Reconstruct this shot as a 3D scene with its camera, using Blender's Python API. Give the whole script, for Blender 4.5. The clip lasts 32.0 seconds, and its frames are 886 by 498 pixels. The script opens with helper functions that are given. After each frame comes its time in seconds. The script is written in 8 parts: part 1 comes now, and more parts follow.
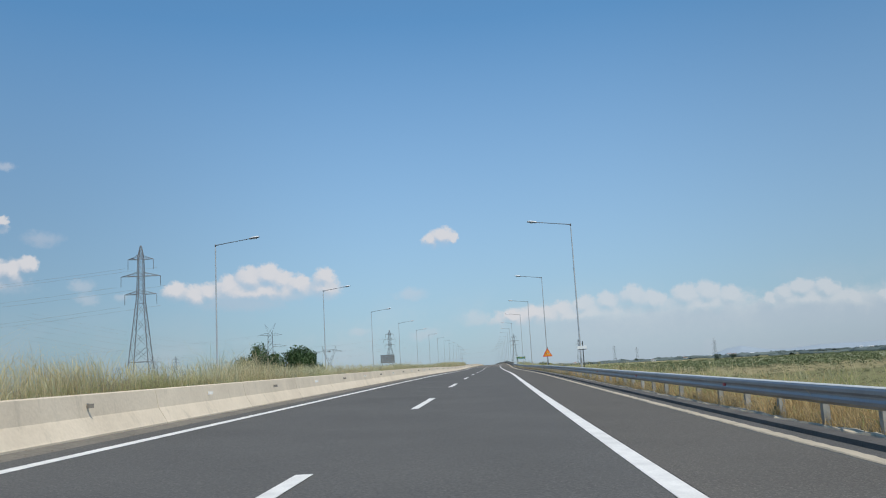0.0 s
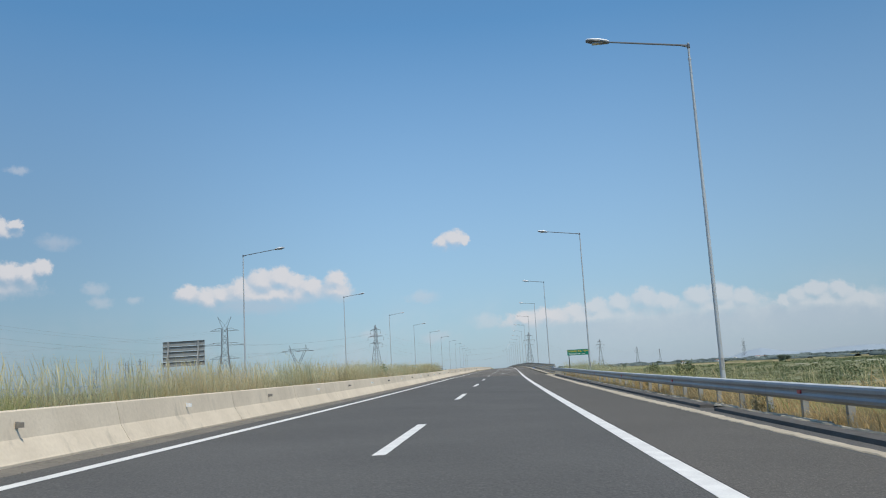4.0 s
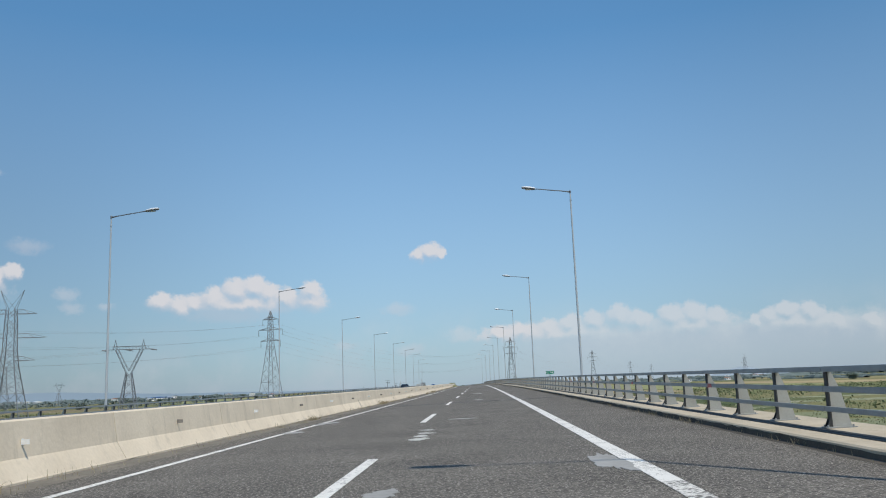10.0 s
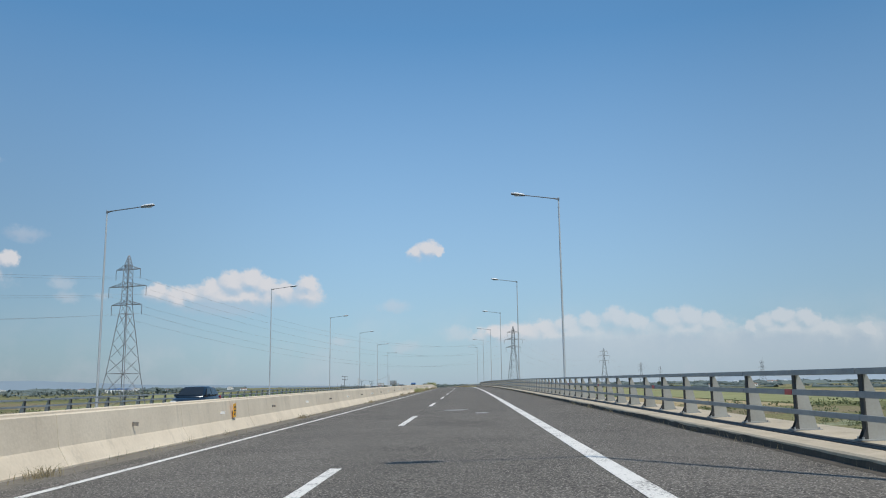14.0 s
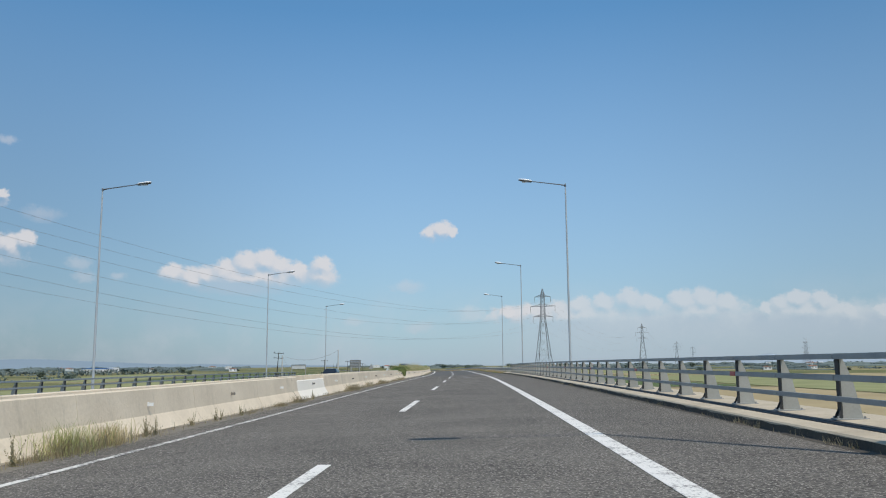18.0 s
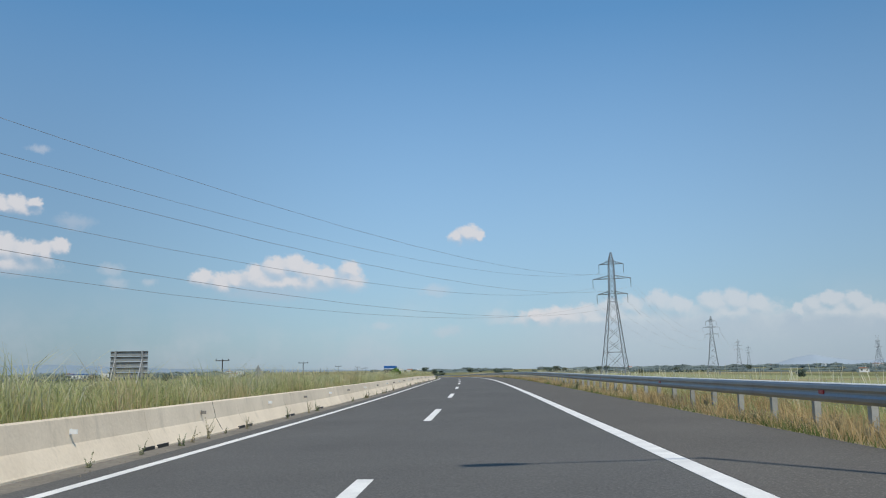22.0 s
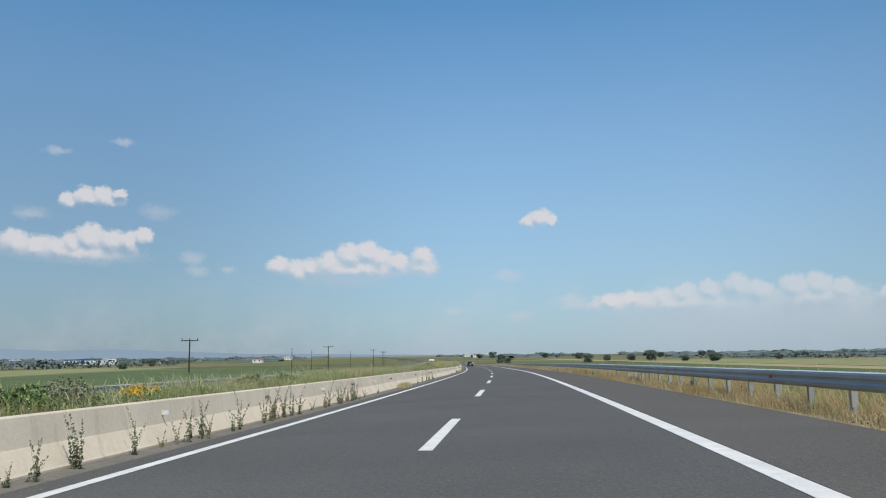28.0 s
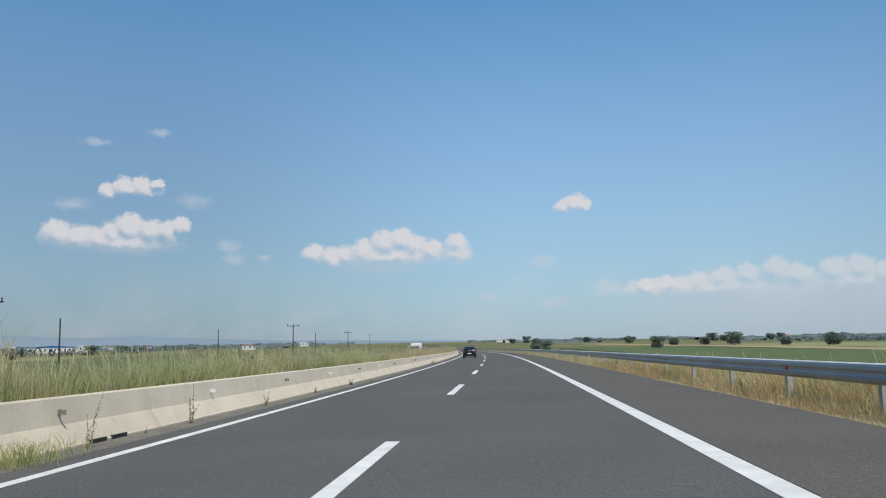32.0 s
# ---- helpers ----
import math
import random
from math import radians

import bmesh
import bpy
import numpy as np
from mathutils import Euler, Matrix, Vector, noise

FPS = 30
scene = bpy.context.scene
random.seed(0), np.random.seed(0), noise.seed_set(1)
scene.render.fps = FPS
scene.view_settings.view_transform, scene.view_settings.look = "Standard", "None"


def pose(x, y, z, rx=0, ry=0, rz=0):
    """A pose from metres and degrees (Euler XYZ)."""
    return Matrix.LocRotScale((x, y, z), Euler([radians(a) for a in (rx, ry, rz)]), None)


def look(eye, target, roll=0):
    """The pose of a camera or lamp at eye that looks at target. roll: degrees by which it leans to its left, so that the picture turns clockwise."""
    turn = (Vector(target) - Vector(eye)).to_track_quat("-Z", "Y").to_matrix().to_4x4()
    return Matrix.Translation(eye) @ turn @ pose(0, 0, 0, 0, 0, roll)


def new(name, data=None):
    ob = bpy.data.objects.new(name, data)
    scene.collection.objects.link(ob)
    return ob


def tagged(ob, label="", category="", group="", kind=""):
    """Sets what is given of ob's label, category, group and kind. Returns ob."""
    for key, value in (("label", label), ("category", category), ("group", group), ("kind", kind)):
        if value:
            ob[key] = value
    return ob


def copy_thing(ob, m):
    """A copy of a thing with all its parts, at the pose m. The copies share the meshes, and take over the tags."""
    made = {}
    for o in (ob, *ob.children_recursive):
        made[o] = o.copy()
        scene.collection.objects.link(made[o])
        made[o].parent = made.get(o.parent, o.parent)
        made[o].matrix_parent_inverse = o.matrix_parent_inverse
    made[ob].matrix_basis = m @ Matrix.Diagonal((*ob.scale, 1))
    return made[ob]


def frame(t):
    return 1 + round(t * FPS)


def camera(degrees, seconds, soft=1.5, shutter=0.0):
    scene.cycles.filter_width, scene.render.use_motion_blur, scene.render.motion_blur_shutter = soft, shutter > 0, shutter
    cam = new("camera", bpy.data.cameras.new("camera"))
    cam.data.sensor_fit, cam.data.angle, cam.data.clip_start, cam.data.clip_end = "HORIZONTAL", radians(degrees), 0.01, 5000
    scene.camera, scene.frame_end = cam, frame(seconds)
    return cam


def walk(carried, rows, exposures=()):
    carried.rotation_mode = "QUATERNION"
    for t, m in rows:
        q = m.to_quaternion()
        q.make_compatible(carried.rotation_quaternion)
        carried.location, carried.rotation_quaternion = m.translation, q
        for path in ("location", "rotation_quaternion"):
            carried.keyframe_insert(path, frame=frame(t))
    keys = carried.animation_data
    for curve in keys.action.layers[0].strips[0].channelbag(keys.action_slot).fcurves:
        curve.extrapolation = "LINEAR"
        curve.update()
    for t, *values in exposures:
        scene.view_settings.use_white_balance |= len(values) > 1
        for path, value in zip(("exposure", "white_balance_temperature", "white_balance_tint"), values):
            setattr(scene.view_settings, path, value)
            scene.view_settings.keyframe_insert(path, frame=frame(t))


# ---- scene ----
cam = camera(56.8, 32.0, soft=1.1)
walk(cam, [
    (0.0, pose(2.14, 0.00, 1.11, 98.45, 3.18, 3.38)),
    (0.5, pose(2.10, 15.55, 1.21, 98.44, 2.93, 3.78)),
    (1.0, pose(2.09, 31.13, 1.33, 98.63, 3.00, 3.57)),
    (1.5, pose(2.12, 46.77, 1.45, 98.63, 3.08, 3.62)),
    (2.0, pose(2.17, 62.53, 1.56, 98.60, 3.22, 3.51)),
    (2.5, pose(2.24, 78.55, 1.67, 98.43, 3.18, 3.90)),
    (3.0, pose(2.29, 94.72, 1.75, 98.51, 3.18, 4.00)),
    (3.5, pose(2.31, 111.01, 1.81, 98.59, 3.18, 4.09)),
    (4.0, pose(2.30, 127.37, 1.87, 98.68, 3.18, 4.18)),
    (4.5, pose(2.30, 143.76, 1.93, 98.76, 3.18, 4.27)),
    (5.0, pose(2.29, 160.13, 2.02, 98.84, 2.76, 3.67)),
    (5.5, pose(2.30, 176.45, 2.13, 98.82, 2.78, 3.36)),
    (6.0, pose(2.32, 192.69, 2.26, 98.93, 2.50, 3.22)),
    (6.5, pose(2.39, 208.79, 2.39, 98.94, 3.10, 3.42)),
    (7.0, pose(2.51, 224.86, 2.54, 98.94, 2.14, 3.09)),
    (7.5, pose(2.66, 241.06, 2.68, 99.04, 2.93, 3.00)),
    (8.0, pose(2.80, 257.21, 2.82, 99.16, 2.78, 3.26)),
    (8.5, pose(2.91, 273.16, 2.97, 99.21, 3.35, 2.98)),
    (9.0, pose(2.98, 289.01, 3.12, 99.20, 2.56, 2.72)),
    (9.5, pose(3.03, 304.85, 3.26, 99.29, 2.53, 2.82)),
    (10.0, pose(3.07, 320.68, 3.38, 99.50, 2.16, 2.37)),
    (10.5, pose(3.11, 336.58, 3.49, 100.42, 1.91, 1.91)),
    (11.0, pose(3.16, 352.47, 3.58, 99.72, 1.72, 2.11)),
    (11.5, pose(3.21, 368.29, 3.66, 99.60, 1.34, 1.82)),
    (12.0, pose(3.27, 384.08, 3.74, 99.65, 1.49, 1.53)),
    (12.5, pose(3.36, 399.86, 3.82, 99.50, 0.89, 1.44)),
    (13.0, pose(3.46, 415.65, 3.90, 99.26, 0.78, 1.77)),
    (13.5, pose(3.54, 431.48, 3.98, 99.17, 0.70, 2.48)),
    (14.0, pose(3.59, 447.34, 4.05, 99.37, 0.72, 1.96)),
    (14.5, pose(3.60, 463.22, 4.12, 99.29, 0.52, 2.53)),
    (15.0, pose(3.58, 479.11, 4.18, 99.16, 0.48, 2.48)),
    (15.5, pose(3.53, 495.01, 4.24, 99.02, 0.44, 2.43)),
    (16.0, pose(3.44, 510.92, 4.31, 98.88, 0.40, 2.38)),
    (16.5, pose(3.32, 526.83, 4.36, 98.75, 0.35, 2.33)),
    (17.0, pose(3.16, 542.74, 4.41, 98.40, 0.39, 2.59)),
    (17.5, pose(2.97, 558.64, 4.45, 98.13, 0.60, 3.18)),
    (18.0, pose(2.73, 574.53, 4.48, 98.03, 0.45, 2.89)),
    (18.5, pose(2.43, 590.36, 4.50, 97.59, 0.38, 3.63)),
    (19.0, pose(2.09, 606.20, 4.51, 97.55, 0.65, 3.43)),
    (19.5, pose(1.70, 622.11, 4.51, 98.02, 0.09, 3.74)),
    (20.0, pose(1.28, 638.01, 4.49, 98.34, 0.01, 4.07)),
    (20.5, pose(0.84, 653.85, 4.45, 98.50, -0.21, 4.62)),
    (21.0, pose(0.36, 669.59, 4.38, 98.87, -0.09, 3.93)),
    (21.5, pose(-0.16, 685.15, 4.30, 98.58, 0.45, 4.39)),
    (22.0, pose(-0.73, 700.62, 4.23, 98.30, 0.75, 4.85)),
    (22.5, pose(-1.34, 716.06, 4.17, 97.92, 0.37, 5.42)),
    (23.0, pose(-2.00, 731.49, 4.12, 96.33, 0.60, 5.35)),
    (23.5, pose(-2.74, 746.95, 4.09, 94.49, 1.28, 7.81)),
    (24.0, pose(-3.56, 762.44, 4.07, 94.12, 1.38, 8.40)),
    (24.5, pose(-4.46, 777.98, 4.04, 95.30, 1.27, 7.60)),
    (25.0, pose(-5.43, 793.59, 3.99, 96.98, 1.36, 8.03)),
    (25.5, pose(-6.47, 809.28, 3.91, 97.47, 3.04, 8.36)),
    (26.0, pose(-7.55, 825.05, 3.80, 97.49, 2.54, 8.77)),
    (26.5, pose(-8.68, 840.92, 3.68, 97.52, 2.05, 9.19)),
    (27.0, pose(-9.87, 856.88, 3.54, 97.55, 1.55, 9.60)),
    (27.5, pose(-11.12, 872.95, 3.41, 97.58, 1.06, 10.02)),
    (28.0, pose(-12.43, 889.12, 3.28, 97.35, 0.70, 9.91)),
    (28.5, pose(-13.81, 905.43, 3.14, 97.05, 0.79, 10.24)),
    (29.0, pose(-15.26, 921.83, 3.01, 96.80, 0.91, 10.49)),
    (29.5, pose(-16.82, 938.25, 2.86, 96.77, 1.01, 10.66)),
    (30.0, pose(-18.48, 954.72, 2.71, 96.74, 1.10, 10.64)),
    (30.5, pose(-20.27, 971.21, 2.55, 96.65, 0.93, 11.03)),
    (31.0, pose(-22.16, 987.70, 2.37, 96.65, 0.76, 11.29)),
    (31.5, pose(-24.17, 1004.16, 2.18, 96.50, 1.01, 11.90)),
    (32.0, pose(-26.27, 1020.61, 2.00, 96.42, 0.98, 12.34)),
], exposures=[(0.0, -0.1), (32.0, -0.1)])

# ---- daylight: summer sun from the right and behind ----
SUN_TO = Vector((0.329, -0.481, 1.0)).normalized()
SUN_EL = math.asin(SUN_TO.z)
SUN_AZ = math.atan2(SUN_TO.x, SUN_TO.y)

sun = new("sun", bpy.data.lights.new("sun", "SUN"))
sun.data.energy = 3.9
sun.data.angle = radians(0.55)
sun.data.color = (1.0, 0.935, 0.83)
sun.matrix_world = look((0, 0, 60), Vector((0, 0, 60)) - SUN_TO)

# clouds as heaps of round puffs: bearing to the left, height and radius, all in degrees
CLOUDS_LEFT = [
    (37.7, 7.15, 0.85), (36.4, 6.95, 0.8), (35.2, 6.95, 0.75), (34.3, 7.3, 0.75), (33.3, 7.65, 0.85), (32.0, 7.5, 0.8), (31.0, 7.5, 0.72), (30.1, 7.9, 0.5),
    (34.7, 10.1, 0.5), (33.8, 10.4, 0.62), (32.6, 10.5, 0.55), (31.6, 10.7, 0.35),
    (21.2, 6.15, 0.66), (20.0, 5.8, 0.62), (19.0, 6.0, 0.62), (17.8, 6.3, 0.82), (16.2, 6.75, 0.95), (15.1, 6.95, 0.85), (14.2, 6.6, 0.78), (13.0, 6.3, 0.72), (11.3, 6.75, 0.68), (11.4, 6.1, 0.8),
    (3.7, 9.1, 0.5), (2.9, 9.3, 0.62), (2.2, 9.2, 0.4)]
CLOUDS_RIGHT = [
    (-1.6, 3.5, 0.5), (-3.2, 3.5, 0.55), (-5.0, 3.7, 0.7), (-6.6, 3.9, 0.68), (-8.2, 4.0, 0.72), (-9.9, 4.2, 0.88), (-11.2, 3.9, 0.72), (-13.4, 4.0, 0.8), (-14.8, 4.1, 0.8),
    (-16.2, 3.8, 0.62), (-18.6, 3.4, 0.55), (-19.6, 3.7, 0.65), (-20.6, 3.9, 0.65), (-22.0, 3.8, 0.65), (-23.6, 3.0, 0.55), (-25.3, 2.9, 0.6), (-28.0, 3.2, 1.0), (-32.0, 3.4, 1.2)]
CLOUDS_FAINT = [(26.6, 5.75, 0.75, 0.45), (1.2, 3.7, 0.8, 0.5), (36.8, 9.2, 1.2, 0.5), (29.3, 9.6, 1.2, 0.5), (27.0, 6.6, 0.8, 0.5), (24.6, 5.9, 0.6, 0.3), (17.0, 5.3, 3.6, 0.7), (33.5, 6.5, 3.6, 0.6), (5.4, 5.4, 1.3, 0.5), (4.5, 2.6, 1.2, 0.45), (31.5, 14.0, 0.8, 0.25), (35.5, 13.2, 0.9, 0.3), (0.8, 3.4, 1.4, 0.5), (9.0, 3.0, 1.0, 0.4)]


def make_sky():
    w = bpy.data.worlds.new("sky")
    scene.world = w
    w.use_nodes = True
    nt = w.node_tree
    nt.nodes.clear()
    nd, ln = nt.nodes.new, nt.links.new

    def mth(op, a, b=None, clamp=False):
        n = nd("ShaderNodeMath")
        n.operation, n.use_clamp = op, clamp
        for i, v in enumerate((a, b)):
            if v is None:
                continue
            if isinstance(v, (int, float)):
                n.inputs[i].default_value = v
            else:
                ln(v, n.inputs[i])
        return n.outputs[0]

    sky = nd("ShaderNodeTexSky")
    sky.sky_type, sky.sun_disc = "NISHITA", False
    sky.sun_elevation, sky.sun_rotation = SUN_EL, SUN_AZ
    sky.altitude, sky.air_density, sky.dust_density, sky.ozone_density = 0.0, SKY_AIR, SKY_DUST, SKY_OZONE
    scaled = nd("ShaderNodeVectorMath")
    scaled.operation = "MULTIPLY"
    ln(sky.outputs[0], scaled.inputs[0])
    scaled.inputs[1].default_value = SKY_GAIN

    co = nd("ShaderNodeTexCoord")
    sep = nd("ShaderNodeSeparateXYZ")
    ln(co.outputs["Generated"], sep.inputs[0])
    az = mth("MULTIPLY", mth("ARCTAN2", mth("MULTIPLY", sep.outputs[0], -1.0), sep.outputs[1]), 57.2958)
    el = mth("MULTIPLY", mth("ARCSINE", sep.outputs[2]), 57.2958)
    flat = nd("ShaderNodeCombineXYZ")
    ln(az, flat.inputs[0])
    ln(el, flat.inputs[1])

    def puff(scale, detail, rough):
        n = nd("ShaderNodeTexNoise")
        n.inputs["Scale"].default_value, n.inputs["Detail"].default_value, n.inputs["Roughness"].default_value = scale, detail, rough
        ln(flat.outputs[0], n.inputs["Vector"])
        return n
    big = puff(0.9, 6.0, 0.62)
    off = nd("ShaderNodeVectorMath")
    off.operation = "MULTIPLY_ADD"
    ln(big.outputs["Color"], off.inputs[0])
    off.inputs[1].default_value = (1.3, 0.9, 0.0)
    off.inputs[2].default_value = (-0.65, -0.45, 0.0)
    bent = nd("ShaderNodeVectorMath")
    ln(flat.outputs[0], bent.inputs[0])
    ln(off.outputs[0], bent.inputs[1])
    raised = nd("ShaderNodeVectorMath")
    ln(bent.outputs[0], raised.inputs[0])
    raised.inputs[1].default_value = (-0.2, 0.42, 0.0)

    def nearness(src, clouds, blend=0.45):
        near = None
        for a, e, hw, hh in clouds:
            k = nd("ShaderNodeVectorMath")
            k.operation = "MULTIPLY_ADD"
            ln(src, k.inputs[0])
            k.inputs[1].default_value = (1 / hw, 1 / hh, 0)
            k.inputs[2].default_value = (-a / hw, -e / hh, 0)
            d = nd("ShaderNodeVectorMath")
            d.operation = "LENGTH"
            ln(k.outputs[0], d.inputs[0])
            away = d.outputs["Value"]
            if near is None:
                near = away
            else:
                near = mth("SMOOTH_MIN", near, away)
                near.node.inputs[2].default_value = blend
        return near
    # puffs on top, flatter bodies under them
    solid = [(a, e, r * 1.3, r * 1.12) for a, e, r in CLOUDS_LEFT + CLOUDS_RIGHT] + [(34.2, 6.8, 4.0, 0.75), (16.0, 5.95, 5.6, 0.8), (33.2, 10.2, 1.9, 0.45), (-6.0, 3.3, 6.5, 0.9), (-14.5, 3.4, 3.4, 0.9), (-21.0, 3.2, 3.4, 0.7)]
    near, above = nearness(bent.outputs[0], solid, 0.35), nearness(raised.outputs[0], solid, 0.6)
    fine = puff(1.9, 8.0, 0.7)
    edge = mth("ADD", near, mth("MULTIPLY", mth("SUBTRACT", fine.outputs[0], 0.5), 0.9))

    def ranged(src, a, b, c, d, smooth=True):
        n = nd("ShaderNodeMapRange")
        n.interpolation_type = "SMOOTHSTEP" if smooth else "LINEAR"
        for i, v in enumerate((a, b, c, d)):
            n.inputs[i + 1].default_value = v
        ln(src, n.inputs[0])
        return n.outputs[0]
    lit = ranged(mth("ADD", mth("SUBTRACT", above, near), mth("MULTIPLY", mth("SUBTRACT", fine.outputs[0], 0.5), 0.55)), -0.75, 0.45, 0.0, 1.0)
    crisp, loose = ranged(edge, 1.16, 0.70, 0.0, 1.0), ranged(edge, 1.25, 0.15, 0.0, 0.8)
    shape = mth("ADD", mth("MULTIPLY", crisp, lit), mth("MULTIPLY", loose, mth("SUBTRACT", 1.0, lit)))
    body = mth("MULTIPLY", mth("MULTIPLY", ranged(az, -2.0, -8.0, 1.0, 0.64), shape), ranged(lit, 0.1, 0.9, 0.42, 0.9, False))
    # a thin veil over the low sky
    veil = puff(0.16, 5.0, 0.6)
    low = ranged(el, 6.5, 1.0, 0.0, 0.4)
    wisp = mth("MULTIPLY", low, mth("MULTIPLY", mth("SUBTRACT", veil.outputs[0], 0.45, True), 4.0, True), True)
    thin = mth("ADD", nearness(bent.outputs[0], CLOUDS_FAINT), mth("MULTIPLY", mth("SUBTRACT", fine.outputs[0], 0.5), 1.2))
    rim = mth("ADD", el, mth("MULTIPLY", mth("SUBTRACT", big.outputs[0], 0.5), 2.4))
    bank = mth("MULTIPLY", mth("MULTIPLY", ranged(rim, 4.3, 2.9, 0.0, 0.5), ranged(az, 2.5, -8.0, 0.0, 1.0)), ranged(el, 0.3, 2.6, 0.45, 1.0))
    cover = mth("MAXIMUM", mth("MAXIMUM", mth("MAXIMUM", body, bank), wisp), ranged(thin, 1.25, 0.2, 0.0, 0.36))
    white = nd("ShaderNodeMix")
    white.data_type = "RGBA"
    ln(lit, white.inputs[0])
    white.inputs[6].default_value = (0.50, 0.545, 0.64, 1)
    white.inputs[7].default_value = (0.735, 0.727, 0.75, 1)
    # haze of the low air over the plain
    hazy = nd("ShaderNodeMix")
    hazy.data_type = "RGBA"
    ln(ranged(el, 24.0, 0.0, 0.0, 0.82, False), hazy.inputs[0])
    ln(scaled.outputs[0], hazy.inputs[6])
    hazy.inputs[7].default_value = HAZE
    out_mix = nd("ShaderNodeMix")
    out_mix.data_type = "RGBA"
    ln(cover, out_mix.inputs[0])
    ln(white.outputs[2], out_mix.inputs[7])
    # the sky away from the sun is a little deeper, and so is the far right
    dim = mth("MULTIPLY", ranged(az, -6.0, -28.0, 0.0, 0.13), ranged(az, -120.0, -60.0, 0.0, 1.0))
    deep = mth("SUBTRACT", mth("SUBTRACT", 1.0, dim), mth("MULTIPLY", mth("MULTIPLY", ranged(az, 5.0, 34.0, 0.0, 0.27), ranged(az, 175.0, 70.0, 0.0, 1.0)), ranged(el, 32.0, 8.0, 0.1, 1.0)))
    toned = nd("ShaderNodeVectorMath")
    toned.operation = "SCALE"
    ln(hazy.outputs[2], toned.inputs[0])
    ln(deep, toned.inputs[3])
    ln(toned.outputs[0], out_mix.inputs[6])
    bg = nd("ShaderNodeBackground")
    bg.inputs[1].default_value = 1.0
    ln(out_mix.outputs[2], bg.inputs[0])
    ln(bg.outputs[0], nd("ShaderNodeOutputWorld").inputs[0])


SKY_GAIN, SKY_AIR, SKY_DUST, SKY_OZONE = (0.099, 0.150, 0.161), 1.0, 0.35, 3.0
HAZE = (0.366, 0.446, 0.580, 1)
make_sky()

# ---- materials ----


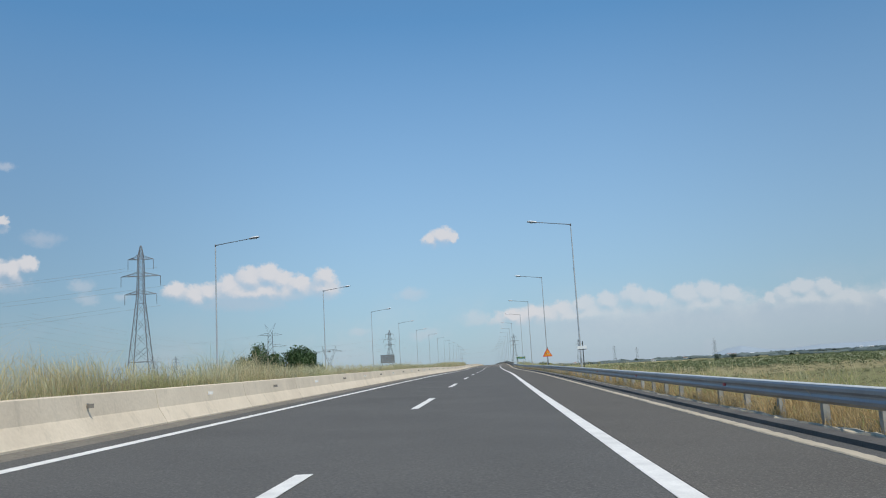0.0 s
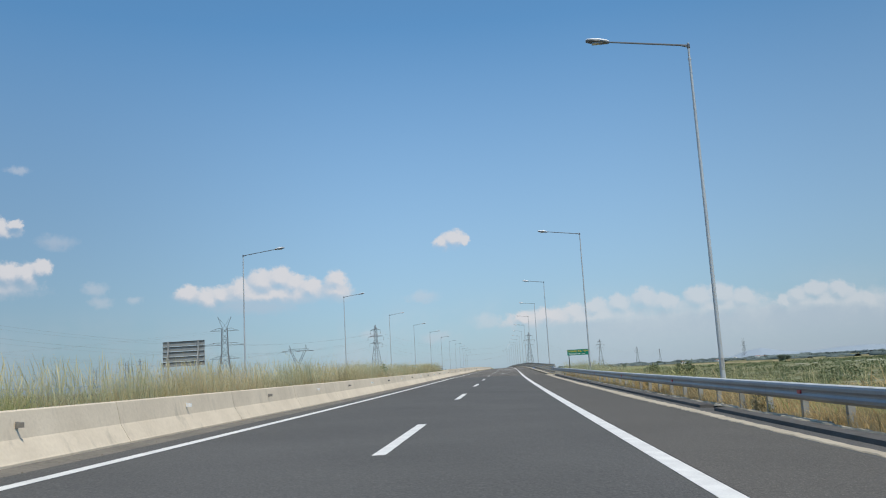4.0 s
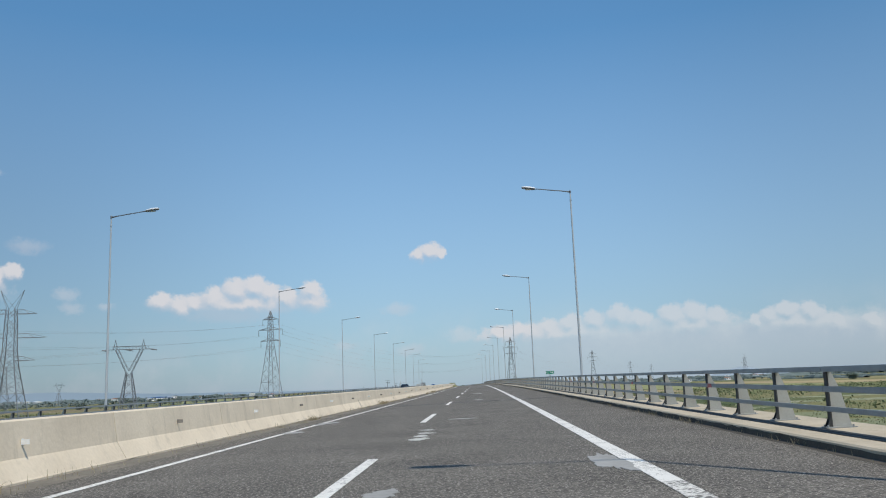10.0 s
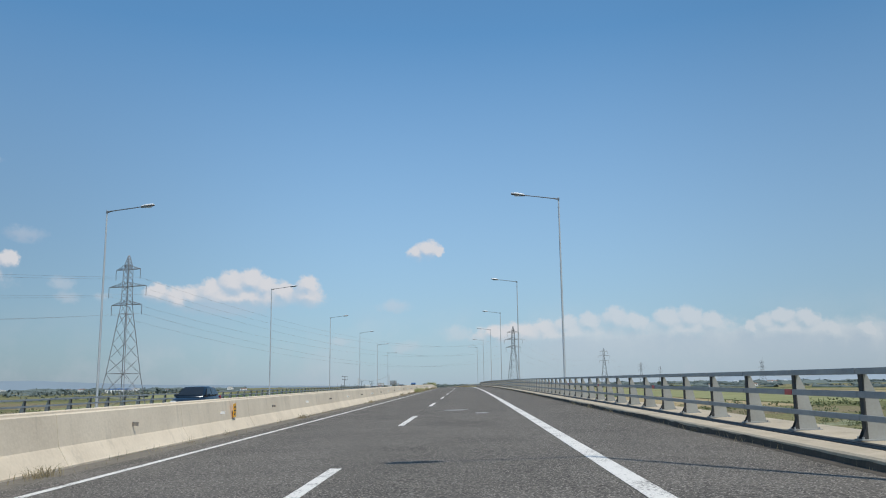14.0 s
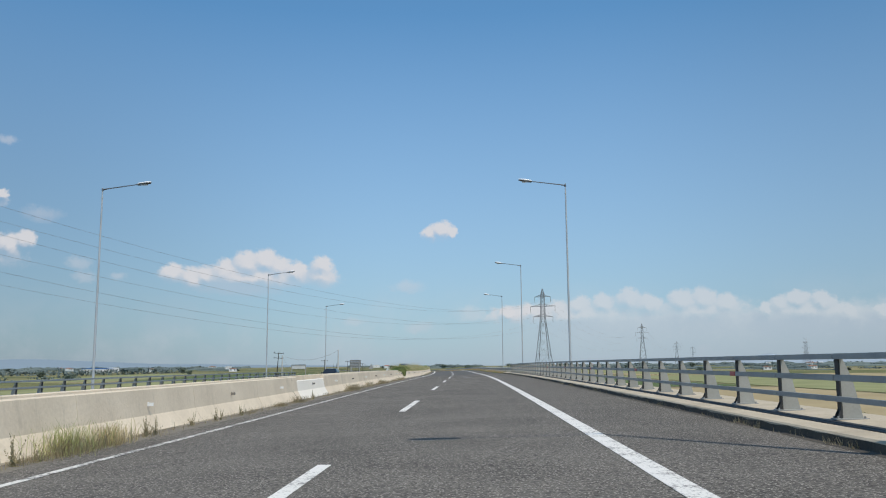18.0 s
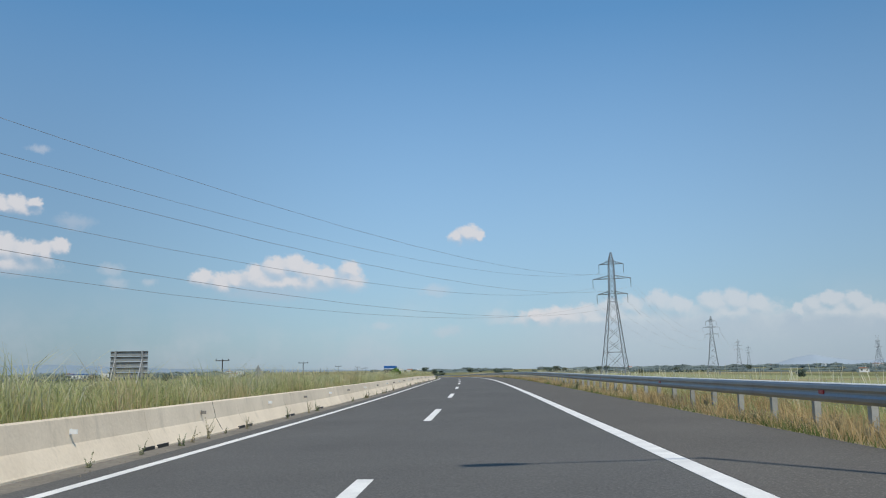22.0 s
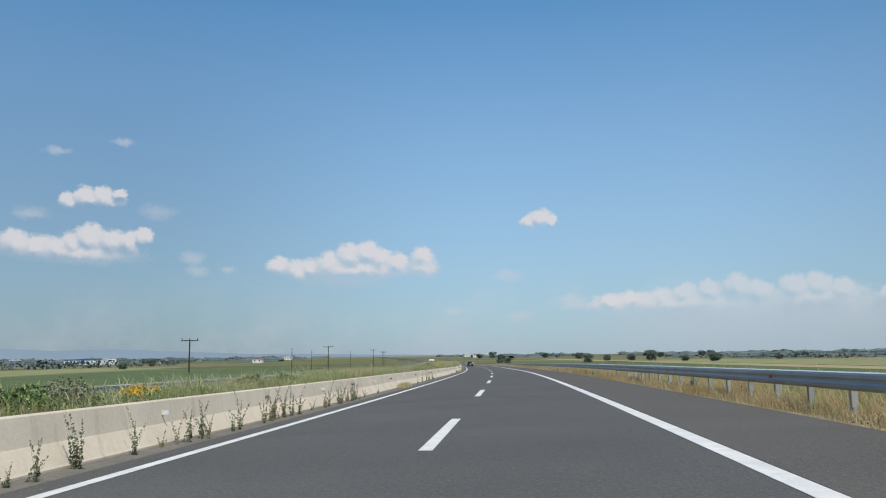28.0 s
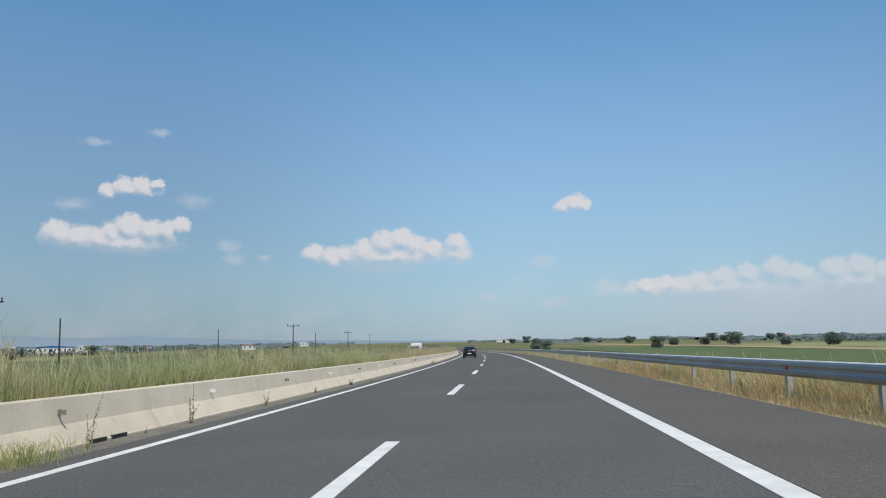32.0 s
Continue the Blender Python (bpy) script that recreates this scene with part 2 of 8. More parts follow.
def mat(name, base, other=None, rough=0.8, metal=0.0, scale=3.0, fine=60.0, bump=0.0, spread=0.5, island=0.0, objrand=0.0, spec=0.5, grain=0.5, streak=0.0, stones=0.0):
    """A surface of two colours mixed by noise at two scales, with fine relief."""
    m = bpy.data.materials.new(name)
    m.use_nodes = True
    nt = m.node_tree
    nd, ln = nt.nodes.new, nt.links.new
    b = nt.nodes["Principled BSDF"]
    b.inputs["Roughness"].default_value, b.inputs["Metallic"].default_value = rough, metal
    b.inputs["Specular IOR Level"].default_value = spec
    other = other or tuple(c * 0.8 for c in base)
    geo = nd("ShaderNodeNewGeometry")
    n1, n2 = nd("ShaderNodeTexNoise"), nd("ShaderNodeTexNoise")
    for n, sc, dt in ((n1, scale, 4.0), (n2, fine, 3.0)):
        n.inputs["Scale"].default_value, n.inputs["Detail"].default_value = sc, dt
        ln(geo.outputs["Position"], n.inputs["Vector"])
    add = nd("ShaderNodeMath")
    add.operation = "MULTIPLY_ADD"
    ln(n2.outputs[0], add.inputs[0])
    add.inputs[1].default_value = grain
    wide = nd("ShaderNodeMath")
    wide.operation = "MULTIPLY_ADD"
    ln(n1.outputs[0], wide.inputs[0])
    wide.inputs[1].default_value, wide.inputs[2].default_value = 1.5 - grain, 0.0
    ln(wide.outputs[0], add.inputs[2])
    fac = add.outputs[0]
    for src, amt in ((geo.outputs["Random Per Island"], island), (None, objrand)):
        if amt:
            if src is None:
                src = nd("ShaderNodeObjectInfo").outputs["Random"]
            a2 = nd("ShaderNodeMath")
            a2.operation = "MULTIPLY_ADD"
            ln(src, a2.inputs[0])
            a2.inputs[1].default_value = amt
            ln(fac, a2.inputs[2])
            a3 = nd("ShaderNodeMath")
            a3.operation = "SUBTRACT"
            ln(a2.outputs[0], a3.inputs[0])
            a3.inputs[1].default_value = amt / 2
            fac = a3.outputs[0]
    ramp = nd("ShaderNodeMapRange")
    for i, v in enumerate((0.75 - spread / 2, 0.75 + spread / 2, 0.0, 1.0)):
        ramp.inputs[i + 1].default_value = v
    ln(fac, ramp.inputs[0])
    mix = nd("ShaderNodeMix")
    mix.data_type = "RGBA"
    ln(ramp.outputs[0], mix.inputs[0])
    mix.inputs[6].default_value, mix.inputs[7].default_value = (*other, 1), (*base, 1)
    tint = mix.outputs[2]
    if streak:
        # rain streaks and stains that run down the face
        mp, n3, mr = nd("ShaderNodeMapping"), nd("ShaderNodeTexNoise"), nd("ShaderNodeMapRange")
        mp.inputs["Scale"].default_value = (2.6, 2.6, 0.35)
        ln(geo.outputs["Position"], mp.inputs[0])
        n3.inputs["Scale"].default_value, n3.inputs["Detail"].default_value, n3.inputs["Roughness"].default_value = 1.0, 7.0, 0.7
        ln(mp.outputs[0], n3.inputs["Vector"])
        for i, v in enumerate((0.56, 0.74, 1.0, 1.0 - streak)):
            mr.inputs[i + 1].default_value = v
        ln(n3.outputs[0], mr.inputs[0])
        dim = nd("ShaderNodeVectorMath")
        dim.operation = "SCALE"
        ln(tint, dim.inputs[0])
        ln(mr.outputs[0], dim.inputs[3])
        tint = dim.outputs[0]
    if stones:
        # pale chips of aggregate worn bare
        vor, chip, show = nd("ShaderNodeTexVoronoi"), nd("ShaderNodeMapRange"), nd("ShaderNodeMix")
        vor.inputs["Scale"].default_value = 26.0
        ln(geo.outputs["Position"], vor.inputs["Vector"])
        for i, v in enumerate((0.22, 0.34, stones, 0.0)):
            chip.inputs[i + 1].default_value = v
        ln(vor.outputs["Distance"], chip.inputs[0])
        show.data_type = "RGBA"
        ln(chip.outputs[0], show.inputs[0])
        ln(tint, show.inputs[6])
        show.inputs[7].default_value = (0.50, 0.455, 0.39, 1)
        tint = show.outputs[2]
    ln(tint, b.inputs["Base Color"])
    if bump:
        bp = nd("ShaderNodeBump")
        bp.inputs["Strength"].default_value, bp.inputs["Distance"].default_value = bump, 0.02
        ln(n2.outputs[0], bp.inputs["Height"])
        ln(bp.outputs[0], b.inputs["Normal"])
    return m


def blades(name, base, other):
    """Thin leaves that let some of the light through."""
    m = mat(name, base, other, 0.75, 0, 0.25, 3, 0, 0.6, island=0.35, spec=0.2)
    nt = m.node_tree
    b = nt.nodes["Principled BSDF"]
    tr, mx = nt.nodes.new("ShaderNodeBsdfTranslucent"), nt.nodes.new("ShaderNodeMixShader")
    nt.links.new(b.inputs["Base Color"].links[0].from_socket, tr.inputs[0])
    mx.inputs[0].default_value = 0.5
    nt.links.new(b.outputs[0], mx.inputs[1])
    nt.links.new(tr.outputs[0], mx.inputs[2])
    nt.links.new(mx.outputs[0], nt.nodes["Material Output"].inputs[0])
    return m


ASPHALT = mat("asphalt_dark", (0.124, 0.118, 0.108), (0.075, 0.0715, 0.0655), 0.9, 0, 0.3, 26, 0.8, 0.5, spec=0.25, grain=1.0, stones=0.10)
ASPHALT_OLD = mat("asphalt_worn", (0.188, 0.169, 0.144), (0.050, 0.045, 0.038), 0.94, 0, 0.5, 21, 1.0, 0.45, spec=0.2, grain=1.15, stones=0.62)
ASPHALT_SIDE = mat("asphalt_shoulder", (0.132, 0.12, 0.104), (0.084, 0.077, 0.066), 0.92, 0, 0.4, 26, 0.9, 0.6, spec=0.2, grain=1.0, stones=0.15)
PAINT = mat("road_paint", (0.80, 0.77, 0.71), (0.60, 0.575, 0.53), 0.7, 0, 2.5, 40, 0.1, 0.5)
PAINT_OLD = mat("road_paint_worn", (0.70, 0.67, 0.61), (0.17, 0.155, 0.135), 0.8, 0, 2.2, 26, 0.2, 0.22, grain=0.9)
shift = [n for n in PAINT_OLD.node_tree.nodes if n.type == "MAP_RANGE"][0]
shift.inputs[1].default_value, shift.inputs[2].default_value = 0.52, 0.72
CONCRETE = mat("concrete_barrier", (0.765, 0.65, 0.495), (0.57, 0.475, 0.355), 0.9, 0, 0.9, 14, 0.35, 0.8, objrand=0.25, spec=0.2, streak=0.24)
CONCRETE_WHITE = mat("pale_new_concrete", (0.85, 0.79, 0.69), (0.74, 0.68, 0.58), 0.9, 0, 0.8, 12, 0.25, 0.9, spec=0.2)
CONCRETE_LOW = mat("concrete_kerb", (0.56, 0.475, 0.35), (0.34, 0.285, 0.205), 0.9, 0, 1.2, 18, 0.3, 0.8, streak=0.3)
PAINT_FADED = mat("road_paint_faded", (0.66, 0.63, 0.57), (0.15, 0.138, 0.12), 0.85, 0, 1.6, 18, 0.2, 0.22, grain=0.9, streak=0.2)
gone = [n for n in PAINT_FADED.node_tree.nodes if n.type == "MAP_RANGE"][0]
gone.inputs[1].default_value, gone.inputs[2].default_value = 0.66, 0.80
PATCH_PALE = mat("road_repair_pale", (0.51, 0.49, 0.44), (0.38, 0.365, 0.325), 0.85, 0, 2.0, 14, 0.3, 0.7)
PATCH = mat("road_repair_patch", (0.36, 0.35, 0.325), (0.24, 0.23, 0.21), 0.85, 0, 2.0, 14, 0.3, 0.6)
TAR = mat("bitumen", (0.03, 0.03, 0.03), (0.05, 0.05, 0.048), 0.6, 0, 3, 30, 0.2, 0.6)
GALV = mat("galvanised_steel", (0.36, 0.365, 0.35), (0.25, 0.255, 0.245), 0.6, 0.25, 2.5, 30, 0.05, 0.7)
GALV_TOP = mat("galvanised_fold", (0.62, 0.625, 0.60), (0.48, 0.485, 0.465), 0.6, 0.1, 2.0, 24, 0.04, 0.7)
GALV_BEAM = mat("galvanised_beam", (0.31, 0.33, 0.355), (0.22, 0.235, 0.255), 0.45, 0.75, 1.2, 24, 0.04, 0.7, streak=0.12)
GALV_BAR = mat("galvanised_bar", (0.34, 0.365, 0.375), (0.23, 0.25, 0.26), 0.5, 0.3, 2.5, 30, 0.05, 0.7)
GALV_PALE = mat("galvanised_plate", (0.42, 0.41, 0.37), (0.29, 0.285, 0.255), 0.55, 0.25, 2.0, 30, 0.05, 0.7)
GALV_DARK = mat("steel_dark_and_shaded", (0.052, 0.053, 0.052), (0.032, 0.033, 0.033), 0.65, 0.15, 2.0, 30, 0.05, 0.7)
DARK_BROWN = mat("dark_brown_strip", (0.10, 0.09, 0.08), (0.06, 0.055, 0.05), 0.7, 0.3, 3, 40, 0.2)
LAMP_GREY = mat("lamp_pole_steel", (0.53, 0.55, 0.555), (0.42, 0.44, 0.45), 0.45, 0.3, 1.0, 30, 0.02, 0.7)
LAMP_HEAD = mat("lamp_head_paint", (0.78, 0.79, 0.79), (0.66, 0.67, 0.68), 0.4, 0.0, 2, 40)
GLASS_GREY = mat("lamp_lens", (0.45, 0.47, 0.48), (0.35, 0.37, 0.38), 0.15, 0.0, 2, 40)
RED = mat("red_reflector", (0.50, 0.012, 0.025), (0.36, 0.01, 0.02), 0.35, 0, 20, 90)
WHITE_REF = mat("white_reflector", (0.80, 0.80, 0.78), (0.65, 0.65, 0.62), 0.4, 0, 20, 90)
POST_GREY = mat("rail_post_steel", (0.42, 0.42, 0.39), (0.27, 0.265, 0.235), 0.7, 0.1, 3.0, 20, 0.1, 0.7, objrand=0.4)
DARK_REF = mat("dark_reflector", (0.24, 0.22, 0.19), (0.15, 0.14, 0.12), 0.5, 0, 20, 90)
ORANGE = mat("orange_plate", (0.85, 0.42, 0.02), (0.75, 0.33, 0.02), 0.5, 0, 6, 50)
SIGN_GREEN = mat("sign_green", (0.0, 0.20, 0.125), (0.0, 0.17, 0.105), 0.45, 0, 3, 50)
SIGN_WHITE = mat("sign_white", (0.80, 0.82, 0.80), (0.72, 0.74, 0.72), 0.45, 0, 5, 50)
SIGN_YELLOW = mat("sign_yellow", (0.85, 0.55, 0.02), (0.78, 0.48, 0.02), 0.45, 0, 5, 50)
SIGN_RED = mat("sign_red", (0.62, 0.05, 0.02), (0.52, 0.04, 0.02), 0.45, 0, 5, 50)
BLACK = mat("black_paint", (0.015, 0.015, 0.015), (0.025, 0.025, 0.025), 0.5, 0, 5, 50)
SOIL = mat("verge_soil", (0.40, 0.32, 0.19), (0.22, 0.185, 0.10), 0.95, 0, 0.35, 6, 0.5, 0.7)
LIP_DARK = mat("tarred_lip", (0.135, 0.127, 0.117), (0.075, 0.07, 0.064), 0.85, 0, 1.2, 18, 0.5, 0.6, spec=0.2)
# dirt at the kerb foot and in cracks, also painted shade on the kerb face
DIRT_AND_SHADE = mat("road_dirt_and_shade", (0.11, 0.092, 0.07), (0.05, 0.043, 0.034), 0.95, 0, 1.5, 14, 0.5, 0.7)
GRASS_DRY = blades("dry_grass", (0.74, 0.62, 0.38), (0.48, 0.395, 0.20))
GRASS_STRAW = blades("ochre_straw", (0.70, 0.53, 0.285), (0.42, 0.30, 0.14))
GRASS_DEAD = blades("dead_growth", (0.46, 0.385, 0.25), (0.26, 0.22, 0.13))
GRASS_MIX = blades("green_grass", (0.60, 0.58, 0.29), (0.33, 0.35, 0.13))
GRASS_PALE = blades("pale_grass", (0.66, 0.63, 0.43), (0.42, 0.43, 0.24))
GRASS_FRESH = blades("fresh_grass", (0.44, 0.50, 0.20), (0.20, 0.26, 0.08))
GRASS_LUSH = blades("lush_grass", (0.22, 0.27, 0.085), (0.10, 0.15, 0.045))
LEAF = mat("tree_leaves", (0.075, 0.125, 0.04), (0.03, 0.06, 0.022), 0.65, 0, 0.8, 6, 0, 0.6, island=0.5, spec=0.3)
LEAF_LUSH = mat("undergrowth_leaves", (0.27, 0.33, 0.12), (0.12, 0.17, 0.05), 0.7, 0, 0.6, 5, 0, 0.6, island=0.5, spec=0.3)
LEAF_SCRUB = mat("scrub_leaves", (0.20, 0.22, 0.11), (0.095, 0.12, 0.055), 0.7, 0, 0.1, 2, 0, 0.6, island=0.4, spec=0.2)
LEAF_FEATHER = mat("feathery_leaves", (0.20, 0.31, 0.07), (0.11, 0.19, 0.045), 0.7, 0, 0.8, 6, 0, 0.6, island=0.5, spec=0.2)
LEAF_LIGHT = mat("bush_leaves", (0.15, 0.22, 0.06), (0.06, 0.11, 0.03), 0.65, 0, 0.8, 6, 0, 0.6, island=0.5, spec=0.3)
LEAF_CREEPER = mat("creeper_leaves", (0.24, 0.27, 0.10), (0.10, 0.13, 0.04), 0.7, 0, 0.8, 6, 0, 0.6, island=0.5, spec=0.25)
SCRUB_BROWN = mat("withered_scrub", (0.44, 0.355, 0.235), (0.25, 0.20, 0.13), 0.85, 0, 1, 8, 0, 0.6, island=0.5, spec=0.1)
SCRUB_DULL = mat("dull_green_scrub", (0.26, 0.26, 0.155), (0.14, 0.15, 0.085), 0.85, 0, 1, 8, 0, 0.6, island=0.5, spec=0.1)
# distance haze is mixed into the base colour of the far hedges and woods
LEAF_FAR = mat("hazed_far_leaves", (0.155, 0.185, 0.17), (0.105, 0.132, 0.128), 0.85, 0, 0.03, 0.35, 0, 0.6, island=0.3, spec=0.05)
# field trees: leaf green greyed and lightened in place of haze
LEAF_FIELD = mat("hazed_field_leaves", (0.17, 0.205, 0.155), (0.11, 0.14, 0.112), 0.8, 0, 0.3, 3, 0, 0.6, island=0.4, spec=0.1)
BARK = mat("bark", (0.16, 0.12, 0.08), (0.09, 0.07, 0.05), 0.9, 0, 4, 30, 0.3)
POPPY = mat("poppy_petals", (0.62, 0.06, 0.03), (0.50, 0.04, 0.02), 0.6, 0, 5, 40, island=0.4)
YELLOW_FLOWER = mat("yellow_flowers", (0.78, 0.47, 0.02), (0.58, 0.34, 0.02), 0.7, 0, 5, 40, island=0.5)
WOOD_POLE = mat("weathered_pole", (0.06, 0.05, 0.04), (0.035, 0.03, 0.025), 0.85, 0, 2, 30, 0.2)
CONC_POLE = mat("concrete_pole", (0.50, 0.48, 0.44), (0.40, 0.38, 0.35), 0.85, 0, 2, 30, 0.1)
LATTICE = mat("lattice_steel", (0.23, 0.245, 0.26), (0.16, 0.17, 0.18), 0.6, 0.3, 0.3, 10)
CABLE = mat("cable", (0.34, 0.335, 0.34), (0.26, 0.257, 0.262), 0.5, 0.5, 1, 10)
CAR_DARK = mat("car_paint_dark", (0.012, 0.014, 0.020), (0.010, 0.011, 0.016), 0.18, 0.2, 1, 30)
CAR_BLUE = mat("car_paint_blue", (0.015, 0.028, 0.045), (0.012, 0.022, 0.036), 0.2, 0.2, 1, 30)
CAR_SILVER = mat("car_paint_silver", (0.55, 0.57, 0.58), (0.5, 0.52, 0.53), 0.25, 0.4, 1, 30)
CAR_GLASS = mat("car_glass", (0.02, 0.025, 0.03), (0.015, 0.018, 0.02), 0.05, 0, 1, 30)
RUBBER = mat("tyre", (0.02, 0.02, 0.02), (0.03, 0.03, 0.03), 0.85, 0, 6, 60, 0.2)
TARP_BLUE = mat("blue_tarpaulin", (0.02, 0.13, 0.38), (0.015, 0.09, 0.28), 0.55, 0, 0.8, 12, 0.1)
PLASTER = mat("white_plaster", (0.75, 0.75, 0.73), (0.62, 0.62, 0.60), 0.8, 0, 0.3, 5)
ROOF_TILE = mat("roof_tile", (0.40, 0.17, 0.10), (0.30, 0.13, 0.08), 0.8, 0, 0.5, 8)
GRAVEL = mat("riverbed_gravel", (0.52, 0.47, 0.355), (0.17, 0.18, 0.085), 0.95, 0, 0.035, 0.9, 0.4, 0.4)
thin_out = [n for n in GRAVEL.node_tree.nodes if n.type == "MAP_RANGE"][0]
thin_out.inputs[1].default_value, thin_out.inputs[2].default_value = 0.72, 1.0


def ground_material():
    """Fields: large patches in green, straw and soil, with fine growth on them."""
    m = bpy.data.materials.new("fields")
    m.use_nodes = True
    nt = m.node_tree
    nd, ln = nt.nodes.new, nt.links.new
    b = nt.nodes["Principled BSDF"]
    b.inputs["Roughness"].default_value = 0.95
    b.inputs["Specular IOR Level"].default_value = 0.1
    geo = nd("ShaderNodeNewGeometry")
    mp = nd("ShaderNodeMapping")
    mp.inputs["Scale"].default_value = (0.0042, 0.011, 0.0)
    mp.inputs["Rotation"].default_value = (0, 0, 0.25)
    ln(geo.outputs["Position"], mp.inputs[0])
    v = nd("ShaderNodeTexVoronoi")
    v.inputs["Scale"].default_value = 1.0
    ln(mp.outputs[0], v.inputs["Vector"])
    sp = nd("ShaderNodeSeparateColor")
    ln(v.outputs["Color"], sp.inputs[0])
    r = nd("ShaderNodeValToRGB")
    r.color_ramp.interpolation = "CONSTANT"
    tones = [(0.0, (0.16, 0.175, 0.07)), (0.25, (0.25, 0.235, 0.105)), (0.46, (0.10, 0.135, 0.055)), (0.58, (0.28, 0.25, 0.12)),
             (0.76, (0.42, 0.34, 0.18)), (0.90, (0.30, 0.235, 0.145))]
    while len(r.color_ramp.elements) < len(tones):
        r.color_ramp.elements.new(0.5)
    for e, (p, c) in zip(r.color_ramp.elements, tones):
        e.position, e.color = p, (*c, 1)
    ln(sp.outputs[0], r.inputs[0])
    n1, n2 = nd("ShaderNodeTexNoise"), nd("ShaderNodeTexNoise")
    for n, sc in ((n1, 0.03), (n2, 0.9)):
        n.inputs["Scale"].default_value, n.inputs["Detail"].default_value = sc, 6.0
        ln(geo.outputs["Position"], n.inputs["Vector"])
    mr = nd("ShaderNodeMapRange")
    for i, val in enumerate((0.35, 0.68, 0.0, 0.75)):
        mr.inputs[i + 1].default_value = val
    ln(n1.outputs[0], mr.inputs[0])
    mx = nd("ShaderNodeMix")
    mx.data_type = "RGBA"
    ln(mr.outputs[0], mx.inputs[0])
    ln(r.outputs[0], mx.inputs[6])
    mx.inputs[7].default_value = (0.265, 0.25, 0.115, 1)
    mr2 = nd("ShaderNodeMapRange")
    for i, val in enumerate((0.3, 0.7, 0.46, 0.92)):
        mr2.inputs[i + 1].default_value = val
    ln(n2.outputs[0], mr2.inputs[0])
    sc = nd("ShaderNodeVectorMath")
    sc.operation = "SCALE"
    ln(mx.outputs[2], sc.inputs[0])
    ln(mr2.outputs[0], sc.inputs[3])
    ln(sc.outputs[0], b.inputs["Base Color"])
    return m


FIELDS = ground_material()

# ---- the road's line: heading in degrees every 60 m from -60, level and cross fall every 80 m from -80 ----
HEADING = [0.29, 0.00, -0.37, -0.04, -0.06, -0.51, -0.26, -0.21, -0.07, 0.21, 0.46, 0.96, 1.55, 2.39, 3.41, 4.13, 5.00, 6.24, 7.56, 8.65, 9.76, 10.86, 11.96, 13.06, 14.16, 15.26]
LEVEL = [-0.40, 0.00, 0.55, 0.88, 1.50, 2.17, 2.58, 2.93, 3.19, 3.25, 2.91, 2.72, 2.11, 1.42, 0.56, -0.10, -0.79, -1.48, -1.60, -1.60]
TILT = [-0.0400, -0.0396, -0.0376, -0.0302, -0.0164, 0.0056, 0.0253, 0.0305, 0.0312, 0.0297, 0.0322, 0.0338, 0.0323, 0.0293, 0.0253, 0.0200, 0.0154, 0.0116, 0.0087, 0.0063]
PLAIN = -2.6
BR0, BR1 = 238.0, 657.0          # bridge deck
RAIL0, RAIL1 = 219.1, 676.5      # bridge railing
KERB0, KERB1 = 218.9, 679.4      # kerb and walkway beside the deck
S_MIN, S_MAX = -80.0, 1700.0
OLD0, OLD1 = 218.8, 679.3        # stretch of coarse old asphalt


def glide(first, step, values, q):
    v = np.asarray(values, float)
    u = (np.asarray(q, float) - first) / step
    i = np.clip(np.floor(u).astype(int), 0, len(v) - 2)
    f = np.clip(u - i, -40.0, 40.0)
    e = np.concatenate([[2 * v[0] - v[1]], v, [2 * v[-1] - v[-2]]])
    a, b, c, d = e[i], e[i + 1], e[i + 2], e[i + 3]
    curve = b + 0.5 * f * (c - a + f * (2 * a - 5 * b + 4 * c - d + f * (3 * (b - c) + d - a)))
    line = np.where(u < 0, v[0], v[-1])
    return np.where((u < 0) | (u > len(v) - 1), line, curve)


GRID = np.arange(-1500.0, 4600.0, 2.0)
PSI = np.radians(glide(-60, 60, HEADING, GRID))
MIDS = (PSI[1:] + PSI[:-1]) / 2
LINE_X = np.concatenate([[0], np.cumsum(-np.sin(MIDS) * 2)])
LINE_Y = np.concatenate([[0], np.cumsum(np.cos(MIDS) * 2)])
LINE_X -= np.interp(0, GRID, LINE_X)
LINE_Y -= np.interp(0, GRID, LINE_Y)
LINE_Z = glide(-80, 80, LEVEL, GRID)
LINE_C = glide(-80, 80, TILT, GRID)


def heading(s):
    return np.interp(s, GRID, PSI)


def surf(s, l):
    """Height of the paved surface at s along and l across (to the right of the lane line)."""
    z, c = np.interp(s, GRID, LINE_Z), np.interp(s, GRID, LINE_C)
    l = np.asarray(l, float)
    return np.where(l > -4.9, z + c * l, z - 4.9 * c + (l + 4.9) * (0.5 - 4.9 * c) / 14.1)


def spot(s, l, up=0.0):
    """World place of road coordinates, as an (n, 3) array."""
    s, l, up = np.broadcast_arrays(np.asarray(s, float), np.asarray(l, float), np.asarray(up, float))
    p = heading(s)
    return np.stack([np.interp(s, GRID, LINE_X) + l * np.cos(p), np.interp(s, GRID, LINE_Y) + l * np.sin(p), surf(s, l) + up], -1)


def at(s, l, up=0.0, turn=0.0, level=None):
    """Upright pose at road coordinates, its y along the road."""
    x, y, z = spot(s, l, up)
    if level is not None:
        z = level
    return pose(x, y, z, 0, 0, math.degrees(heading(s)) + turn)


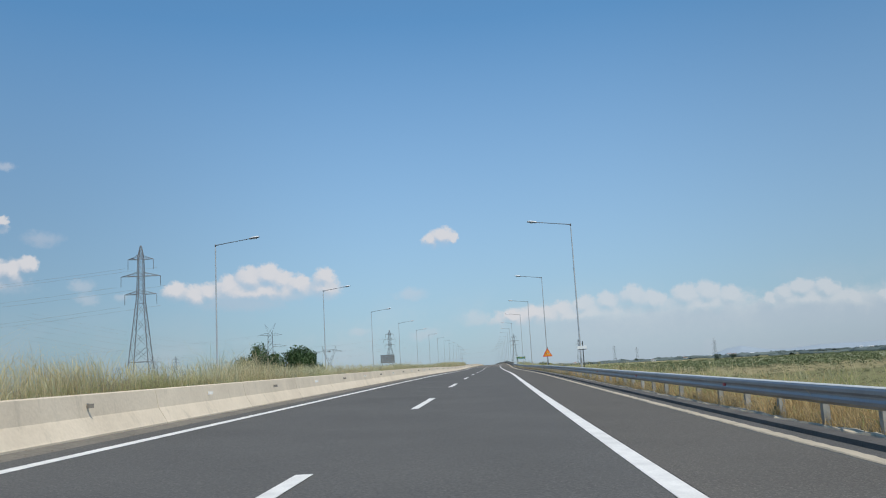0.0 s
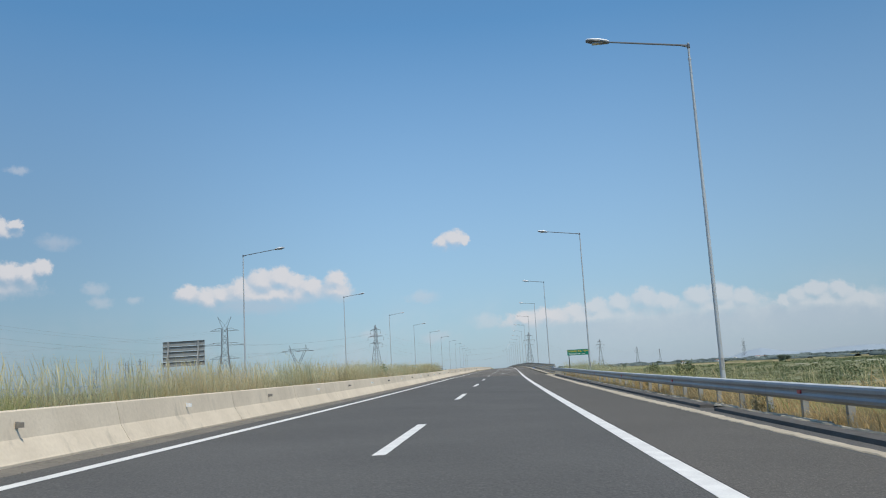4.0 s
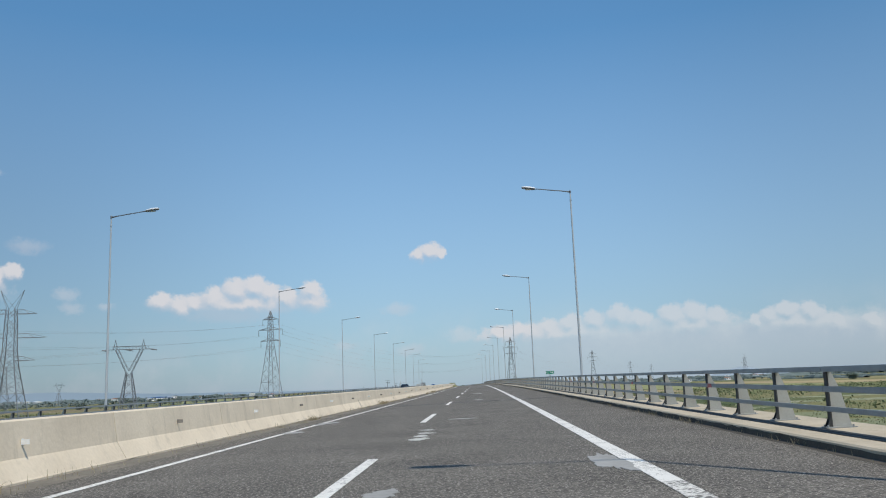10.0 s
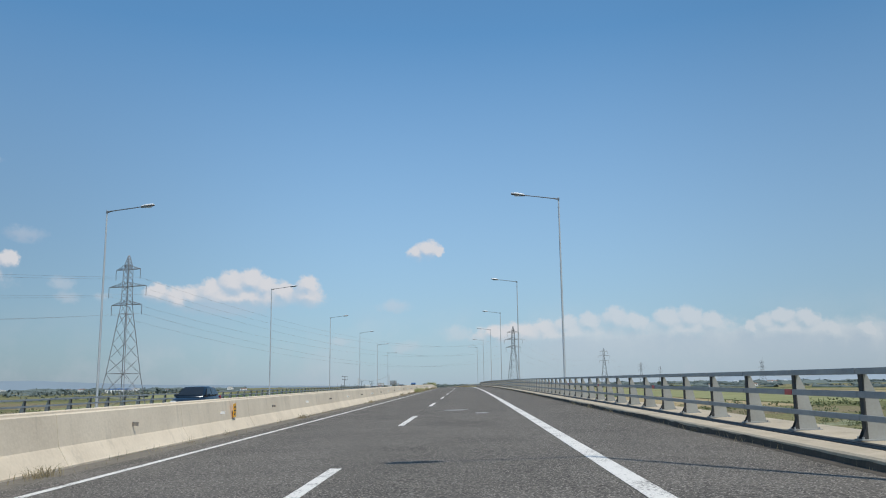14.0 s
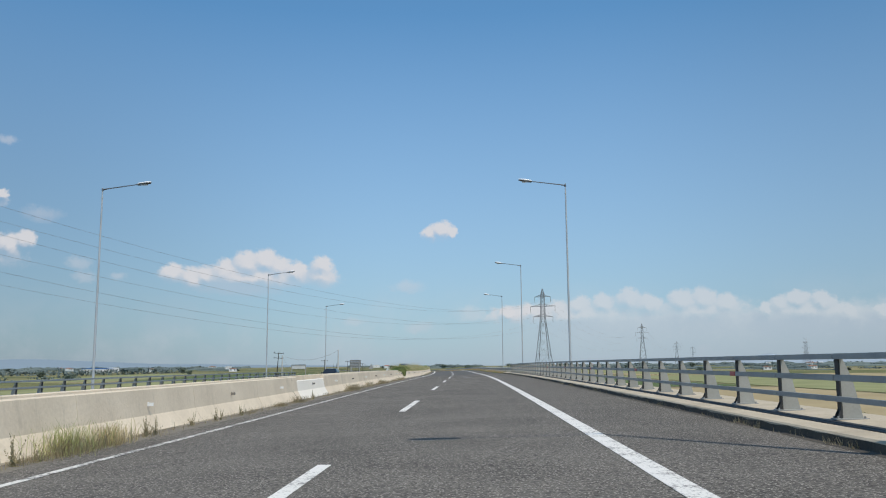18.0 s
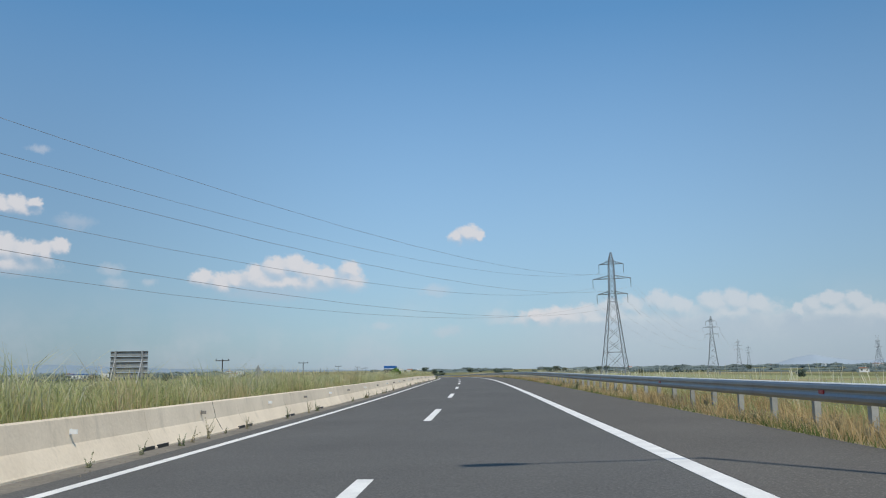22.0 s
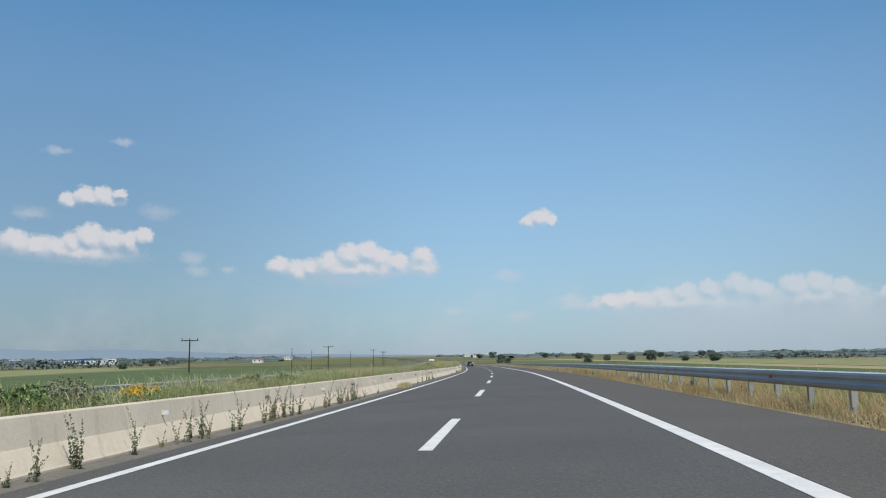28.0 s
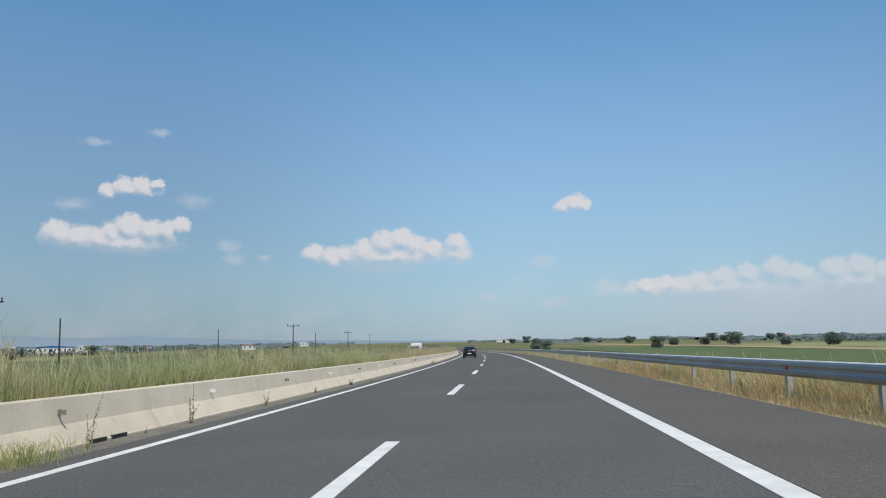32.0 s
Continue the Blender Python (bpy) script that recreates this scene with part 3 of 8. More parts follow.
def along(s, l, length, up=0.0):
    """Pose at s whose y runs to s + length on the road, following its slope."""
    a, b = Vector(spot(s, l, up)), Vector(spot(s + length, l, up))
    d = (b - a).normalized()
    right = d.cross(Vector((0, 0, 1))).normalized()
    m = Matrix((right, d, right.cross(d))).transposed().to_4x4()
    m.translation = a
    return m


# ---- mesh helpers ----


def mesh_of(name, verts, faces, material=None, smooth=False):
    me = bpy.data.meshes.new(name)
    me.from_pydata([tuple(map(float, v)) for v in verts] if not isinstance(verts, np.ndarray) else verts.tolist(), [], faces)
    me.update()
    if material:
        me.materials.append(material)
    if smooth:
        me.polygons.foreach_set("use_smooth", [True] * len(me.polygons))
    return me


def from_bm(name, bm, material=None, smooth=False):
    bmesh.ops.recalc_face_normals(bm, faces=bm.faces)
    me = bpy.data.meshes.new(name)
    bm.to_mesh(me)
    bm.free()
    if material:
        me.materials.append(material)
    if smooth:
        me.polygons.foreach_set("use_smooth", [True] * len(me.polygons))
    return me


def put(name, me, parent=None, m=None, label=""):
    """Link a mesh as one object, under parent when given; m is in the parent's space."""
    ob = new(name, me)
    if parent is not None:
        ob.parent = parent
    if m is not None:
        ob.matrix_basis = m
    if label:
        ob["label"] = label
    return ob


def part(name, bm, material, parent, label="", smooth=False):
    return put(name, from_bm(name, bm, material, smooth), parent, None, label)


def box(bm, x0, x1, y0, y1, z0, z1, bevel=0.0):
    vs = [bm.verts.new(p) for p in ((x0, y0, z0), (x1, y0, z0), (x1, y1, z0), (x0, y1, z0), (x0, y0, z1), (x1, y0, z1), (x1, y1, z1), (x0, y1, z1))]
    fs = [bm.faces.new([vs[i] for i in q]) for q in ((3, 2, 1, 0), (4, 5, 6, 7), (0, 1, 5, 4), (1, 2, 6, 5), (2, 3, 7, 6), (3, 0, 4, 7))]
    if bevel:
        bmesh.ops.bevel(bm, geom=list({e for f in fs for e in f.edges}), offset=bevel, segments=2, affect="EDGES")
    return vs


def bar(bm, a, b, r, sides=6, r2=None):
    """A round or square bar from a to b."""
    a, b = Vector(a), Vector(b)
    r2 = r if r2 is None else r2
    d = (b - a).normalized()
    u = d.orthogonal().normalized()
    w = d.cross(u)
    rings = []
    for p, q in ((a, r), (b, r2)):
        rings.append([bm.verts.new(p + (u * math.cos(t) + w * math.sin(t)) * q) for t in [(i + 0.5) * 2 * math.pi / sides for i in range(sides)]])
    for i in range(sides):
        j = (i + 1) % sides
        bm.faces.new((rings[0][i], rings[0][j], rings[1][j], rings[1][i]))
    bm.faces.new(rings[0][::-1])
    bm.faces.new(rings[1])


def prism(bm, outline, y0, y1):
    """Extrude an outline of (x, z) points from y0 to y1."""
    a = [bm.verts.new((x, y0, z)) for x, z in outline]
    b = [bm.verts.new((x, y1, z)) for x, z in outline]
    n = len(outline)
    for i in range(n):
        j = (i + 1) % n
        bm.faces.new((a[i], a[j], b[j], b[i]))
    bm.faces.new(a[::-1])
    bm.faces.new(b)


def sweep(name, outline, s0, s1, step, material, closed=True, label="", category="", kind="structure"):
    """A body along the road: outline of (l, up) points over the paved surface."""
    n = max(1, round((s1 - s0) / step))
    ss = np.linspace(s0, s1, n + 1)
    ls, ups = np.array([p[0] for p in outline]), np.array([p[1] for p in outline])
    v = spot(ss[:, None], ls[None, :], ups[None, :]).reshape(-1, 3)
    k = len(outline)
    faces = []
    for i in range(n):
        for j in range(k if closed else k - 1):
            q = (j + 1) % k
            faces.append((i * k + j, i * k + q, (i + 1) * k + q, (i + 1) * k + j))
    if closed:
        faces += [tuple(range(k))[::-1], tuple(range(n * k, n * k + k))]
    ob = new(name, mesh_of(name, v, faces, material))
    return tagged(ob, label, category, "", kind)


def thing(name, label, category, m=None, group="", kind=""):
    ob = new(name)
    if m is not None:
        ob.matrix_basis = m
    return tagged(ob, label, category, group, kind)


# ---- the ground: one sheet to the horizon, with the embankment and the river plain in it ----


def ground_z(S, L):
    """Height of the bare ground at road coordinates."""
    S, L = np.broadcast_arrays(np.asarray(S, float), np.asarray(L, float))
    edge = np.where(S > BR1, 6.4, 7.55)
    top = surf(S, np.clip(L, -19.5, edge))
    e = L - edge
    drop = np.where(e > -0.01, np.interp(e, [0, 0.35, 1.05, 4.9, 33], [0.0, 0.03, 0.10, 0.55, 12]), 0)
    drop = np.where(L < -18.9, np.interp(-L, [18.9, 19.8, 22, 25.5, 50], [0.05, 0.1, 0.3, 0.9, 12]), drop)
    drop = np.where((L > -18.7) & (L < -7.6), 0.5, drop)
    drop = np.where((L > -4.7) & (e < -0.01), 0.5, drop)
    drop = np.where((L >= -7.6) & (L <= -4.7), 0.3, drop)
    drop = np.where((L > -7.16) & (L < -5.24), -0.48, drop)
    bank = np.maximum(top - drop, PLAIN)
    on_bridge = np.interp(S, [222, 240, 655, 672], [0, 1, 1, 0])
    return bank * (1 - on_bridge) + PLAIN * on_bridge


def build_ground():
    ss = np.concatenate([np.arange(-1500, -100, 100), np.arange(-100, 1700, 6), np.arange(1700, 4500, 100)]).astype(float)
    ls = np.array([-2700, -1500, -800, -400, -200, -110, -60, -40, -30, -25.5, -22, -19.8, -18.9, -18.5, -7.75, -7.55, -7.18, -7.14, -6.2, -5.26, -5.22, -4.85, -4.6,
                   6.2, 6.41, 7.0, 7.56, 7.9, 8.6, 10, 12.5, 15, 18, 22, 30, 45, 70, 110, 200, 400, 800, 1500, 2500, 4000], float)
    S, L = np.meshgrid(ss, ls, indexing="ij")
    z = ground_z(S, L)
    rng = np.random.RandomState(3)
    bumps = rng.rand(*z.shape) * 0.18 * ((L > 9.5) | (L < -24))
    z = z + np.where(np.abs(L) < 150, bumps, 0)
    p = heading(S)
    X = np.interp(S, GRID, LINE_X) + L * np.cos(p)
    Y = np.interp(S, GRID, LINE_Y) + L * np.sin(p)
    v = np.stack([X, Y, z], -1).reshape(-1, 3)
    k = len(ls)
    faces = [(i * k + j, i * k + j + 1, (i + 1) * k + j + 1, (i + 1) * k + j) for i in range(len(ss) - 1) for j in range(k - 1)]
    me = mesh_of("ground", v, faces, FIELDS, True)
    me.materials.append(SOIL)
    idx = np.zeros((len(ss) - 1, k - 1), int)
    mid = (ls[1:] + ls[:-1]) / 2
    idx[np.ix_(ss[:-1] < 1150, (mid > -24) & (mid < 14))] = 1
    me.polygons.foreach_set("material_index", idx.ravel())
    tagged(new("ground", me), "flat green and straw fields with the road's grassy embankment", "ground", "", "structure")


build_ground()

# gravel plain of the river beside and under the bridge
n_river = 24


def field(s0, s1, l0, l1, material, label, up, seed):
    """A field of one crop on the plain, its edges a little uneven."""
    rng = random.Random(seed)
    ls_f = np.linspace(l0, l1, 7)
    v = np.concatenate([spot(s0 + 0.1 * (ls_f - l0) + np.array([rng.uniform(-2, 2) for _ in ls_f]), ls_f), spot(s1 + 0.1 * (ls_f - l0) + np.array([rng.uniform(-2, 2) for _ in ls_f]), ls_f)])
    v[:, 2] = PLAIN + up
    low = v.copy()
    low[:, 2] -= 0.4
    ring = list(range(7)) + list(range(13, 6, -1))
    faces = [(i, i + 1, i + 8, i + 7) for i in range(6)] + [(a, b, b + 14, a + 14) for a, b in zip(ring, ring[1:] + ring[:1])]
    tagged(new("field", mesh_of("field", np.concatenate([v, low]), faces, material)), label, "field", "fields on the plain", "structure")


STUBBLE = mat("straw_stubble", (0.40, 0.315, 0.18), (0.29, 0.23, 0.125), 0.95, 0, 0.05, 1.2, 0.3, 0.6, spec=0.1)
CROP = mat("green_crop", (0.125, 0.155, 0.065), (0.08, 0.11, 0.045), 0.95, 0, 0.06, 1.5, 0.4, 0.6, spec=0.1)
MEADOW = mat("mixed_meadow", (0.29, 0.285, 0.14), (0.19, 0.20, 0.09), 0.95, 0, 0.05, 1.1, 0.4, 0.6, spec=0.1)
field(655, 800, 40, 92, STUBBLE, "golden stubble field below the road", 0.24, 1)
field(690, 1010, 98, 190, MEADOW, "green meadow beyond the stubble field", 0.24, 2)
field(740, 1060, 200, 260, STUBBLE, "pale straw field on the plain", 0.1, 3)
field(815, 1030, 46, 90, CROP, "green crop field below the road", 0.24, 4)
field(1045, 1430, 52, 118, CROP, "dark green crop field below the road", 0.24, 5)
field(1050, 1720, 122, 146, STUBBLE, "narrow strip of ripe straw between the fields", 0.24, 6)
field(1060, 1500, 152, 230, MEADOW, "green meadow behind the straw strip", 0.1, 7)
field(700, 980, -130, -62, MEADOW, "green meadow beyond the opposite carriageway", 0.24, 8)
field(990, 1300, -150, -64, CROP, "green crop field beyond the opposite carriageway", 0.24, 9)
field(980, 1420, -230, -158, MEADOW, "pale meadow across the plain", 0.1, 10)
rs = np.linspace(262, 560, n_river + 1)
rl_ = np.linspace(-900, 1000, 95)
RS, RL = np.meshgrid(rs, rl_, indexing="ij")
rp = spot(411 + (RS - 411) * (0.8 + 0.22 * np.sin(RL * 0.013 + 1.0)) + 0.12 * RL + (9 * np.sin(RL * 0.031) + 14 * np.sin(RL * 0.0087)) * np.sign(RS - 411), RL)
rp[..., 2] = PLAIN + 0.06 + 0.05 * np.sin(RS * 0.2) * np.cos(RL * 0.13)
tagged(new("riverbed", mesh_of("riverbed", rp.reshape(-1, 3), [(i * 95 + j, i * 95 + j + 1, i * 95 + j + 96, i * 95 + j + 95) for i in range(n_river) for j in range(94)], GRAVEL)),
       "dry gravel riverbed with sparse green scrub", "riverbed", "", "structure")

# ---- paved surfaces ----
for nm, a, b, m_ in (("road_approach", S_MIN, OLD0, ASPHALT), ("road_bridge", OLD0, OLD1, ASPHALT_OLD), ("road_beyond", OLD1, S_MAX, ASPHALT)):
    right = {"road_approach": 7.5, "road_bridge": 6.5, "road_beyond": 6.45}[nm]
    sweep(nm, [(-4.78, 0), (-3.9, 0), (0, 0), (3.8, 0), (right, 0), (right, -0.35), (-4.78, -0.35)], a, b, 5, m_,
          label="dark grey asphalt carriageway" if m_ is ASPHALT else "worn coarse grey asphalt on the bridge deck", category="road")
    sweep(nm.replace("road", "opposite_road"), [(-18.85, 0), (-12.4, 0), (-7.62, 0), (-7.62, -0.35), (-18.85, -0.35)], a, b, 5, m_,
          label="asphalt of the opposite carriageway", category="road")
for a_, b_ in ((S_MIN, OLD0), (OLD1, S_MAX)):
    sweep("shoulder", [(3.96, 0.001), (3.96, 0.004), (6.3 if a_ < 0 else 6.44, 0.004), (6.3 if a_ < 0 else 6.44, 0.001)], a_, b_, 5, ASPHALT_SIDE, label="paler worn asphalt of the hard shoulder", category="road")
# concrete edging and drain on the first approach
rng = np.random.RandomState(31)
es = np.arange(S_MIN, 218.6, 0.25)
broken = np.interp(es, [0, 138, 160, 222], [0.12, 0.12, 1.0, 1.0])
w_in = 6.42 - 0.14 * broken + broken * (0.03 * np.sin(es * 0.31) + 0.012 * np.sin(es * 5.3 + 1)) + rng.uniform(-0.04, 0.04, len(es)) * (0.4 + broken)
w_out = 6.60 + 0.06 * broken + broken * 0.03 * np.sin(es * 0.47 + 1) + rng.uniform(-0.03, 0.03, len(es)) * (0.4 + broken)
ev = np.stack([spot(es, w_in, 0.003), spot(es, w_in + 0.02, 0.014 + 0.01 * rng.rand(len(es))), spot(es, w_out - 0.02, 0.018 + 0.01 * rng.rand(len(es))), spot(es, w_out, 0.003)], 1).reshape(-1, 3)
tagged(new("edging", mesh_of("edging", ev, [(i * 4 + j, i * 4 + j + 1, i * 4 + j + 5, i * 4 + j + 4) for i in range(len(es) - 1) for j in range(3)], CONCRETE_LOW)),
       "pale broken concrete edging strip along the shoulder", "edging", "", "structure")
sweep("apron", [(6.2, 0.002), (6.25, 0.02), (7.5, 0.03), (7.5, 0.0)], 213.0, 218.7, 1.5, CONCRETE_LOW, label="pale concrete apron before the bridge kerb", category="apron")
for a_, b_ in ((S_MIN, 148.5), (150.0, 180.0), (181.6, 214)):
    sweep("gutter_lip", [(6.98, 0.0), (7.0, 0.075), (7.12, 0.085), (7.46, 0.07), (7.46, 0.0)], a_, b_, 3, LIP_DARK, label="raised dark asphalt lip along the verge", category="kerb")
es = np.arange(S_MIN, 214, 0.22)
w_in = 7.40 + 0.05 * np.sin(es * 2.3) + 0.04 * np.sin(es * 6.1 + 2) + rng.uniform(-0.03, 0.03, len(es))
w_out = np.maximum(w_in + 0.05, 7.62 + 0.07 * np.sin(es * 1.1) + rng.uniform(-0.05, 0.05, len(es)))
ev = np.stack([spot(es, w_in, 0.06), spot(es, w_in + 0.02, 0.088 + 0.022 * rng.rand(len(es))), spot(es, w_out - 0.02, 0.07 + 0.03 * rng.rand(len(es))), spot(es, w_out, -0.1)], 1).reshape(-1, 3)
tagged(new("drain_edge", mesh_of("drain_edge", ev, [(i * 4 + j, i * 4 + j + 1, i * 4 + j + 5, i * 4 + j + 4) for i in range(len(es) - 1) for j in range(3)], CONCRETE_LOW)),
       "crumbled pale concrete edge of the verge", "kerb", "", "structure")

# ---- bridge: deck edges, kerbs, girder, piers ----
sweep("bridge_kerb", [(6.44, -0.1), (6.45, 0.13), (6.48, 0.155), (6.88, 0.16), (6.9, 0.15), (7.2, 0.15), (7.21, 0.163), (8.05, 0.175), (8.2, 0.155), (8.2, -0.9), (6.6, -0.9)],
      KERB0, KERB1, 4, CONCRETE_LOW, label="pale concrete bridge kerb and walkway", category="kerb")
# two dark brown strips, slightly raised, just in front of the railing posts
for lo, hi in ((6.92, 7.03), (7.06, 7.18)):
    sweep("walkway_strip", [(lo, 0.145), (lo, 0.162), (lo + 0.02, 0.168), (hi - 0.02, 0.168), (hi, 0.162), (hi, 0.145)], KERB0 + 0.2, KERB1 - 0.3, 4, DARK_BROWN, label="dark brown raised strip along the bridge walkway", category="cover strip")
rng = np.random.RandomState(33)
es = np.arange(RAIL0, RAIL1, 0.7)
w_in = 6.40 - 0.05 * np.abs(np.sin(es * 0.23)) + rng.uniform(-0.04, 0.03, len(es))
ev = np.stack([spot(es, w_in, 0.002), spot(es, w_in + 0.02, 0.01), spot(es, 6.455, 0.03)], 1).reshape(-1, 3)
tagged(new("kerb_dirt", mesh_of("kerb_dirt", ev, [(i * 3 + j, i * 3 + j + 1, i * 3 + j + 4, i * 3 + j + 3) for i in range(len(es) - 1) for j in range(2)], DIRT_AND_SHADE)),
       "dark dirt gathered along the kerb's foot", "dirt", "", "structure")
# shade of the kerb's road face, laid on as a dark ragged strip
gs = np.arange(KERB0 + 0.1, KERB1 - 0.1, 0.35)
g_top = 0.112 + 0.012 * np.sin(gs * 0.7) + rng.uniform(-0.02, 0.014, len(gs))
gv = np.stack([spot(gs, 6.434, 0.0), spot(gs, 6.441, 0.05), spot(gs, 6.4465, g_top), spot(gs, 6.46, g_top + 0.004)], 1).reshape(-1, 3)
tagged(new("kerb_shade_strip", mesh_of("kerb_shade_strip", gv, [(i * 4 + j, i * 4 + j + 1, i * 4 + j + 5, i * 4 + j + 4) for i in range(len(gs) - 1) for j in range(3)], DIRT_AND_SHADE)),
       "dark ragged strip imitating shade on the bridge kerb's road face", "dirt", "", "structure")
sweep("bridge_kerb", [(-18.8, -0.1), (-18.8, 0.15), (-20.6, 0.17), (-20.6, -0.9), (-18.9, -0.9)], KERB0, KERB1, 4, CONCRETE_LOW, label="pale concrete kerb of the opposite deck", category="kerb")
sweep("bridge_girder", [(-20.5, -0.36), (8.1, -0.36), (8.1, -0.9), (5.5, -1.7), (-17.9, -1.7), (-20.5, -0.9)], BR0 - 4, BR1 + 4, 8, CONCRETE_LOW, label="concrete girder under the bridge deck", category="bridge")
sweep("median_slab", [(-7.62, -0.3), (-7.62, 0.05), (-4.78, 0.05), (-4.78, -0.3)], 232, 664, 8, CONCRETE_LOW, label="concrete slab between the median barriers", category="slab")
for i in range(11):
    s_p = BR0 + i * (BR1 - BR0) / 10
    for l_p in (-15.5, 1.5):
        pier = thing("bridge_pier", "concrete bridge pier under the deck", "pier", at(s_p, l_p, 0, 0, PLAIN - 0.4), "bridge piers", "structure")
        bm = bmesh.new()
        box(bm, -2.6, 2.6, -0.6, 0.6, 0, float(surf(s_p, l_p)) - 1.6 - PLAIN + 0.4, 0.1)
        part("shaft", bm, CONCRETE_LOW, pier)

# ---- road markings ----
sweep("edge_line", [(3.68, 0.003), (3.68, 0.007), (3.94, 0.007), (3.94, 0.003)], S_MIN, OLD0, 5, PAINT, label="broad solid white line by the shoulder", category="road marking")
for a, b, pm, note in ((OLD0, 258, PAINT_OLD, "worn"), (258, 300, PAINT_FADED, "broken and faded"), (300, 318, PAINT_OLD, "worn"), (318, 330, PAINT_FADED, "broken and faded"), (330, OLD1, PAINT_OLD, "worn")):
    sweep("edge_line", [(3.68, 0.003), (3.68, 0.007), (3.94, 0.007), (3.94, 0.003)], a, b, 5, pm, label="broad %s white line by the shoulder on the bridge" % note, category="road marking")
sweep("edge_line", [(3.68, 0.003), (3.68, 0.007), (3.94, 0.007), (3.94, 0.003)], OLD1, S_MAX, 5, PAINT, label="broad solid white line by the shoulder", category="road marking")
for a, b, pm in ((S_MIN, OLD0, PAINT), (OLD0, 575, PAINT_OLD), (575, 650, PAINT_FADED), (650, OLD1, PAINT_OLD), (OLD1, S_MAX, PAINT)):
    lo, hi = (-3.66, -3.52) if pm is not PAINT else (-3.84, -3.64)
    sweep("edge_line", [(lo, 0.003), (lo, 0.007), (hi, 0.007), (hi, 0.003)], a, b, 5, pm, label="solid white line beside the median barrier" if pm is PAINT else "worn white line beside the median barrier", category="road marking")
    for lo in (-8.6, -15.9):
        sweep("edge_line", [(lo - 0.1, 0.003), (lo - 0.1, 0.007), (lo + 0.1, 0.007), (lo + 0.1, 0.003)], a, b, 5, pm, label="solid white line of the opposite carriageway", category="road marking")
DASH_STEP, DASH_FIRST, DASH_LONG = 17.92, 5.2, 6.4
lane_line = thing("lane_line", "dashed white line between the two lanes", "road marking", None, "", "structure")
DASH_EARLY = [2.8, 22.0, 40.9, 59.5, 78.5, 98.8, 119.0, 139.2, 159.2, 178.7, 198.2, 218.9]
for s_d in DASH_EARLY + [DASH_FIRST + k * DASH_STEP for k in range(13, 90)]:
    worn = OLD0 < s_d < OLD1
    bm = bmesh.new()
    w = 0.085 if worn else 0.1
    box(bm, -w, w, 0, DASH_LONG, 0.003, 0.007)
    put("dash", from_bm("dash", bm, PAINT_OLD if worn else PAINT), lane_line, along(s_d, -0.08 if 30 < s_d < 110 else 0, DASH_LONG))
    bm = bmesh.new()
    box(bm, -w, w, 0, DASH_LONG, 0.003, 0.007)
    put("dash", from_bm("dash", bm, PAINT_OLD if worn else PAINT), lane_line, along(s_d, -12.3, DASH_LONG))

# ---- repairs, cracks and joints in the bridge deck ----


def blotch(name, s, l, ds, dl, material, label, seed, up=0.004, n=72):
    """A flat ragged patch laid on the road."""
    rng = random.Random(seed)
    pts = []
    for i in range(n):
        t = 2 * math.pi * i / n
        r = 1 + 0.2 * math.sin(2 * t + seed) + 0.13 * math.sin(3 * t + 2 * seed) + 0.1 * math.sin(7 * t + seed) + 0.07 * math.sin(13 * t + 3 * seed) + rng.uniform(-0.09, 0.09)
        pts.append((l + dl * r * math.cos(t), s + ds * r * math.sin(t)))
    top = [spot(b, a, up + 0.004) for a, b in pts]
    low = [spot(b, a, up - 0.003) for a, b in pts]
    v = np.array(top + low)
    faces = [tuple(range(n))] + [(i, i + n, (i + 1) % n + n, (i + 1) % n) for i in range(n)]
    return tagged(new(name, mesh_of(name, v, faces, material)), label, "road patch", "road repairs", "structure")


PALE_PATCHES = [(302.7, 0.75, 1.5, 0.95), (303.4, 1.6, 1.7, 0.9), (301.4, 2.35, 1.1, 0.75), (303.2, 3.2, 1.4, 0.85), (302.5, 3.8, 0.9, 0.5), (242.7, 1.42, 0.9, 0.14), (241.2, 1.48, 0.9, 0.16),
                (239.9, 1.25, 0.9, 0.18), (256.9, 2.9, 0.28, 0.78), (281.7, 1.05, 0.28, 0.33), (281.9, 3.0, 0.5, 0.28), (280.9, 2.5, 0.3, 0.4), (279.8, 2.62, 0.25, 0.22), (305.9, 3.65, 0.3, 0.16)]
PALE_PATCHES += [(324.3, 1.2, 0.4, 0.2), (323.9, 1.75, 0.15, 0.28), (322.2, 0.38, 0.35, 0.22), (321.2, 0.3, 0.3, 0.2), (320.5, 0.2, 0.4, 0.16), (341.5, 0.4, 0.2, 0.16), (340.3, 0.44, 0.2, 0.22),
                 (339.3, 0.4, 0.3, 0.16), (338.3, 0.42, 0.35, 0.2), (346.8, 1.15, 0.16, 0.38), (371.5, 1.6, 0.5, 0.28), (395.0, 1.5, 0.8, 0.35)]
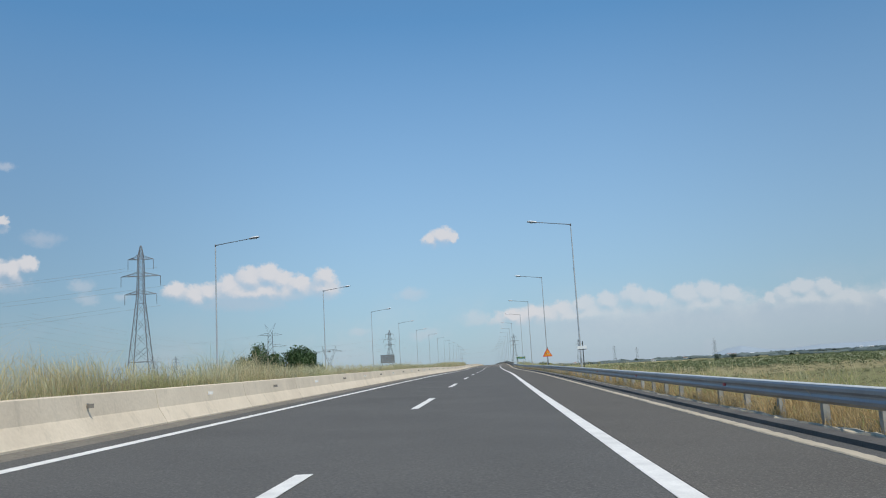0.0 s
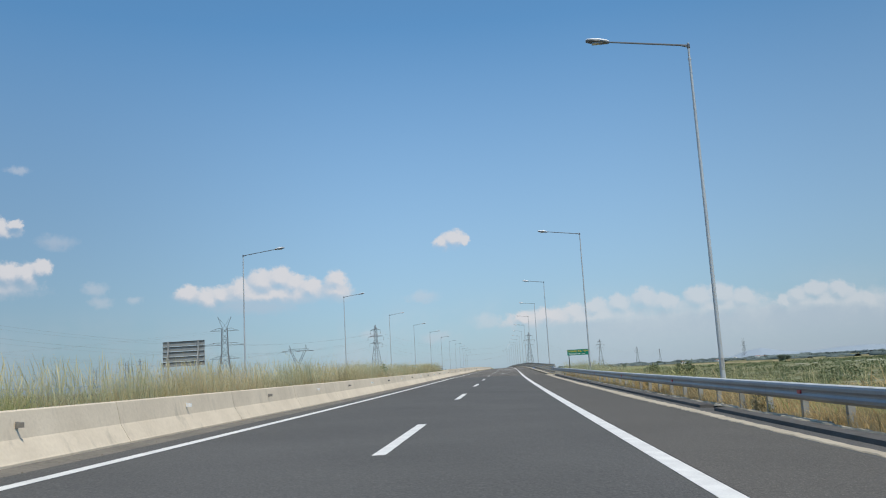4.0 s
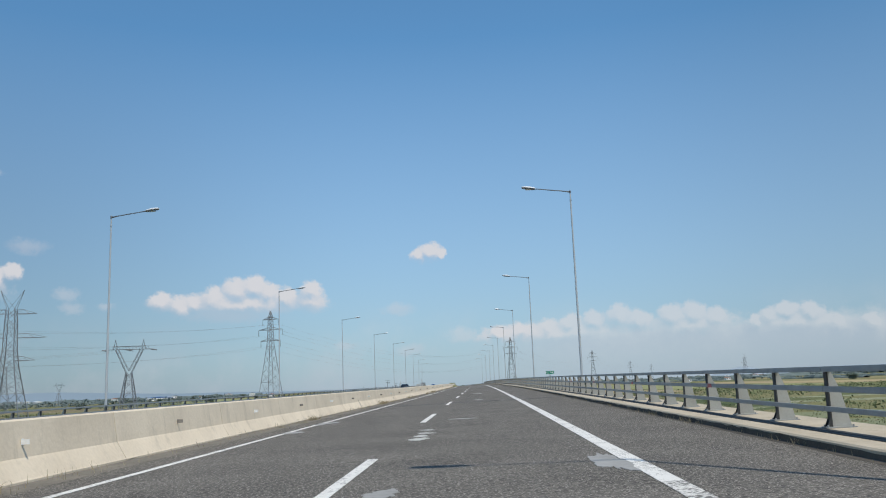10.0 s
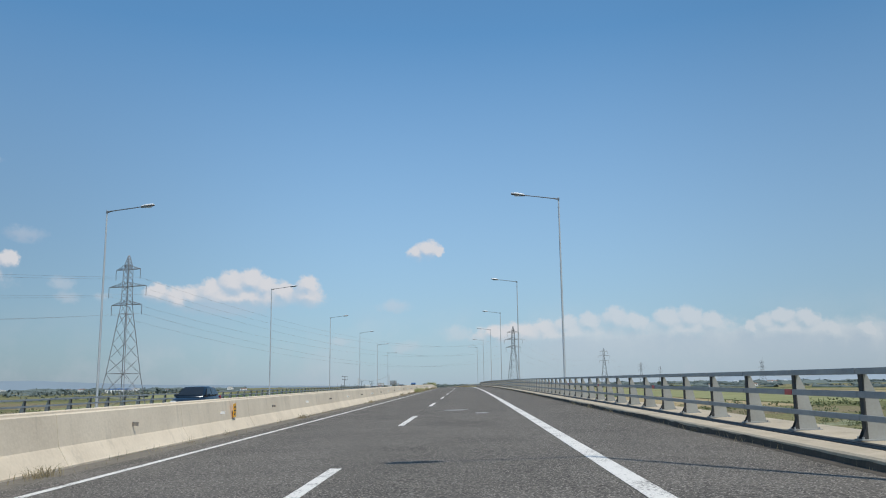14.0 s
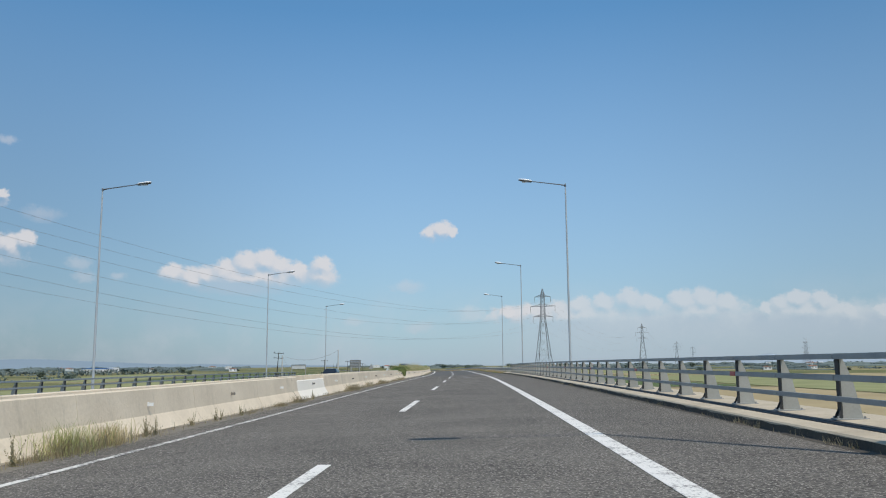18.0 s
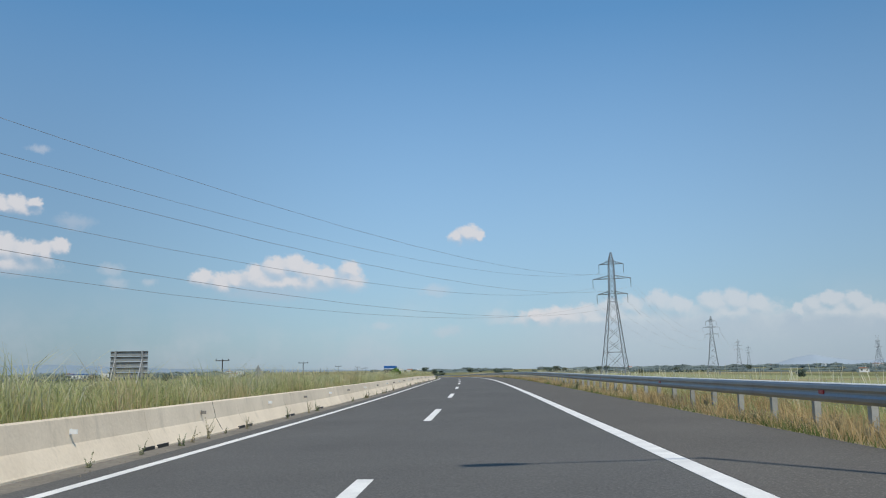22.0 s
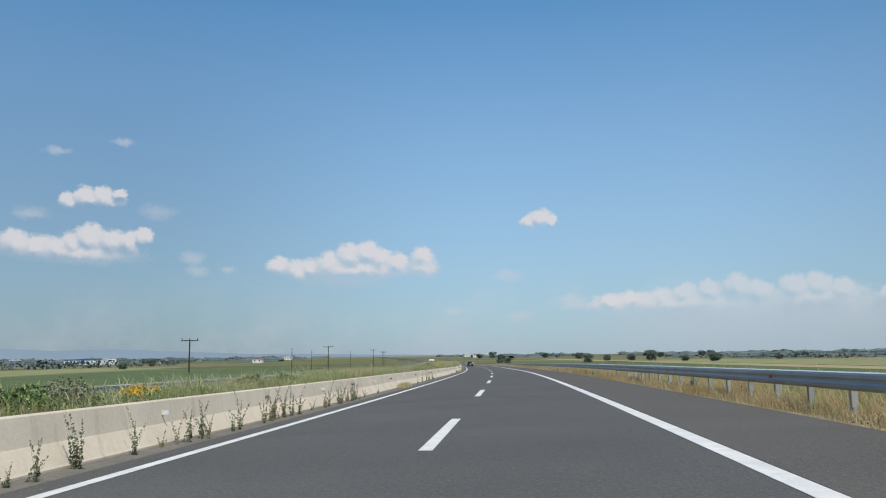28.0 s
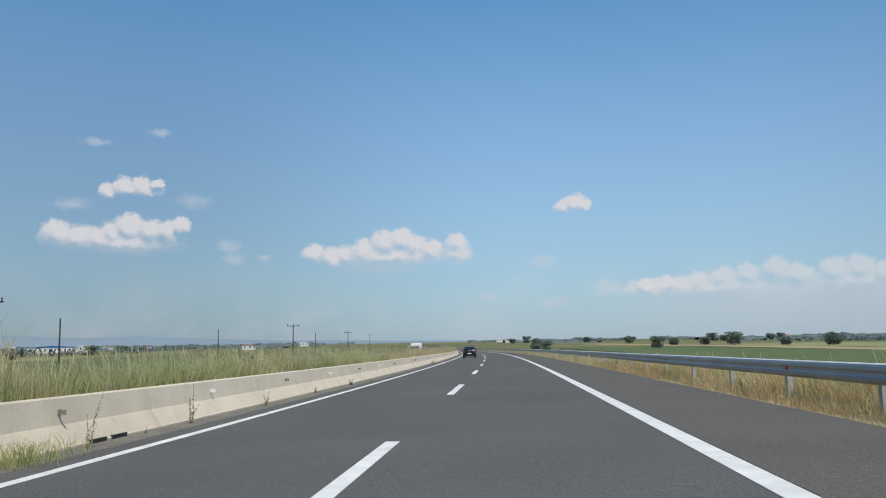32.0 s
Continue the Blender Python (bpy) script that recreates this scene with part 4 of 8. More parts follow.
DULL_PATCHES = [(239.1, 1.3, 0.5, 0.75), (286.1, 2.95, 0.4, 0.32), (286.8, 1.75, 0.25, 0.14), (281.0, 1.8, 0.8, 0.35), (280.7, 0.5, 0.5, 0.35), (306.4, 2.55, 1.0, 0.2), (301.3, 4.25, 0.5, 0.35), (300.2, 0.9, 0.6, 0.8),
                (326.9, -0.8, 0.9, 0.35), (326.7, 1.25, 0.8, 0.2), (322.0, 2.58, 0.4, 0.22), (323.3, 1.7, 0.4, 0.32), (310.2, 1.55, 0.6, 0.16), (314.0, 0.6, 0.6, 0.16), (328.7, 0.35, 0.3, 0.14), (329.9, 0.64, 0.3, 0.2)]
DULL_PATCHES += [(348.4, -3.4, 0.9, 0.28), (343.4, -3.4, 0.6, 0.22), (332.3, 3.5, 1.2, 0.2), (482.0, 1.4, 0.5, 0.45), (478.0, 2.4, 0.4, 0.25), (651.0, 1.6, 0.7, 0.25), (655.5, 1.2, 0.3, 0.15), (666.0, 1.0, 0.4, 0.5)]
for i, (a, b, c, d) in enumerate(DULL_PATCHES):
    blotch("road_patch", a, b, c, d, PATCH, "dull grey ragged repair patch on the road", i + 3)
for i, (a, b, c, d) in enumerate(PALE_PATCHES):
    blotch("road_patch", a, b, c, d, PATCH_PALE, "pale whitish ragged repair patch on the road", i + 53, 0.008 + 0.0009 * (i % 5))
rj = random.Random(4)
for s_j, wide in ((238, 0.22), (367, 0.24), (657, 0.24)):
    ls_j = np.linspace(-4.7, 6.46, 13)
    wob = np.array([rj.uniform(-0.05, 0.05) for _ in ls_j]) + 0.12 * ls_j
    v = np.concatenate([spot(s_j + wob - wide, ls_j, 0.006), spot(s_j + wob + wide, ls_j, 0.006), spot(s_j + wob - wide, ls_j, 0.001), spot(s_j + wob + wide, ls_j, 0.001)])
    k = len(ls_j)
    fc = [(i, i + 1, k + i + 1, k + i) for i in range(k - 1)] + [(i, 2 * k + i, 2 * k + i + 1, i + 1) for i in range(k - 1)] + [(k + i, k + i + 1, 3 * k + i + 1, 3 * k + i) for i in range(k - 1)]
    tagged(new("expansion_joint", mesh_of("expansion_joint", v, fc, TAR)), "dark sealed joint across the bridge deck", "joint", "bridge joints", "structure")

# ---- concrete median barriers, cast in 6 m lengths ----


def barrier_piece(height, length=5.991, material=CONCRETE):
    o = [(0.0, -0.1), (0.0, 0.06), (-0.02, 0.085), (-0.17, 0.34), (-0.19, 0.37), (-0.27, height - 0.02), (-0.29, height), (-0.40, height), (-0.42, height - 0.02), (-0.50, 0.37), (-0.69, 0.06), (-0.69, -0.1)]
    bm = bmesh.new()
    prism(bm, o, 0.009, length)
    return from_bm("segment", bm, material)


SEG_LOW, SEG_HIGH, SEG_PALE = barrier_piece(0.77), barrier_piece(0.92), barrier_piece(0.77, 5.991, CONCRETE_WHITE)
REF_MESH = {}
for key, mm in (("white", WHITE_REF), ("dark", DARK_REF)):
    bm = bmesh.new()
    box(bm, -0.05, 0.07, -0.005, 0.005, -0.037, 0.037)
    box(bm, -0.055, -0.048, -0.01, 0.06, -0.045, 0.045)
    REF_MESH[key] = from_bm("delineator", bm, mm)
bm = bmesh.new()
box(bm, -0.03, 0.006, -0.27, 0.27, 0.0, 0.10)
HOLE = from_bm("drain_hole", bm, BLACK)


def cast(k):
    """Where the k-th cast length begins; each is a little over six metres."""
    ks = (-20, 0, 21, 67, 108, 110, 113, 116, 119, 122, 124, 126, 139, 142, 145, 148, 151, 154, 157, 159, 163, 165, 240)
    ss = (-81.4, 41.96, 172.9, 461.3, 710.2, 722.3, 737.8, 756.4, 772.2, 790.9, 799.6, 812.0, 894.5, 913.1, 928.95, 947.3, 962.86, 981.17, 996.53, 1008.8, 1030.23, 1042.7, 1507.0)
    return float(np.interp(k, ks, ss))


def barrier(side_l, flip, k0, k1, label, reflectors):
    b = thing("concrete_barrier", label, "barrier", None, "median barriers")
    for k in range(k0, k1):
        s, e = cast(k), cast(k + 1)
        seg = SEG_HIGH if 228 <= s < 651 else SEG_LOW
        m = along(e, side_l, s - e) if flip else along(s, side_l, e - s)
        pale = not flip and s < 610 < e or not flip and 1013 < s + 0.5 < 1020
        put("segment", SEG_PALE if pale else seg, b, m @ Matrix.Diagonal((1, (e - s) / 6.0, 1, 1)), "paler newer concrete segment" if pale else "")
        if reflectors:
            h = 0.60 if seg is SEG_HIGH else 0.56
            put("delineator", REF_MESH["dark" if k % 2 else "white"], b, along(s + 3.1, side_l - 0.16, 1.0, h), "small %s delineator plate" % ("dark" if k % 2 else "white"))
            if 654 < s < 735:
                for q in (-0.36, 0.34):
                    put("drain_hole", HOLE, b, along(s + q, side_l, 1.0, -0.005), "dark drain opening")
    if reflectors:
        for s in (746.6, 762.6, 778.6, 797.0, 815.6, 938.7, 963.6, 987.3, 1011.4, 1034.5):
            for q in (-0.36, 0.34):
                put("drain_hole", HOLE, b, along(s + q, side_l, 1.0, -0.005), "dark drain opening")
    return b


barrier(-4.78, False, -16, 216, "sand-coloured concrete median barrier in cast lengths", True)
barrier(-7.62, True, -16, 216, "sand-coloured concrete barrier of the opposite carriageway", False)
for s_p in (471.6, 951.8):
    pl = thing("marker_plate", "small orange marker plate on the concrete barrier", "marker", along(s_p, -4.93, 1.0, 0.62))
    bm = bmesh.new()
    box(bm, 0, 0.015, -0.13, 0.13, -0.2, 0.2, 0.004)
    part("plate", bm, ORANGE, pl)
    bm = bmesh.new()
    for zz in (-0.1, 0.0, 0.1):
        box(bm, 0.016, 0.018, -0.08, 0.08, zz - 0.02, zz + 0.02)
    part("lettering_bars", bm, BLACK, pl)


def crack(s, seed, height, thick=1.0):
    """A dark jagged crack down the barrier's road face, laid on it."""
    rng = random.Random(seed)
    face = [(-0.272, height - 0.03), (-0.25, height * 0.8), (-0.225, 0.55), (-0.195, 0.38), (-0.155, 0.32), (-0.09, 0.21), (-0.025, 0.10)]
    bm = bmesh.new()
    rows, y = [], 0.0
    for i, (x, z) in enumerate(face):
        y += rng.uniform(-0.03, 0.05)
        w = rng.uniform(0.008, 0.03) * thick
        rows.append([bm.verts.new((x + dx, y + dy, z)) for dx, dy in ((-0.004, -w), (0.006, 0.0), (-0.004, w))])
    for a, b in zip(rows, rows[1:]):
        bm.faces.new((a[0], a[1], b[1], b[0]))
        bm.faces.new((a[1], a[2], b[2], b[1]))
    ck = thing("crack", "dark jagged crack down the concrete barrier", "crack", along(s, -4.78, 1.0))
    part("line", bm, DIRT_AND_SHADE, ck)


for i, s_c in enumerate((384.0, 430.5, 516.0, 576.2, 606.1, 654.4)):
    crack(s_c, 60 + i, 0.92)
for i, s_c in enumerate((237.8, 366.3, 656.9)):
    crack(s_c, 90 + i, 0.92, 2.6)
for i, s_c in enumerate((66.0, 720.3, 822.0, 888.1, 1020.1)):
    crack(s_c, 80 + i, 0.80)

# ---- steel guard rails ----


def rail_length(length):
    """A W-shaped beam, its face to -x."""
    o = [(0.0, -0.165), (-0.035, -0.155), (-0.074, -0.115), (-0.078, -0.06), (-0.056, -0.018), (-0.056, 0.018), (-0.078, 0.06), (-0.074, 0.115), (-0.05, 0.145), (-0.03, 0.155)]
    back = [(x + 0.008, z - 0.008) for x, z in reversed(o)]
    bm = bmesh.new()
    prism(bm, o + back, 0, length)
    return from_bm("beam", bm, GALV_BEAM)


BEAM = rail_length(4.43)
# sunlight on the beam's top is put into this fold's paler steel
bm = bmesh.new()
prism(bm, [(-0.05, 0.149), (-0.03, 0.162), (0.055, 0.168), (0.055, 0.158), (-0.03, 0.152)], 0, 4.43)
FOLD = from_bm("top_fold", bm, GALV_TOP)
bm = bmesh.new()
box(bm, 0.05, 0.17, -0.06, -0.054, -0.5, 0.69)
box(bm, 0.05, 0.056, -0.06, 0.06, -0.5, 0.69)
box(bm, 0.164, 0.17, -0.06, 0.06, -0.5, 0.69)
box(bm, 0.0, 0.05, -0.04, 0.04, 0.45, 0.62)
RAIL_POST = from_bm("post", bm, POST_GREY)
bm = bmesh.new()
box(bm, -0.078, -0.04, -0.1, 0.1, -0.035, 0.035, 0.004)
STUD = from_bm("reflector", bm, RED)


def guard_rail(line, s0, s1, label, flip=False, first_stud=None, stud_step=12.4, up=0.58, sparse=9999.0):
    """A beam on posts; line gives its side distance at s, where it swings in to a railing it has no posts."""
    g = thing("guard_rail", label, "guard rail", None, "steel guard rails")
    n = int((s1 - s0) / 4.4 + 0.001)
    for k in range(n):
        a, b = s0 + k * 4.4, s0 + k * 4.4 + 4.4
        if flip:
            a, b = b, a
        pa, pb = Vector(spot(a, line(a), up)), Vector(spot(b, line(b), up))
        d = (pb - pa).normalized()
        right = d.cross(Vector((0, 0, 1))).normalized()
        m = Matrix((right, d, right.cross(d))).transposed().to_4x4()
        m.translation = pa
        put("top_fold", FOLD, put("beam", BEAM, g, m), None, "top fold in paler steel imitating sunlight")
        for q in (0.0,) if min(a, b) > sparse else (0.0, 2.2):
            s = min(a, b) + q
            if 217.8 < s < 678.5:
                continue
            put("post", RAIL_POST, g, along(s, line(s), -1.0 if flip else 1.0, -0.03))
            put("bolt", BOLT, g, along(s, line(s), -1.0 if flip else 1.0, up), "dark bolt head")
    if first_stud is not None:
        s = first_stud
        while s < s1 - 1:
            if s > s0:
                put("reflector", STUD, g, along(s, line(s), 1.0, up), "small red reflector")
            s += stud_step
    return g


bm = bmesh.new()
bar(bm, (-0.042, 0, 0), (-0.026, 0, 0), 0.02, 8)
BOLT = from_bm("bolt", bm, BLACK)
guard_rail(lambda s: float(np.interp(s, [198, 219], [7.72, 7.2])), -60, 221.6, "grey galvanised steel guard rail above dry grass", first_stud=-54.07)
guard_rail(lambda s: float(np.interp(s, [676, 692], [7.2, 7.42])), 674.4, 1330, "grey galvanised steel guard rail above dry grass", first_stud=689.6, stud_step=12.95, up=0.57, sparse=930)
guard_rail(lambda s: -19.2, -60, 214, "steel guard rail along the opposite carriageway", True)
guard_rail(lambda s: -19.2, 684, 1330, "steel guard rail along the opposite carriageway", True)

# ---- bridge railings: three bars on tapered steel posts ----
bm = bmesh.new()
prism(bm, [(-0.02, 0.0), (0.30, 0.0), (0.17, 0.60), (0.03, 0.93), (-0.02, 0.93)], -0.006, 0.006)
POST_PLATE = from_bm("gusset", bm, GALV_PALE)
# the flange's near-black steel holds the shade of its road-facing side
bm = bmesh.new()
box(bm, -0.045, -0.02, -0.06, 0.06, 0.0, 0.94, 0.003)
prism(bm, [(-0.12, 0.0), (-0.045, 0.0), (-0.045, 0.16)], -0.055, -0.045)
prism(bm, [(-0.12, 0.0), (-0.045, 0.0), (-0.045, 0.16)], 0.045, 0.055)
POST_BODY = from_bm("post", bm, GALV_DARK)
bm = bmesh.new()
box(bm, -0.14, 0.34, -0.1, 0.1, 0.0, 0.02)
for x in (-0.1, 0.29):
    for y in (-0.07, 0.07):
        bar(bm, (x, y, 0.02), (x, y, 0.05), 0.016, 6)
POST_FOOT = from_bm("base_plate", bm, GALV)
BAY = 2.3


def bar_length(z0, z1, x0, x1):
    bm = bmesh.new()
    box(bm, x0, x1, 0.003, BAY - 0.003, z0, z1, 0.008)
    return from_bm("bar", bm, GALV_BAR)


BARS = [bar_length(0.88, 0.965, -0.10, 0.04), bar_length(0.565, 0.655, -0.10, -0.046), bar_length(0.26, 0.34, -0.10, -0.046)]
bm = bmesh.new()
box(bm, -0.108, -0.101, -0.15, 0.15, -0.045, 0.045)
RAIL_STUD = from_bm("reflector", bm, RED)
# posts: close together at both ends, doubled at the deck joints
POSTS = [RAIL0]
for a, b, n_ in ((220.95, 237.5, 7), (238.5, 366.9, 55), (367.9, 656.93, 124), (657.98, 672.9, 6)):
    POSTS += [a + (b - a) * k / n_ for k in range(n_ + 1)]
POSTS += [674.67, RAIL1]


def bridge_railing(l, flip, label):
    g = thing("bridge_railing", label, "railing", None, "bridge railings")
    up = 0.168
    for a, b in zip(POSTS, POSTS[1:] + [None]):
        if b is None:
            m = along(a, l, -1.0 if flip else 1.0, up)
        else:
            m = along(b, l, a - b, up) if flip else along(a, l, b - a, up)
            long_ = m @ Matrix.Diagonal((1, (b - a) / BAY, 1, 1))
            for me in BARS:
                put("bar", me, g, long_)
        p = put("post", POST_BODY, g, m, "steel post, flange darkened for its shaded side")
        put("gusset", POST_PLATE, p, None, "tapered pale steel plate")
        put("base_plate", POST_FOOT, p)
    if flip:
        p = put("post", POST_BODY, g, along(RAIL0, l, -1.0, up), "steel post, flange darkened for its shaded side")
        put("gusset", POST_PLATE, p)
    else:
        for k in range(45):
            put("reflector", RAIL_STUD, g, along(230.3 + 10.04 * k, l, 1.0, up + 0.61), "small red reflector")
        # end frames of upright bars
        for s_e in (RAIL0 - 0.06, RAIL1 + 0.04):
            bm = bmesh.new()
            box(bm, -0.10, 0.04, -0.03, 0.03, 0.26, 0.965, 0.006)
            put("end_bar", from_bm("end_bar", bm, GALV), g, along(s_e, l, 1.0, up))
    return g


bridge_railing(7.32, False, "grey steel bridge railing with three bars")
bridge_railing(-19.4, True, "grey steel railing of the opposite bridge deck")

# ---- street lamps ----


def lamp_master(reach, height, label):
    """A tapered pole in two lengths, a thin rising arm clamped below its tip, and a flat lamp head."""
    root = thing("street_lamp", label, "street lamp", None, "street lamps along the road")
    bm = bmesh.new()
    for z0, z1, r0, r1 in ((0.0, 0.9, 0.09, 0.088), (0.9, height - 0.5, 0.074, 0.045), (height - 0.5, height + 0.1, 0.038, 0.038)):
        bar(bm, (0, 0, z0), (0, 0, z1), r0, 14, r1)
    bar(bm, (0, 0, height - 0.56), (0, 0, height - 0.48), 0.06, 14, 0.06)
    pole = part("pole", bm, LAMP_GREY, root, "", False)
    bm = bmesh.new()
    box(bm, -0.05, 0.05, -0.096, -0.082, 0.4, 0.8)
    part("service_door", bm, GALV, pole)
    bm = bmesh.new()
    box(bm, -0.2, 0.2, -0.2, 0.2, -0.02, 0.03)
    for x in (-0.15, 0.15):
        for y in (-0.15, 0.15):
            bar(bm, (x, y, 0.03), (x, y, 0.09), 0.02, 6)
    part("base_plate", bm, GALV, root)
    rise = 0.13 * (reach - 0.72)
    bm = bmesh.new()
    bar(bm, (0, 0, height), (-(reach - 0.72), 0, height + rise), 0.034, 8, 0.028)
    bar(bm, (-0.30, 0, height + 0.03), (0, 0, height - 0.05), 0.03, 6, 0.03)
    bar(bm, (0, 0, height - 0.09), (0, 0, height + 0.05), 0.058, 12, 0.058)
    part("arm", bm, LAMP_ARM, root, "darker thin steel arm")
    rings = []
    for f, hw, up_, dn in ((0.0, 0.06, 0.05, 0.05), (0.10, 0.11, 0.085, 0.08), (0.35, 0.165, 0.115, 0.09), (0.62, 0.17, 0.10, 0.075), (0.80, 0.13, 0.07, 0.06), (0.84, 0.07, 0.035, 0.04)):
        x, zc = -(reach - 0.78) - f, height + rise + 0.13 * f
        rings.append([(x, hw * c, zc + (up_ * s_ if s_ > 0 else dn * s_)) for c, s_ in [(math.cos(i * math.pi / 7), math.sin(i * math.pi / 7)) for i in range(14)]])
    bm = bmesh.new()
    vs = [[bm.verts.new(p) for p in ring[:8]] for ring in rings]
    for a, b in zip(vs, vs[1:]):
        for i in range(7):
            bm.faces.new((a[i], a[i + 1], b[i + 1], b[i]))
        bm.faces.new((a[7], a[0], b[0], b[7]))
    bm.faces.new(vs[0][::-1])
    bm.faces.new(vs[-1])
    head = part("lamp_head", bm, LAMP_HEAD, root, "pale metal lamp cover", True)
    bm = bmesh.new()
    vs = [[bm.verts.new((x * 1.0, y * 0.96, z - 0.004)) for x, y, z in ring[7:] + ring[:1]] for ring in rings]
    for a, b in zip(vs, vs[1:]):
        for i in range(7):
            bm.faces.new((a[i], a[i + 1], b[i + 1], b[i]))
        bm.faces.new((a[7], a[0], b[0], b[7]))
    bm.faces.new(vs[0][::-1])
    bm.faces.new(vs[-1])
    under = part("housing", bm, LAMP_ARM, head, "dark lower housing", True)
    bm = bmesh.new()
    x, z = -(reach - 0.78) - 0.42, height + rise + 0.13 * 0.42
    box(bm, x - 0.2, x + 0.2, -0.11, 0.11, z - 0.098, z - 0.06, 0.01)
    part("lens", bm, GLASS_GREY, head, "pale glass lens")
    return root


LAMP_ARM = mat("lamp_arm_steel", (0.17, 0.18, 0.19), (0.11, 0.12, 0.13), 0.5, 0.4, 1.0, 30, 0.02, 0.7)
lamp_long = lamp_master(3.6, 12.08, "tall grey steel street lamp with a long single arm")
lamp_short = lamp_master(2.85, 12.02, "tall grey steel street lamp with a short single arm")
RIGHT_LAMPS = [69.2, 112.6, 156.3, 199.7, 241.9, 284.1, 326.6, 369.3, 411.3, 454.1, 496.9, 539.6, 582.1, 624.8, 665.9, 705.3]
LEFT_LAMPS = [64.8, 107.3, 151.1, 196.0, 239.8, 283.6, 325.6, 368.1, 410.0, 452.8, 495.8, 538.8, 580.6, 621.8, 663.7, 703.9]
used = set()
for s_l, side in [(s_, 1) for s_ in RIGHT_LAMPS] + [(s_, -1) for s_ in LEFT_LAMPS]:
    master = lamp_long if s_l < 215 else lamp_short
    level_ = float(np.interp(s_l, GRID, LINE_Z))
    if side > 0:
        m = at(s_l, 9.3 if s_l < 215 else float(np.interp(s_l, [240, 290, 370, 500, 580, 620], [7.9, 7.85, 7.7, 7.7, 7.78, 7.92])), 0, 0, level_ + 0.22)
    else:
        m = at(s_l, -19.96, 0, 180, level_ - 0.3 - float(np.interp(s_l, [630, 664, 704], [0, 0.5, 0.95])))
    if master in used:
        copy_thing(master, m)
    else:
        master.matrix_basis = m
        used.add(master)

# ---- vegetation ----


def raw_mesh(name, v, quads, tris, material):
    """A big mesh from arrays of corners, four- and three-cornered faces."""
    me = bpy.data.meshes.new(name)
    nq, nt_ = len(quads), len(tris)
    me.vertices.add(len(v))
    me.vertices.foreach_set("co", np.ascontiguousarray(v, np.float32).ravel())
    loops = np.concatenate([quads.ravel(), tris.ravel()]).astype(np.int32)
    me.loops.add(len(loops))
    me.loops.foreach_set("vertex_index", loops)
    me.polygons.add(nq + nt_)
    starts = np.concatenate([np.arange(nq) * 4, nq * 4 + np.arange(nt_) * 3]).astype(np.int32)
    me.polygons.foreach_set("loop_start", starts)
    me.update(calc_edges=True)
    me.validate()
    me.materials.append(material)
    return me


def blade_mesh(name, base, h, w, lean, rng, material):
    """Grass blades: base (n, 3), height, half width and lean for each."""
    n = len(base)
    t = rng.uniform(0, 2 * np.pi, n)
    side = np.stack([np.cos(t), np.sin(t), 0 * t], -1) * w[:, None]
    a = rng.uniform(0, 2 * np.pi, n)
    out = np.stack([np.cos(a), np.sin(a), 0 * a], -1) * (lean * h)[:, None]
    out[:, 0] -= 0.16 * h * rng.rand(n)
    up = np.zeros((n, 3))
    up[:, 2] = h
    v = np.stack([base - side, base + side, base + up + out], 1).reshape(-1, 3)
    return raw_mesh(name, v, np.zeros((0, 4), int), np.arange(n * 3).reshape(-1, 3), material)


def bent_mesh(name, base, h, w, lean, rng, material):
    """Longer leaves that arch over towards their tips."""
    n = len(base)
    t, a = rng.uniform(0, 2 * np.pi, n), rng.uniform(0, 2 * np.pi, n)
    side = np.stack([np.cos(t), np.sin(t), 0 * t], -1) * w[:, None]
    out = np.stack([np.cos(a), np.sin(a), 0 * a], -1) * (lean * h)[:, None]
    out[:, 0] -= 0.14 * h
    up = np.zeros((n, 3))
    up[:, 2] = h
    mid = base + up * 0.62 + out * 0.35
    v = np.stack([base - side * 0.7, base + side * 0.7, mid + side, mid - side, base + up * rng.uniform(0.75, 1.0, n)[:, None] + out], 1).reshape(-1, 3)
    i = np.arange(n)[:, None] * 5
    return raw_mesh(name, v, i + np.array([[0, 1, 2, 3]]), i + np.array([[3, 2, 4]]), material)


